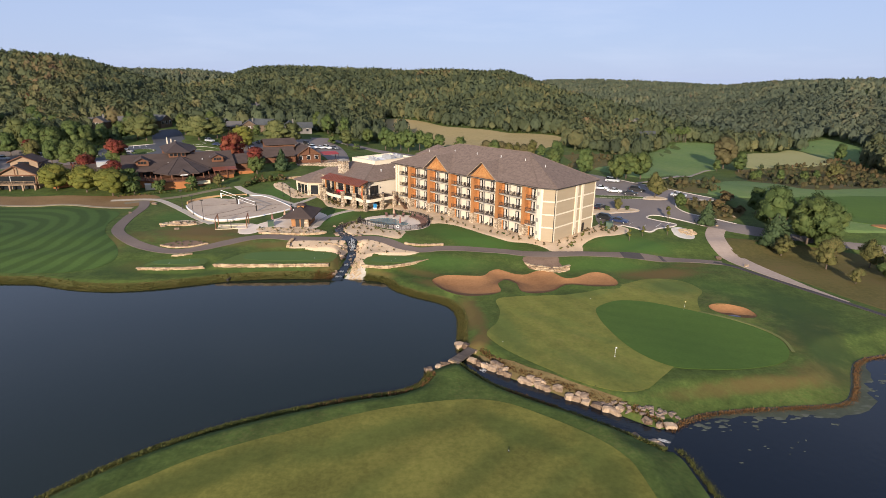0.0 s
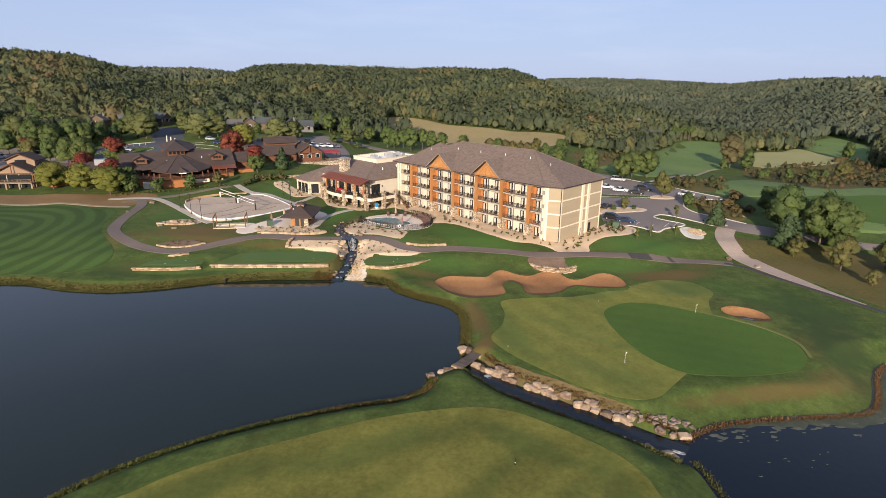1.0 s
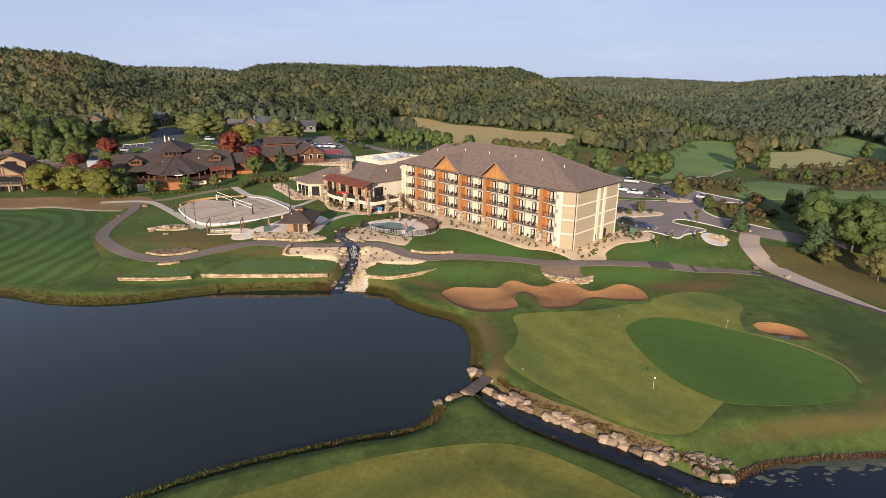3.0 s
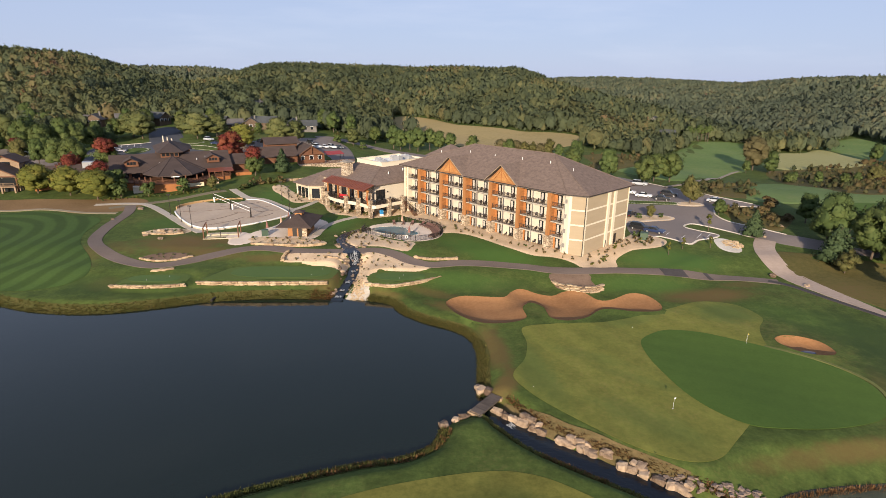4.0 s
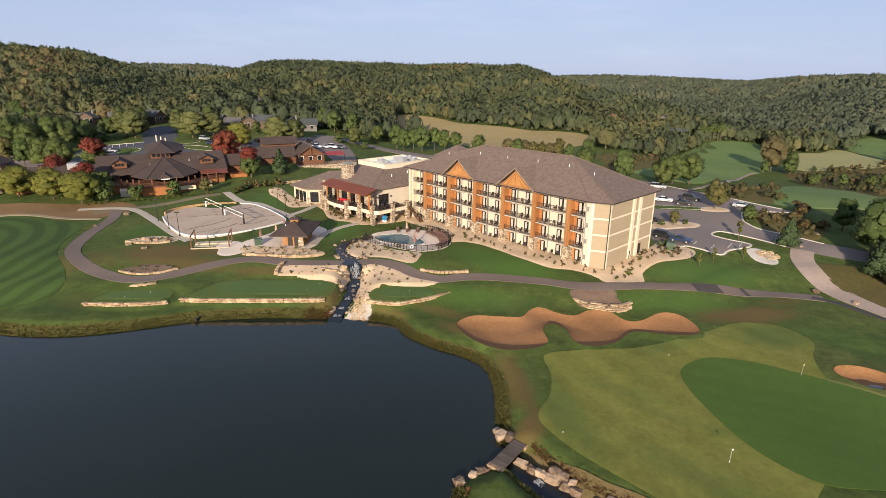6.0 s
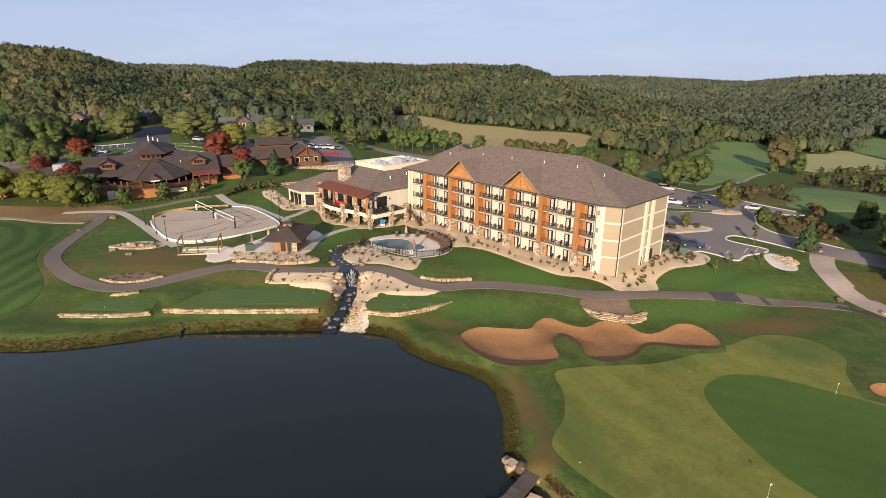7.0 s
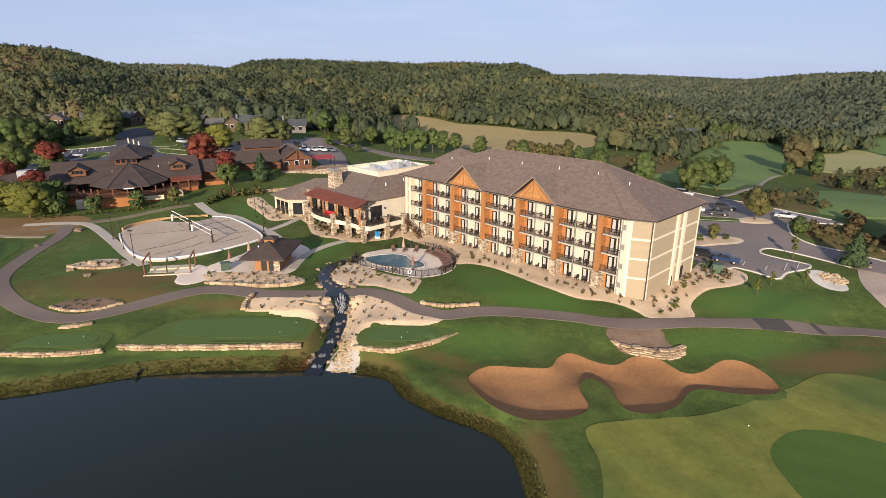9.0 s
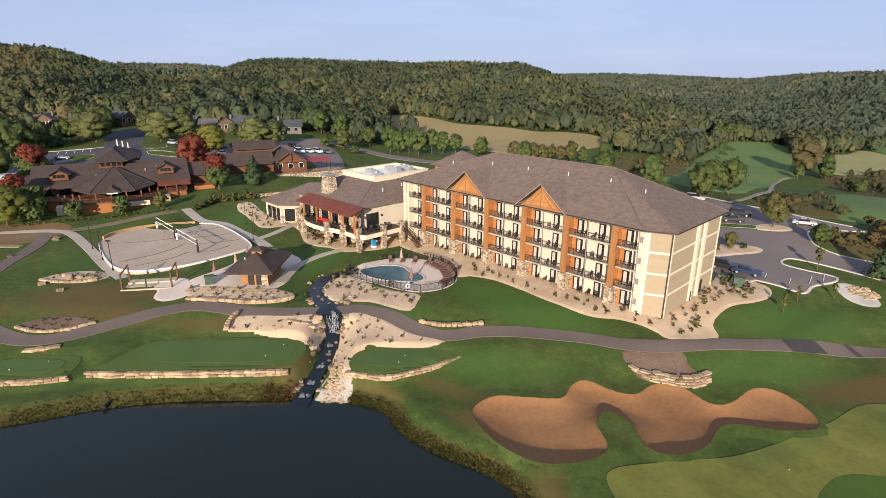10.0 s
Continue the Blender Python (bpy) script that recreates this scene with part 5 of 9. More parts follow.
part("red_canopy", Shape().slab([(6, 1, 3.0), (13, 1, 3.0), (13, 6, 3.6), (6, 6, 3.6)], 0.12), plain("red_canvas", (0.32, 0.035, 0.03)), lodge2, "red terrace canopy")
for x, y in ((6.2, 1.2), (12.8, 1.2), (6.2, 5.8), (12.8, 5.8)):
    part("canopy_post", Shape().box(x - 0.08, x + 0.08, y - 0.08, y + 0.08, 0.2, 3.1), dark_m, lodge2)
# twin-gabled lodge with balconies
lod = gable_house("balcony_lodge", pose(-128.6, 162.0, -0.3, 0, 0, 8), 12, 14, 5.6, 8.8, tan_wall_m, dark_shingle_m, "log lodge with a gabled truss front and balcony", 1.0, False, 4, True, "lodge")
part("upper_gable", Shape().add([(-4, 5, 7), (4, 5, 7), (4, 5, 9.0), (0, 5, 10.8), (-4, 5, 9.0), (-4, 10, 9.0), (4, 10, 9.0), (0, 10, 10.8)], [(0, 1, 2, 3, 4), (2, 6, 7, 3), (4, 3, 7, 5), (1, 6, 2), (0, 4, 5)]), tan_wall_m, lod, "upper log gable")
for sg in (-1, 1):
    q = [(sg * 4.7, 4.3, 8.8), (0, 4.3, 11.0), (0, 11, 11.0), (sg * 4.7, 11, 8.8)]
    part("roof", Shape().slab(q if sg < 0 else q[::-1], 0.2), dark_shingle_m, lod)
part("balcony", Shape().box(-5.5, 5.5, -2.2, 0, 2.6, 2.85), tan_wall_m, lod)
# dark glass panels stand in for shade in the balcony recess and openings below
for x in (-5.4, -1.9, 1.6):
    part("balcony_door", Shape().box(x, x + 3.2, -0.12, -0.09, 2.9, 5.1), glass_m, lod, "dark glass panel painting in the shaded balcony recess")
    part("patio_door", Shape().box(x, x + 3.2, -0.12, -0.09, -1.2, 2.2), glass_m, lod, "dark glass panel painting in the shaded ground-floor opening")
for x in (-5.6, -1.9, 1.8, 5.3):
    part("porch_column", Shape().box(x, x + 0.45, -2.25, -1.8, -1.5, 2.6), tan_wall_m, lod, "tan porch column")
part("upper_window", Shape().box(-1.6, 1.6, 4.9, 4.98, 7.9, 9.0), glass_m, lod)
for sg in (-1, 1):
    part("truss", Shape().tube((sg * 4.5, 4.25, 8.9), (0, 4.25, 10.85), 0.15, 0.15, 5), log_m, lod)
part("railing", railing_mesh(11.0), tan_wall_m, lod, at=Matrix.Translation((-5.5, -2.1, 2.85)))
part("side_wing", Shape().box(6, 26, 4, 14, -1.5, 4.6), log_m, lod)
part("side_roof", Shape().slab([(5, 3, 4.4), (27, 3, 4.4), (27, 9, 7.2), (5, 9, 7.2)], 0.2).slab([(27, 15, 4.4), (5, 15, 4.4), (5, 9, 7.2), (27, 9, 7.2)], 0.2), dark_shingle_m, lod)
for i in range(3):
    part("window", Shape().box(8 + i * 3.4, 9.6 + i * 3.4, 3.92, 4.0, 1.2, 3.4), glass_m, lod)
# houses among the far trees: place, turn, wall, side wing (0 none, -1 or 1), roof
slate_roof_m = mat("dark_slate_roof", (0.045, 0.05, 0.052), (0.085, 0.09, 0.092), 2.5, 0.3, 0.9, 0.4, 0.04)
FAR_HOUSES = [(-170, 281, 8, "brown", -1, 0), (-159.5, 283, -62, "brown", 0, 0), (-139, 291, 70, "brown", 0, 1), (-124, 286, -60, "grey", 0, 0), (-104, 281, 80, "brown", 0, 1), (-91, 277, 14, "brown", -1, 0), (-80, 283, 82, "brown", 0, 1), (-69, 271, 12, "grey", 1, 1), (-104, 347, 74, "grey", 0, 0),
              (163, 421, -30, "grey", 0, 1), (160, 373, 70, "grey", 0, 1), (226, 386, 60, "grey", 0, 0)]
for x, y, r, c, wing, slate in FAR_HOUSES:
    rm, wm = (slate_roof_m if slate else grey_roof_m), (brown_wall_m if c == "brown" else grey_wall_m)
    h = gable_house("house", pose(x, y, gz(x, y) + 0.3, 0, 0, r), 7.6, 11, 3.6, 6.2, wm, rm, "%s boarded house with a %s shingle roof among trees" % (c, "dark slate" if slate else "grey"), chimney=wing != 0 or x == -104)
    if wing:
        part("side_wing", Shape().box(min(wing * 3.8, wing * 11), max(wing * 3.8, wing * 11), 3, 10, -1.5, 3.2), wm, h)
        x0_, x1_ = (3.6, 11.6) if wing > 0 else (-11.6, -3.6)
        part("side_roof", Shape().slab([(x0_, 2.3, 2.9), (x1_, 2.3, 2.9), (x1_, 6.5, 5.4), (x0_, 6.5, 5.4)], 0.2).slab([(x1_, 10.7, 2.9), (x0_, 10.7, 2.9), (x0_, 6.5, 5.4), (x1_, 6.5, 5.4)], 0.2), rm, h)
        for k in range(2):
            wd = part("window", Shape().box(wing * (5.8 + 3 * k) - 0.55, wing * (5.8 + 3 * k) + 0.55, 2.94, 3.0, 1.0, 2.4), glass_m, h)
            part("frame", Shape().box(wing * (5.8 + 3 * k) - 0.65, wing * (5.8 + 3 * k) + 0.65, 2.92, 2.98, 2.4, 2.55), white_m, wd)

# ---- beds, paving and water round the hotel ----
pale_paving_m = mat("pale_paving", (0.60, 0.49, 0.385), (0.76, 0.63, 0.51), 2.5, 0.2, 0.9, 0.15, 0.01)
kerb_m = mat("kerb_concrete", (0.50, 0.45, 0.37), (0.66, 0.60, 0.51), 3.0, 0.3, 0.9, 0.2, 0.02)
court_m = mat("court_sand", (0.40, 0.31, 0.232), (0.53, 0.425, 0.325), 1.5, 0.15, 0.95, 0.5, 0.05, spec=0.1)
cobble_m = mat("grey_cobble", (0.30, 0.26, 0.21), (0.60, 0.54, 0.46), 5.5, 0.4, 0.9, 1.0, 0.1)
tee_m = mat("tee_turf", (0.07396, 0.1101, 0.02688), (0.1015, 0.1376, 0.03696), 2.0, 0.1, 0.9, 0.2, 0.03, spec=0.15)
gravel_label = "pale tan gravel planting bed"
SHEETS = [
    ("gravel_bed", [(-29.9, 105), (-29.7, 107.8), (-26.6, 108), (-22.8, 107.9), (-19.2, 108.6), (-18.1, 107.6), (-18.2, 105), (-18.6, 101.6), (-20, 103), (-22.9, 104.1), (-26.8, 104.6)], gravel_m, gravel_label),
    ("gravel_bed", [(-15.2, 106.8), (-15, 108.8), (-13.1, 108.9), (-10.3, 107.2), (-6.3, 103.9), (-1.6, 101.9), (-2.2, 101.3), (-4.6, 101.2), (-8.3, 101.4), (-10.5, 101.3), (-12.6, 100.2), (-13.5, 98.2), (-13.5, 96.7), (-12.9, 95.6), (-14.6, 96.5), (-15.1, 99), (-15, 103)], gravel_m, gravel_label),
    ("gravel_bed", [(-20.0, 123.2), (-19, 124.6), (-17.6, 124), (-14.2, 120.4), (-9.4, 116.4), (-5.4, 115), (-5.5, 112.5), (-6.2, 109.9), (-8.4, 110.8), (-11.7, 112.8), (-15.2, 113.4), (-17.6, 113.6), (-19.5, 117.4)], gravel_m, gravel_label),
    ("gravel_bed", [(-41.2, 117.2), (-37.4, 118.2), (-32.4, 117.4), (-28, 117.4), (-24.3, 115.1), (-25, 112.8), (-29.7, 112), (-34.1, 113.2), (-38, 114.2)], gravel_m, gravel_label),
    ("gravel_bed", [(1.3, 123.6), (3.4, 123.7), (7.4, 121.7), (11.2, 117.7), (15.5, 112.4), (19.6, 108.5), (23.5, 107.4), (26.3, 105.8), (28, 103.6), (29, 101.9), (34.4, 102.4), (35.6, 106), (37.8, 108.8), (41.1, 111.3), (45.2, 112.6), (48.6, 114.7), (50.6, 118), (49.4, 121), (46.4, 123.8), (43, 119.8), (30, 107.5), (27, 108.8), (-6, 144), (-9, 141), (0, 130.5)], gravel_m, "pale tan gravel bed along the hotel"),
    ("gravel_bed", [(-34.3, 157.3), (-32.4, 153.6), (-30.6, 150.3), (-28.1, 143.2), (-25.6, 140.3), (-22.5, 139.2), (-19.4, 137.0), (-17.1, 137.5), (-12.5, 139.4), (-7.2, 143.5), (-14, 147.6), (-20, 151.6), (-28.5, 160.2)], gravel_m, "pale gravel under the deck of the lodge"),
    ("gravel_bed", [(-50.6, 171.5), (-48.6, 172.5), (-44, 165.5), (-38, 159), (-33.4, 157), (-39.2, 153.6), (-42.5, 157.4), (-46, 162.4), (-49, 166.3)], gravel_m, "pale gravel bed before the sunroom"),
    ("mulch_bed", [(21.6, 99.1), (25, 99.2), (28.6, 98.8), (28.4, 97.0), (28.9, 95.3), (29.9, 94.0), (28.4, 93.1), (26.4, 92.9), (24.6, 93.7), (22.8, 94.3), (21.9, 96.2)], mat("tan_mulch", (0.13, 0.085, 0.06), (0.27, 0.185, 0.13), 4.0, 0.4, 0.95, 0.8, 0.08, spec=0.1), "brown mulch bed above a stone wall"),
    ("mulch_bed", [(-58.5, 105.6), (-57.3, 107), (-54.2, 107.8), (-50.3, 107.4), (-49.6, 106.6), (-51.7, 105.3), (-54.5, 104.8)], mulch_m, "oval mulch bed edged with stones"),
    ("gravel_bed", [(-66, 121.9), (-64.4, 124.6), (-60.5, 125.6), (-57.1, 124), (-57.3, 122), (-60.2, 120.6)], gravel_m, "rocky gravel bed on the lawn"),
    ("dry_ground", [(-150, 143), (-104, 142.6), (-92, 139.5), (-82.5, 142.5), (-80, 150.5), (-86, 155.5), (-104, 153), (-150, 152)], dry_m, "brown needle-strewn ground under the trees"),
    ("cobble_apron", [(-16.3, 90.2), (-13, 90), (-12.5, 93), (-12.9, 95.2), (-14.4, 96.2), (-15.4, 95.6), (-15.9, 93.2)], cobble_m, "grey cobble apron running into the pond"),
    ("pool_terrace", [(-17.2, 124.6), (-16.6, 127.3), (-14.5, 130.3), (-9.6, 132.9), (-4.4, 131.8), (-0.4, 127.6), (1.0, 123.3), (0.4, 120.1), (-1.5, 117.7), (-4.6, 116.3), (-7.7, 117.3), (-11.5, 119.9), (-14.4, 121.8)], pale_paving_m, "pale paved pool terrace"),
    ("hut_terrace", [(-41.8, 120.6), (-39.6, 124.6), (-37.8, 128), (-37, 133), (-34, 138), (-31.3, 136.4), (-27, 132), (-26.9, 127.5), (-26.7, 120.7), (-28.6, 117.4), (-33.4, 117.8), (-36.9, 118)], pale_paving_m, "pale paved terrace round the pool hut"),
    ("parking_lot", [(45.6, 124.6), (50.3, 121.6), (52, 120), (55.6, 116.7), (58.8, 118.9), (63, 120.3), (64.7, 123.2), (61.6, 126), (59.8, 128.8), (61.6, 131.4), (63.7, 132), (66.4, 130), (69.6, 126.4), (72.4, 121.6), (78, 117.5), (88, 112.6), (100, 107.8), (140, 97), (140, 101), (101, 111), (90, 116.6), (81.5, 123.6), (78, 129.4), (73.6, 133.8), (72.4, 138), (73.2, 141.5), (77.6, 147.6), (88, 146.6), (88, 150), (84, 156), (80, 163), (75, 172), (68, 186), (60, 200), (46, 205), (38, 190), (52, 160)], lot_m, "grey asphalt parking lot and drive"),
]
for nm, pts, m_, lab in SHEETS:
    sheet(nm, spline(pts, 0.8, True) if nm != "parking_lot" else spline(pts, 0.9, True), m_, lab, 0.085 if nm == "gravel_bed" else 0.05, 0.35 if nm == "gravel_bed" else 1.3, 0.3)
for poly, top in TEES:
    sheet("tee_box", [(x + (poly[:, 0].mean() - x) * 0.05, y + (poly[:, 1].mean() - y) * 0.08) for x, y in poly], tee_m, "raised mown tee box behind a stone wall", 0.05, 1.2)
light_green_m = mat("tee_green", (0.068, 0.12, 0.034), (0.10, 0.15, 0.046), 2.4, 0.1, 0.9, 0.2, 0.03, spec=0.15)
for c, a, b in (((-29.5, 99.9), 9.3, 3.0), ((-51.8, 96.6), 4.6, 1.7), ((-6.8, 98.0), 4.6, 1.9)):
    sheet("tee_centre", [(c[0] + a * np.sign(math.cos(t)) * abs(math.cos(t)) ** 0.7, c[1] + b * np.sign(math.sin(t)) * abs(math.sin(t)) ** 0.7) for t in np.linspace(0, 2 * math.pi, 40)[:-1]], light_green_m, "closely mown centre of the tee", 0.09, 1.2)
ribbon("concrete_walk", spline([(-27.2, 120.4), (-26.4, 128.6), (-23.6, 133.9), (-19.8, 138), (-17.4, 140.6)], 0.8), 1.5, concrete_m, "pale concrete walk", 0.08)
ribbon("concrete_walk", spline([(-93, 148.6), (-87.7, 149.6), (-81.9, 149.6), (-77.3, 147.4), (-68.4, 138.2), (-59.8, 128.6), (-53.6, 122.4)], 0.8), 1.9, concrete_m, "pale concrete walk", 0.08)
ribbon("concrete_walk", spline([(-61.7, 166), (-58.4, 161.6), (-54.4, 157.2), (-49, 155.4), (-44, 150.4), (-38.6, 144.6), (-34.6, 139)], 0.8), 2.2, concrete_m, "pale concrete walk", 0.08)
ribbon("concrete_walk", spline([(-38.6, 145), (-36, 149.5), (-33.6, 156.6)], 0.8), 1.6, concrete_m, "pale concrete walk", 0.08)
ribbon("dirt_track", spline([(-87.4, 145.2), (-77.2, 152), (-70, 158), (-63, 164)], 0.8), 2.4, mat("grey_dirt", (0.14, 0.115, 0.07), (0.21, 0.175, 0.11), 3, 0.3), "worn grey-brown track through the grass", 0.06)
ROAD = spline([(74.6, 120), (71.8, 115.5), (69.8, 110), (69.5, 105), (70.1, 99.5), (71.5, 94), (73, 89.5), (75.2, 83.5), (77.8, 77.5)], 0.8)
ribbon("concrete_road", ROAD, np.interp(ROAD[:, 1], [77.5, 84, 90, 100, 110, 120], [0.5, 1.5, 3.1, 4.4, 4.4, 4.2]),
       mat("worn_road", (0.30, 0.228, 0.18), (0.43, 0.335, 0.27), 1.2, 0.12, 0.9, 0.3, 0.02), "worn pinkish-grey service road", 0.06)
ribbon("asphalt_patch", spline([(43.5, 100.9), (46.5, 101.1), (48.4, 101.3)], 0.8), 2.6, mat("dark_patch", (0.045, 0.04, 0.038), (0.075, 0.065, 0.06), 3, 0.3), "dark asphalt patch in the path", 0.1)
ribbon("asphalt_patch", spline([(52.5, 101.4), (53.4, 101.5)], 0.8), 2.6, bpy.data.materials["dark_patch"], "dark asphalt patch in the path", 0.1)
ribbon("asphalt_patch", spline([(64, 100), (66.8, 97.2), (69.3, 91.8), (72.4, 85.6), (76, 79), (79.6, 71.4), (84, 61)], 0.8), 1.2, bpy.data.materials["dark_patch"], "dark asphalt patch in the path", 0.1)

sheet("concrete_landing", spline([(-46.5, 119.6), (-44.1, 122.0), (-40.6, 118.6), (-40.2, 115.4), (-42.6, 113.4), (-44.4, 114.6), (-44.9, 116.9)], 0.8, True), pale_paving_m, "pale landing between the court and the cart path", 0.07, 1.3)

# water of the two streams
hs = HIGH_STREAM[:]
w = np.linspace(0, 1, len(hs))
ribbon("upper_stream", hs, np.interp(hs[:, 1], [106.6, 108.4, 109, 111.4, 113, 116], [1.9, 2.2, 4.2, 4.0, 2.3, 1.9]), stream_water, "dark rippled stream with low falls", 0.06, 4, np.interp(w, *HIGH_LEVELS), 0.22)
ls = LOW_STREAM[:]
w = np.linspace(0, 1, len(ls))
ribbon("lower_stream", ls, 3.0, stream_water, "dark narrow stream between boulders", 0.0, 4, POND_LEVEL - 0.12 - 0.28 * w, 0.12)
foam_m = mat("white_foam", (0.20, 0.21, 0.22), (0.46, 0.47, 0.48), 6, 1.5, 0.6, 0.6, 0.05)


def foam(x, y, z, wide, long_, turn, drop=0.0):
    rng = random.Random(int(x * 31 + y * 17))
    sh = Shape()
    for i in range(34):
        a, b = rng.uniform(-0.5, 0.5) * wide, rng.uniform(-0.5, 0.5) * long_
        r, l = rng.uniform(0.012, 0.04), rng.uniform(0.15, 0.6)
        zz = -drop * (b / long_ + 0.5)
        sh.add([(a - r, b - l / 2, zz + drop * l / long_ / 2), (a + r, b - l / 2, zz + drop * l / long_ / 2), (a + r * 1.3, b + l / 2, zz - drop * l / long_ / 2), (a - r, b + l / 2, zz - drop * l / long_ / 2), (a, b, zz + 0.06)], [(0, 1, 4), (1, 2, 4), (2, 3, 4), (3, 0, 4)])
    return tagged(part("falling_water", sh, foam_m, None, "white water falling over stones in the stream", at=pose(x, y, z, 0, 0, turn)), category="water", kind="structure")


for y, wd, lg in ((108.2, 1.7, 1.2), (107.8, 1.7, 1.6), (107.2, 1.3, 1.4), (106.4, 0.9, 1.2), (103.5, 0.8, 0.6), (98.6, 0.9, 0.5), (95.4, 0.8, 0.5), (92.6, 1.2, 0.6)):
    i = int(np.argmin(np.abs(HIGH_STREAM[:, 1] - y)))
    zz = [float(np.interp((i + k_) / (len(HIGH_STREAM) - 1), *HIGH_LEVELS)) for k_ in (-1, 0, 1)]
    q = HIGH_STREAM[i + 1] - HIGH_STREAM[i - 1]
    foam(HIGH_STREAM[i][0], HIGH_STREAM[i][1], zz[1] + 0.15 + (zz[0] - zz[2]) * 0.5 * lg / float(np.hypot(*q)), wd, lg, math.degrees(math.atan2(q[1], q[0])) - 90, (zz[0] - zz[2]) * lg / float(np.hypot(*q)))
foam(8.6, 55.6, -3.86, 0.8, 1.0, 215, 0.1)
foam(28.0, 39.9, -4.1, 0.5, 1.2, 240, 0.08)

# kerbs
def kerb(line, label="pale concrete kerb", wide=0.35, high=0.16):
    line = np.asarray(line)
    sh = Shape()
    t = np.gradient(line, axis=0)
    t /= np.linalg.norm(t, axis=1)[:, None] + 1e-9
    nrm = np.column_stack([-t[:, 1], t[:, 0]]) * wide / 2
    z = height(line[:, 0], line[:, 1])
    k = len(line)
    a, b = line + nrm, line - nrm
    rows = [np.column_stack([a, z - 0.1]), np.column_stack([a, z + high]), np.column_stack([b, z + high]), np.column_stack([b, z - 0.1])]
    sh.add(np.concatenate(rows), [(j * k + i + 1, j * k + i, (j + 1) * k + i, (j + 1) * k + i + 1) for j in range(3) for i in range(k - 1)])
    return structure("kerb", sh, kerb_m, label)


kerb(spline([(48.8, 120.2), (50.6, 121.2), (52, 120), (55.6, 116.7), (58.8, 118.9), (63, 120.2), (64.9, 122), (64.3, 123.6), (61.6, 126), (59.8, 128.8), (61.6, 131.4), (63.7, 132), (66.4, 130), (69.6, 126.4), (72.2, 121.8)], 0.8))
kerb(spline([(81.5, 123.6), (78, 129.4), (73.6, 133.8), (72.4, 138), (73.2, 141.5), (77.6, 147.6), (88, 146.6)], 0.8))
kerb(spline([(88, 150), (84, 156), (80, 163), (75, 172), (68, 186)], 1.0))
# planted islands within the lot
for pts, m_, lab in (([(46, 138), (50, 139.6), (54.5, 140.2), (58.6, 139.6), (60.4, 137.6), (58.6, 135.6), (54, 134.4), (50, 133.6), (46, 134)], gravel_m, "kerbed gravel island with shrubs in the lot"),
                     ([(48, 160), (54, 156.4), (61.5, 151.6), (66.4, 148.8), (67.4, 150.6), (63, 153.8), (56, 158.6), (50, 162.6)], turf, "kerbed grassy island in the lot"),
                     ([(66.6, 148.6), (69.5, 147.2), (72.6, 147.8), (73.2, 149.8), (71, 151.8), (67.6, 150.6)], gravel_m, "pale gravel end of the grassy island")):
    p_ = spline(pts, 0.6, True)
    sheet("lot_island", p_, m_, lab, 0.16, 1.0, 0.3)
    kerb(np.vstack([p_, p_[:1]]), wide=0.28)
p_ = spline([(62.8, 118.9), (64.8, 119.6), (65.9, 117.7), (65.8, 114.6), (64.6, 113.0), (63.0, 113.6), (62.2, 115.6)], 0.5, True)
sheet("gravel_tongue", p_, mat("pale_cobble", (0.40, 0.36, 0.30), (0.68, 0.63, 0.55), 7, 0.4, 0.9, 1.0, 0.08), "pale stone drain at the end of the kerb", 0.08, 0.8)
line_m = plain("white_paint", (0.7, 0.68, 0.64), 0.8)
for i, (x, y) in enumerate(((52.6, 124.2), (55.1, 121.6), (58.5, 121.6), (61.4, 122.6))):
    ln2 = Shape().box(-0.06, 0.06, 0, 4.6, 0, 0.012)
    tagged(part("parking_line", ln2, line_m, None, "white painted parking line", at=pose(x, y - 2.2, gz(x, y) + 0.075, 0, 0, -38)), category="line", kind="structure")

# swimming pool with coping, fence and terrace furniture
POOL = spline([(-15, 125.1), (-14.2, 127.2), (-10.3, 128.4), (-7.8, 127.3), (-6.7, 125), (-4.9, 124), (-4.3, 122), (-5.3, 120.8), (-8.8, 120.9), (-12.6, 122.4)], 0.5, True)
pool_m = water_mat("pool_blue_water", (0.04, 0.125, 0.165), 2.5, 0.3)
pool = thing("swimming_pool", Matrix.Identity(4), "curved swimming pool with blue water and a pale coping", "pool")
pz = max(gz(*p) for p in POOL) + 0.1
part("water", Shape().prism([tuple(p) for p in POOL], pz - 0.5, pz), pool_m, pool, "clear blue pool water")
cop = Shape()
outer = [(p[0] + (p[0] - POOL[:, 0].mean()) * 0.06, p[1] + (p[1] - POOL[:, 1].mean()) * 0.09) for p in POOL]
k = len(POOL)
cop.add([(*p, pz + 0.06) for p in POOL] + [(*p, pz + 0.06) for p in outer] + [(*p, pz - 0.3) for p in outer] + [(*p, pz - 0.1) for p in POOL],
        [((i + 1) % k, i, k + i, k + (i + 1) % k) for i in range(k)] + [(k + (i + 1) % k, k + i, 2 * k + i, 2 * k + (i + 1) % k) for i in range(k)] + [(i, (i + 1) % k, 3 * k + (i + 1) % k, 3 * k + i) for i in range(k)])
part("coping", cop, kerb_m, pool, "pale stone coping")
fence = thing("pool_fence", Matrix.Identity(4), "dark metal picket fence round the pool terrace", "fence")
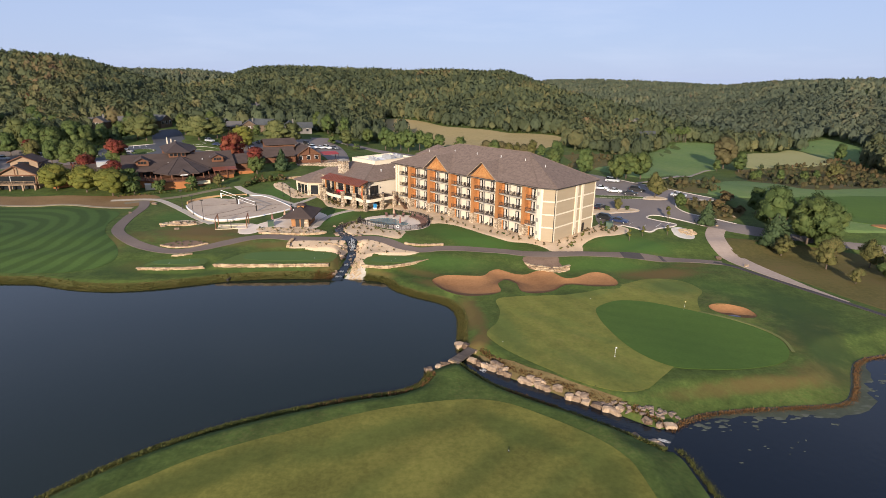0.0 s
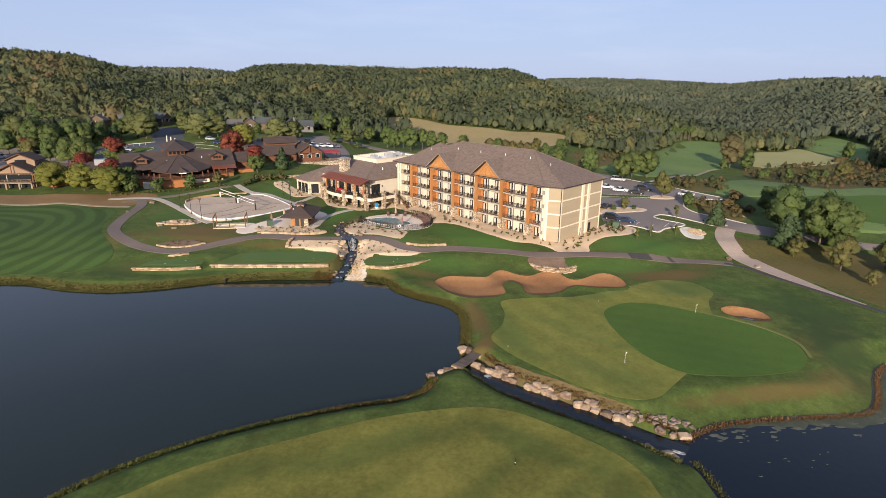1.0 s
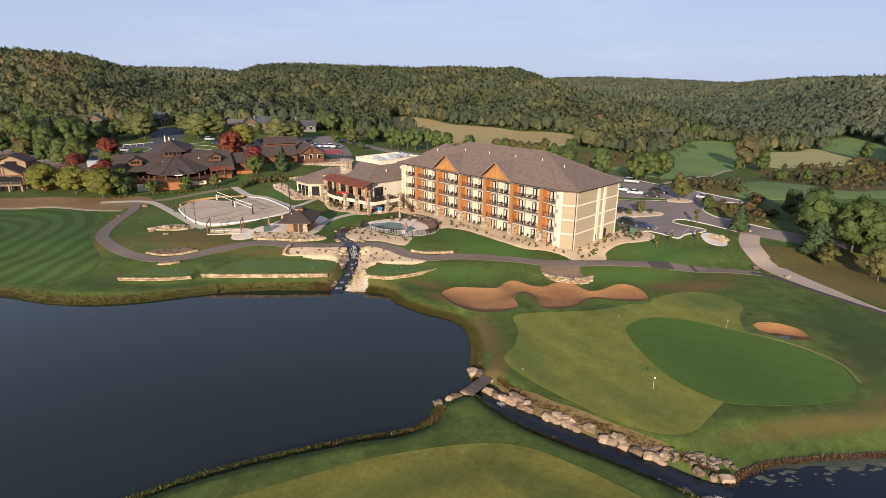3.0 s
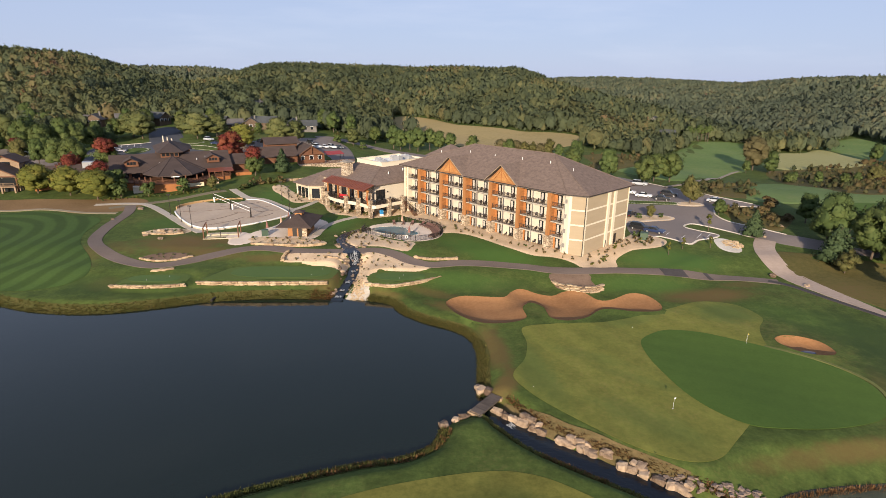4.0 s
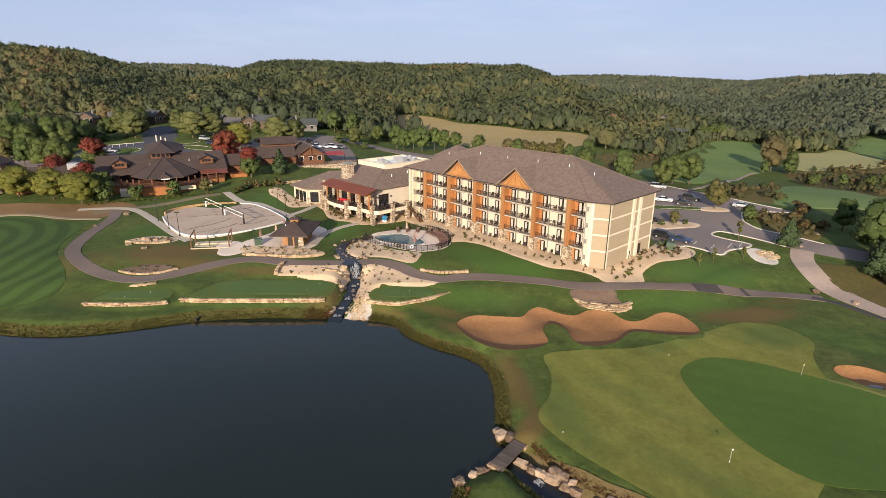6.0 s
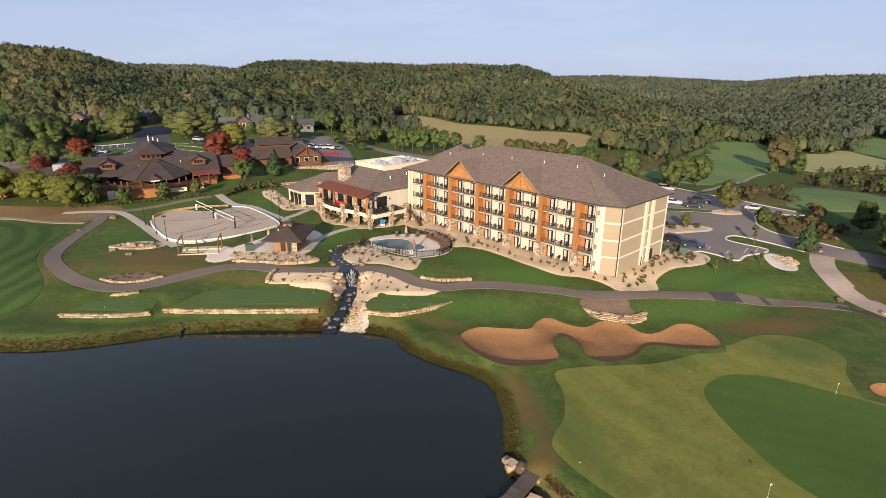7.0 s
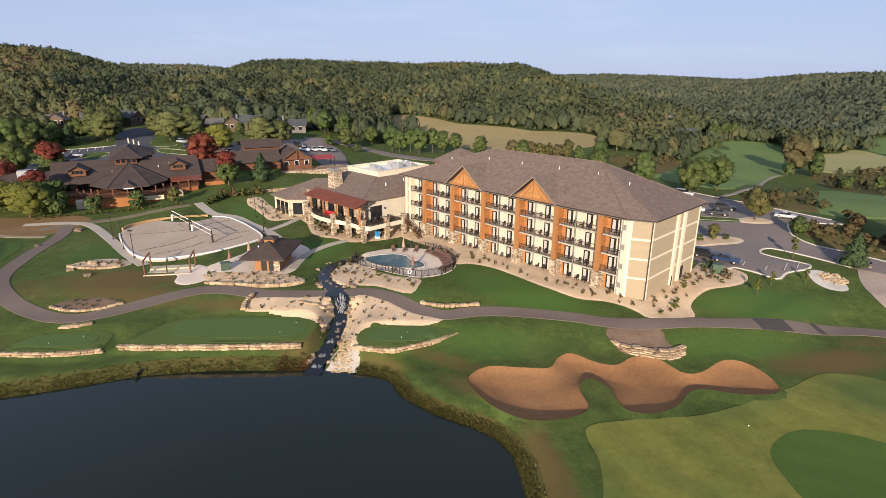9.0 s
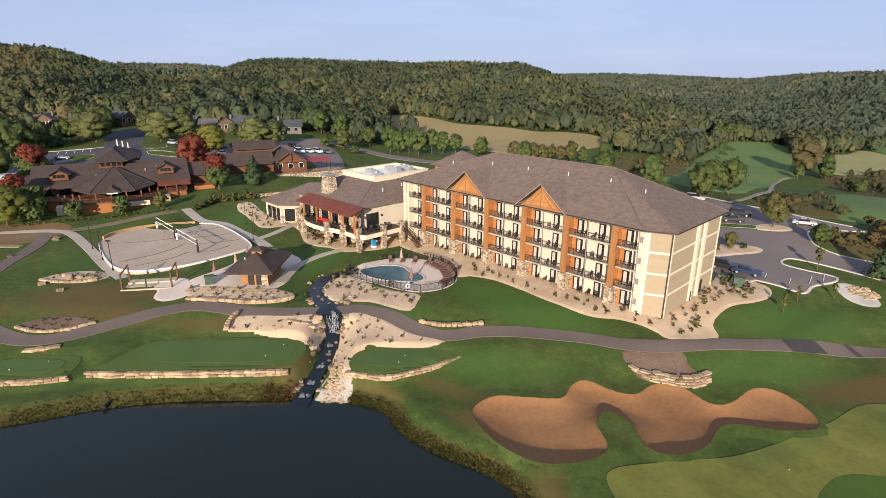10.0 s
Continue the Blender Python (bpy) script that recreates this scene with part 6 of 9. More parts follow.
FEN = spline([(-17.0, 127.6), (-17.4, 124.5), (-14.5, 121.5), (-11.5, 119.6), (-7.7, 117), (-4.6, 116), (-1.3, 117.4), (0.7, 120), (1.3, 123.3), (-0.1, 127.8), (-4.2, 132.1), (-9.6, 133.3)], 1.9)
for a, b in zip(FEN, FEN[1:]):
    L_ = float(np.hypot(*(b - a)))
    z = gz(*a)
    part("post", Shape().box(-0.05, 0.05, -0.05, 0.05, -0.3, 1.35), dark_m, fence, at=Matrix.Translation((a[0], a[1], z)))
    barred("panel", "picket", L_, 1.2, dark_m, fence, Matrix.Translation((a[0], a[1], z + 0.05)) @ Matrix.Rotation(math.atan2(b[1] - a[1], b[0] - a[0]), 4, 'Z'))
wicker_m = plain("brown_wicker", (0.12, 0.065, 0.045), 0.8)
cushion_m = plain("maroon_cushion", (0.14, 0.075, 0.058), 0.9)


def sun_lounger(at):
    t = thing("sun_lounger", at, "brown pool lounger with a maroon cushion", "lounger", "loungers round the pool")
    part("frame", Shape().box(-0.33, 0.33, -1.0, 0.35, 0.26, 0.34), wicker_m, t)
    part("backrest", Shape().slab([(-0.33, 0.35, 0.36), (0.33, 0.35, 0.36), (0.33, 0.95, 0.85), (-0.33, 0.95, 0.85)], 0.09), cushion_m, t)
    part("cushion", Shape().box(-0.3, 0.3, -0.98, 0.33, 0.34, 0.42), cushion_m, t)
    for x in (-0.28, 0.28):
        for y in (-0.9, 0.3):
            part("leg", Shape().box(x - 0.03, x + 0.03, y - 0.03, y + 0.03, 0, 0.26), wicker_m, t)
    return t


def stand(x, y, turn=0, dz=0.06):
    return pose(x, y, gz(x, y) + dz, 0, 0, turn)


lounger = sun_lounger(stand(-3.6, 129.9, -30))
for i in range(13):
    t = i / 12
    x, y = np.interp(t, [0, 0.35, 0.75, 1], [-2.6, -0.7, 0.1, -0.9]), np.interp(t, [0, 0.35, 0.75, 1], [129.0, 126.2, 121.8, 119.3])
    copy_thing(lounger, stand(x, y, np.interp(t, [0, 1], [-40, -115])))
for x, y, r in ((-6, 130.9, -10), (-8.2, 131.4, 0), (-10.4, 131.3, 10)):
    copy_thing(lounger, stand(x, y, r))


def umbrella(at, shade_m, label, closed=True, base=True):
    t = thing("parasol", at, label, "parasol")
    part("pole", Shape().tube((0, 0, 0), (0, 0, 2.6), 0.03, 0.03, 6), metal_m, t)
    part("base", Shape().tube((0, 0, 0), (0, 0, 0.12), 0.28, 0.24, 10), dark_m, t)
    if closed:
        part("canopy", Shape().tube((0, 0, 0.9), (0, 0, 2.6), 0.34, 0.05, 8), shade_m, t)
    else:
        part("canopy", Shape().tube((0, 0, 2.2), (0, 0, 2.75), 1.5, 0.04, 8), shade_m, t)
    return t


umbrella(stand(-6.2, 120.1), plain("dusty_red_canvas", (0.25, 0.12, 0.10), 0.9), "closed dusty red parasol by the pool")
umbrella(stand(-8.4, 131.0), plain("tan_canvas", (0.42, 0.28, 0.2), 0.9), "closed tan parasol behind the pool")
ring = thing("life_ring", stand(-6.6, 116.4, 30, 0.9), "white life ring on the pool fence", "life ring")
rg = Shape()
for i in range(14):
    a, b = 2 * math.pi * i / 14, 2 * math.pi * (i + 1) / 14
    rg.tube((0.32 * math.cos(a), 0, 0.32 * math.sin(a)), (0.32 * math.cos(b), 0, 0.32 * math.sin(b)), 0.08, 0.08, 5)
part("ring", rg, white_m, ring)

# ---- beach volleyball court ----
COURT = spline([(-68.2, 142.4), (-66.2, 138.2), (-61.5, 131.6), (-57.2, 126.8), (-53.4, 124.8), (-49.6, 125.4), (-44, 129), (-38.4, 136.2), (-38.2, 139.6), (-43, 146.6), (-48.6, 153), (-52, 155), (-57, 154.6), (-64, 152), (-68, 147)], 0.8, True)
cz = 0.42
sheet("court_sand", COURT, court_m, "flat raked sand of the volleyball court", 0.0, 1.6, 0.8, cz)
wall_line = COURT[2:-24]
rim = Shape()
t = np.gradient(wall_line, axis=0)
t /= np.linalg.norm(t, axis=1)[:, None]
nr = np.column_stack([t[:, 1], -t[:, 0]]) * 0.25
k = len(wall_line)
ot = wall_line + nr
rim.add([(*p, cz - 0.14) for p in ot] + [(*p, cz + 0.12) for p in ot] + [(*p, cz + 0.12) for p in wall_line] + [(*p, cz - 0.2) for p in wall_line],
        [(j * k + i, j * k + i + 1, (j + 1) * k + i + 1, (j + 1) * k + i) for j in range(3) for i in range(k - 1)])
structure("court_wall", rim, white_m, "low white wall round the sand court")
ot = wall_line + nr * 0.85
structure("court_footing", Shape().add([(*p, cz - 1.3) for p in ot] + [(*p, cz - 0.14) for p in ot], [(i, i + 1, k + i + 1, k + i) for i in range(k - 1)]), concrete_m, "concrete footing under the court wall")
bw = COURT[-24:]
rim2 = Shape()
for a, b in zip(bw, bw[1:]):
    d = (b - a) / np.hypot(*(b - a))
    o = np.array([d[1], -d[0]]) * 0.3
    rim2.prism([tuple(a + o), tuple(b + o), tuple(b), tuple(a)], cz - 0.5, cz + 0.55)
structure("court_back_wall", rim2, mat("tan_timber", (0.36, 0.22, 0.10), (0.48, 0.31, 0.15), 4, 0.5), "tan timber wall behind the sand court")


def net_mesh(L_):
    sh = Shape()
    for i in range(int(L_ / 0.5)):
        sh.box(0.5 * i, 0.5 * i + 0.012, -0.006, 0.006, 0.1, 0.9)
    for j in range(4):
        sh.box(0, L_, -0.006, 0.006, 0.26 + j * 0.16, 0.272 + j * 0.16)
    return sh


N1, N3 = Vector((-61.6, 151.2)), Vector((-46.2, 134.6))
run = (N3 - N1)
nd = run.normalized()
for a, b in ((0.0, 0.475), (0.525, 1.0)):
    p0, p1 = N1 + run * a, N1 + run * b
    L_ = (p1 - p0).length
    net = thing("volleyball_net", Matrix.Translation((p0.x, p0.y, cz)) @ Matrix.Rotation(math.atan2(nd.y, nd.x), 4, 'Z'), "volleyball net with white tapes on padded posts", "net", "volleyball nets")
    for x in (0, L_):
        part("post", Shape().tube((x, 0, -0.4), (x, 0, 2.5), 0.11, 0.11, 8), dark_m, net)
        part("pad", Shape().tube((x, 0, 0.1), (x, 0, 1.5), 0.2, 0.2, 8), dark_m if x else white_m, net)
    part("top_tape", Shape().box(0, L_, -0.02, 0.02, 2.33, 2.47), white_m, net)
    part("bottom_tape", Shape().box(0, L_, -0.02, 0.02, 1.5, 1.6), white_m, net)
    part("mesh", Shape().add([(x, y, z + 1.5) for x, y, z in net_mesh(L_).v], net_mesh(L_).f), dark_m, net)
rope_m = plain("dark_rope", (0.13, 0.10, 0.08), 0.9)
for a, b in (((-58, 146), (-49, 152)), ((-56, 143.5), (-45, 147)), ((-52, 139.5), (-41.5, 143)), ((-51, 139), (-58, 129)), ((-54.5, 144), (-66, 140)), ((-47, 134), (-42, 139)), ((-48, 135), (-54, 127))):
    pts = spline([a, ((a[0] + b[0]) / 2 + 0.8, (a[1] + b[1]) / 2 - 0.5), b], 1.0)
    sh = Shape()
    for p, q in zip(pts, pts[1:]):
        sh.tube((*p, cz + 0.04), (*q, cz + 0.04), 0.045, 0.045, 4)
    tagged(part("boundary_rope", sh, rope_m, None, "dark boundary rope lying on the court sand"), category="rope")


def lamp_post(x, y, high=5.4):
    t = thing("lamp_post", stand(x, y), "slim black lamp post with two small heads", "lamp post", "lamp posts round the court")
    part("pole", Shape().tube((0, 0, -0.3), (0, 0, high), 0.075, 0.05, 6), dark_m, t)
    part("foot", Shape().tube((0, 0, -0.2), (0, 0, 0.35), 0.16, 0.13, 8), dark_m, t)
    for s in (-1, 1):
        part("head", Shape().box(s * 0.25 - 0.16, s * 0.25 + 0.16, -0.12, 0.12, high - 0.25, high - 0.02), dark_m, t)
    return t


for x, y in ((-67.6, 138), (-62.2, 131.8), (-57.4, 126.4), (-39.0, 144.0), (-40.8, 150.4), (-44.2, 155.6)):
    lamp_post(x, y)
# timber steps and posts below the court
steps_m = mat("pale_timber", (0.40, 0.33, 0.22), (0.55, 0.47, 0.33), 4, 0.5)
step_t = thing("timber_platform", stand(-47.6, 119.8, 10), "pale timber viewing platform with red-brown posts", "platform")
for i, (y, z) in enumerate(((-2.2, -0.25), (-1.0, 0.0), (0.4, 0.25))):
    part("tread", Shape().box(-3.6, 3.4, y, y + 1.5, z - 0.5, z), steps_m, step_t)
part("timber_rail", Shape().box(-3.8, 3.6, -2.5, -2.25, -0.6, 0.15), steps_m, step_t)
for x in (-3.7, 3.5):
    for y in (-1.9, 1.6):
        part("post", Shape().box(x - 0.11, x + 0.11, y - 0.11, y + 0.11, -0.5, 2.5), log_m, step_t)
    part("crossbeam", Shape().slab([(x - 0.1, -2.1, 2.5), (x + 0.1, -2.1, 2.5), (x + 0.1, 1.8, 2.9), (x - 0.1, 1.8, 2.9)], 0.15), log_m, step_t)
part("middle_post", Shape().box(-0.2, -0.05, -2.2, -2.05, -0.5, 1.9), dark_m, step_t)

# ---- stones ----
limestone_m = mat("limestone", (0.227, 0.1461, 0.08459), (0.5203, 0.3897, 0.2417), 3.2, 0.9, 0.9, 0.8, 0.07, per=0.55)
boulder_m = mat("pale_boulder", (0.10, 0.064, 0.042), (0.44, 0.325, 0.225), 2.8, 0.9, 0.9, 1.0, 0.12, per=0.6)


def stone_mesh(seed, rough=0.16):
    """A squared block with broken corners."""
    rng = random.Random(seed)
    bm = bmesh.new()
    bmesh.ops.create_cube(bm, size=1.0)
    bmesh.ops.bevel(bm, geom=bm.edges[:], offset=0.16, segments=1, affect='EDGES')
    for v in bm.verts:
        v.co += Vector((rng.uniform(-1, 1), rng.uniform(-1, 1), rng.uniform(-1, 1))) * rough * 0.6
    me = bpy.data.meshes.new("stone")
    bm.to_mesh(me)
    bm.free()
    return me


STONES = [stone_mesh(i) for i in range(9)]
BOULDERS = [stone_mesh(40 + i, 0.26) for i in range(9)]
for me in STONES:
    me.materials.append(limestone_m)
for me in BOULDERS:
    me.materials.append(boulder_m)


def stone_wall(name, pts, courses, label, size=(1.0, 0.6, 0.4), base=None, lead=0.12):
    rng = random.Random(int(abs(pts[0][0]) * 10))
    line = spline(pts, 0.25)
    w = thing(name, pose(line[0][0], line[0][1], gz(*line[0])), label, "stone wall")
    inv = Matrix.Translation((-line[0][0], -line[0][1], -gz(*line[0])))
    seg = np.concatenate([[0], np.cumsum(np.hypot(*np.diff(line, axis=0).T))])
    for c in range(courses):
        s = -0.3 * c
        while s < seg[-1]:
            ln3 = rng.uniform(0.6, 1.25) * size[0]
            m = s + ln3 / 2
            x, y = np.interp(m, seg, line[:, 0]), np.interp(m, seg, line[:, 1])
            x2, y2 = np.interp(m + 0.4, seg, line[:, 0]), np.interp(m + 0.4, seg, line[:, 1])
            x1, y1 = np.interp(m - 0.4, seg, line[:, 0]), np.interp(m - 0.4, seg, line[:, 1])
            ang = math.atan2(y2 - y1, x2 - x1)
            hgt = size[2] * rng.uniform(0.85, 1.2)
            z = (gz(x, y) if base is None else base) + size[2] * (c + 0.42)
            m4 = inv @ Matrix.LocRotScale((x + math.sin(ang) * lead * c, y + lead * c, z), Euler((rng.uniform(-.06, .06), rng.uniform(-.06, .06), ang + rng.uniform(-.12, .12))), (ln3, size[1] * rng.uniform(0.8, 1.2), hgt))
            part("stone", rng.choice(STONES), limestone_m, w, at=m4)
            s += ln3 * 0.97
    return w


stone_wall("tee_wall", [(-43.4, 95.0), (-40, 94.8), (-32, 94.9), (-25, 95.1), (-20.2, 95.3)], 2, "low wall of squared pale limestone before the tee", (0.95, 0.6, 0.31), -2.0)
stone_wall("tee_wall", [(-58.2, 93.4), (-54, 93.3), (-49, 93.5), (-45.6, 94.3)], 2, "low wall of squared pale limestone before the tee", (0.85, 0.55, 0.26), -2.1)
stone_wall("tee_wall", [(-12.9, 94.9), (-10.6, 94.4), (-8, 94.0), (-5.6, 95.0), (-3.2, 96.1), (-0.6, 97.8), (1.2, 98.9)], 2, "curved low wall of pale limestone before the tee", (0.8, 0.55, 0.27), -2.0)
stone_wall("bed_wall", [(-39.5, 113.6), (-35, 112.9), (-30, 112.0), (-26.4, 112.2), (-23.9, 113.8)], 1, "row of pale limestone edging the gravel bed", (1.1, 0.7, 0.5))
stone_wall("bed_wall", [(-4.6, 106.6), (-1.5, 105.6), (1.5, 105.8), (3.9, 106.2)], 1, "row of pale limestone beside the cart path", (0.8, 0.6, 0.5))
stone_wall("bunker_wall", [(22.5, 95.2), (23.4, 94.2), (25.0, 93.8), (26.6, 93.1), (28.2, 93.2), (29.7, 93.8)], 4, "stepped ledges of pinkish limestone above the bunker", (1.0, 0.8, 0.17), lead=0.36)
stone_wall("bed_wall", [(-30.6, 104.8), (-30.8, 106.4), (-30.4, 108.2)], 2, "rusty stones at the end of the gravel bank", (0.7, 0.6, 0.35))
stone_wall("bed_wall", [(-58.9, 105.4), (-56.8, 104.6), (-54.2, 104.2), (-51.4, 104.8), (-49.2, 106.2)], 1, "row of pale limestone edging the mulch bed", (0.8, 0.5, 0.35))
stone_wall("bank_wall", [(-22.6, 106.6), (-20.4, 106.0), (-18.6, 105.8)], 1, "ledge of limestone on the gravel bank", (1.0, 0.5, 0.35))
stone_wall("terrace_wall", [(-57.5, 172.5), (-50, 177.5), (-42, 182.5), (-33, 186)], 2, "long low stone wall beside the lawn", (1.0, 0.6, 0.4))
stone_wall("court_stones", [(-66.4, 121.6), (-63.8, 120.6), (-60.4, 120.4), (-57.2, 121.6)], 1, "loose pale stones round a gravel bed", (0.8, 0.6, 0.4))
rng = random.Random(5)


def boulder(x, y, s, z=None, turn=None, flat=0.7, lab="pale weathered boulder at the water's edge"):
    z = gz(x, y) if z is None else z
    ob = part("boulder", rng.choice(BOULDERS), boulder_m, None, lab)
    ob.matrix_basis = Matrix.LocRotScale((x, y, z + s * flat * 0.3), Euler((rng.uniform(-.15, .15), rng.uniform(-.15, .15), rng.uniform(0, 6.3) if turn is None else turn)), (s * rng.uniform(0.9, 1.35), s * rng.uniform(0.75, 1.05), s * flat))
    return tagged(ob, category="boulder", group="boulders by the water")


def pebbles(name, spots_, material, label):
    """Stones too many and small to tell apart, joined."""
    sh = Shape()
    for x, y, s_ in spots_:
        me = rng.choice(BOULDERS)
        m4 = Matrix.LocRotScale((x, y, gz(x, y) + s_ * 0.18), Euler((rng.uniform(-.2, .2), rng.uniform(-.2, .2), rng.uniform(0, 6.3))), (s_ * rng.uniform(0.9, 1.35), s_ * rng.uniform(0.75, 1.05), s_ * 0.6))
        sh.add([m4 @ v.co for v in me.vertices], [tuple(p.vertices) for p in me.polygons])
    return tagged(part(name, sh, material, None, label), category="stones", kind="stuff")


# boulders along the north bank of the lower stream, end to end, on bare tan earth
sl = np.array([-0.35, -0.4]) + spline([(7.4, 58.6), (9.6, 56.7), (11.8, 54.9), (13.8, 53.1), (16.2, 51.6), (18.2, 50.0), (20.2, 48.6), (22.6, 46.9), (24.6, 45.4)], 0.1)
ribbon("bare_bank", sl[::6] + np.array([0.55, 0.7]), 1.9, mat("tan_earth", (0.085, 0.07, 0.028), (0.19, 0.135, 0.065), 2.5, 0.3, 0.95, 0.7, 0.1, spec=0.1), "bare tan earth with dry grass above the boulders", 0.06)
for off, low, high, lift, keep in ((0.0, 0.55, 1.6, 0.05, 0.93), (0.6, 0.5, 1.3, 0.38, 0.42)):
    i = rng.randint(0, 8)
    while i < len(sl) - 1:
        ln5 = rng.uniform(low, high)
        p, q = sl[i], sl[min(i + 6, len(sl) - 1)] - sl[max(i - 6, 0)]
        q = q / np.hypot(*q)
        if rng.random() < keep * (1 if i < len(sl) * 0.8 or off == 0 else 0.4):
            fade = 1 - 0.35 * i / len(sl)
            ob = part("boulder", rng.choice(BOULDERS), boulder_m, None, "weathered tan boulder on the stream bank")
            ob.matrix_basis = Matrix.LocRotScale((p[0] - q[1] * off + rng.uniform(-.1, .1), p[1] + q[0] * off + rng.uniform(-.1, .1), -3.78 + lift - 0.12 * i / len(sl)), Euler((rng.uniform(-.2, .2), rng.uniform(-.15, .15), math.atan2(q[1], q[0]) + rng.uniform(-.25, .25))), (ln5 * 1.05, rng.uniform(0.6, 1.0), rng.uniform(0.65, 1.15) * fade))
            tagged(ob, category="boulder", group="boulders by the water")
        i += max(4, int(ln5 * 9.2))
for x, y, s in ((0.7, 55.4, 1.2), (2.1, 56.4, 0.8), (3.0, 56.9, 0.9), (3.9, 57.4, 0.7), (5.2, 63.4, 0.9), (5.6, 62.2, 1.3), (6.4, 61.6, 1.0), (27.2, 43.3, 0.9), (28.4, 42.6, 0.7), (29.8, 42.5, 0.95), (28.2, 41.4, 0.6), (25.0, 40.9, 0.8), (26.6, 39.8, 1.0), (27.2, 39.3, 0.9), (23.6, 41.9, 0.5), (22.8, 42.4, 0.5)):
    boulder(x, y, s)
dark_rock_m = mat("dark_rock", (0.10, 0.075, 0.06), (0.22, 0.165, 0.13), 2.5, 0.8, 0.9, 0.7, 0.08, per=0.55)
heap = []
for i in range(70):
    t = rng.random()
    heap.append((np.interp(t, [0, 1], [22.6, 31.5]) + rng.uniform(-.4, .4), np.interp(t, [0, 0.5, 1], [46.6, 44.8, 44.6]) + rng.uniform(-.7, .7), rng.uniform(0.2, 0.5)))
pebbles("dark_rocks", heap, dark_rock_m, "small dark rocks heaped on the bank")
# stones along the upper stream and its falls
for i in range(len(HIGH_STREAM)):
    p = HIGH_STREAM[i]
    q = HIGH_STREAM[min(i + 1, len(HIGH_STREAM) - 1)] - HIGH_STREAM[max(i - 1, 0)]
    q = q / np.hypot(*q)
    if abs(p[1] - 109.8) < 1.7:
        continue
    for sd in (-1, 1):
        if rng.random() < 0.5:
            o = rng.uniform(0.95, 1.6) * sd
            boulder(p[0] - q[1] * o, p[1] + q[0] * o, rng.choice((rng.uniform(0.2, 0.4), rng.uniform(0.35, 0.8))), None, None, 0.6, "pale stone on the bank of the stream")
    if rng.random() < 0.4:
        o = rng.uniform(-0.7, 0.7)
        ob = boulder(p[0] - q[1] * o, p[1] + q[0] * o, rng.uniform(0.25, 0.55), None, None, 0.8, "wet dark stone in the stream")
        ob.location.z = float(np.interp(i / (len(HIGH_STREAM) - 1), *HIGH_LEVELS)) + 0.05
        ob.material_slots[0].link = 'OBJECT'
        ob.material_slots[0].material = dark_rock_m
for x, y in ((-19.3, 108.2), (-18.7, 107.9), (-18.3, 107.2), (-15.4, 107.6), (-15.0, 108.4), (-14.9, 108.4), (-15.6, 106.6), (-18.2, 106.3), (-20.6, 112.0), (-20.9, 112.7), (-21.2, 113.4), (-15.4, 112.2), (-16.4, 112.8)):
    boulder(x, y, rng.uniform(0.5, 0.9), None, None, 0.6, "pale stone beside the low falls")
heap = []
for i in range(110):
    a_, r_ = rng.uniform(0, 6.28), math.sqrt(rng.random())
    heap.append((65.4 + 2.0 * r_ * math.cos(a_), 116.8 + 2.3 * r_ * math.sin(a_), rng.uniform(0.25, 0.5)))
pebbles("drain_stones", heap, limestone_m, "pale stones heaped in the drain at the kerb's end")
heap = []
for i in range(240):
    t, o = rng.random(), rng.uniform(-1, 1)
    heap.append((np.interp(t, [0, 0.4, 1], [-14.4, -14.2, -14.4]) + o * np.interp(t, [0, 1], [1.5, 0.6]), np.interp(t, [0, 1], [90.6, 97.5]), rng.uniform(0.15, 0.36)))
pebbles("apron_cobbles", heap, limestone_m, "rounded grey cobbles of the apron")
for x, y, s in ((84.3, 130.2, 0.9), (75.6, 122.0, 0.7), (-60.1, 116.7, 0.8), (-18.4, 101.4, 0.9), (-18.8, 102.4, 0.8), (-18.1, 100.4, 0.7), (-64.8, 119.6, 0.9), (66.3, 102.4, 0.9), (69.6, 97.0, 0.8), (-79.5, 133, 0.8), (-78, 143.6, 1.0), (-62.4, 123, 1.2), (-60.6, 122.6, 1.0), (-63.4, 123.4, 0.9), (-58.6, 123, 0.9), (-61.5, 121.6, 0.7)):
    boulder(x, y, s, None, None, 0.6, "flat pale boulder on the grass")
heap = []
for k_, n_ in ((0, 14), (1, 18), (2, 16), (3, 40), (5, 16), (6, 10)):
    bed_ = np.array(SHEETS[k_][1], dtype=float)
    for i in range(n_ * 3):
        x, y = rng.uniform(bed_[:, 0].min(), bed_[:, 0].max()), rng.uniform(bed_[:, 1].min(), bed_[:, 1].max())
        if inside(np.array([x]), np.array([y]), bed_)[0]:
            heap.append((x, y, rng.choice((rng.uniform(0.12, 0.25), rng.uniform(0.2, 0.45)))))
pebbles("bed_stones", heap, limestone_m, "small pale stones lying in the gravel beds")

for x, y, a_ in ((-53.2, 99.8, 0.2), (-51.9, 100.1, 0.0), (-50.8, 100.4, 0.3)):
    ob = part("flat_stone", rng.choice(STONES), limestone_m, None, "flat pale slab lying beside the path")
    ob.matrix_basis = Matrix.LocRotScale((x, y, gz(x, y) + 0.1), Euler((0, 0, a_)), (1.5, 0.9, 0.35))
    tagged(ob, category="stone")

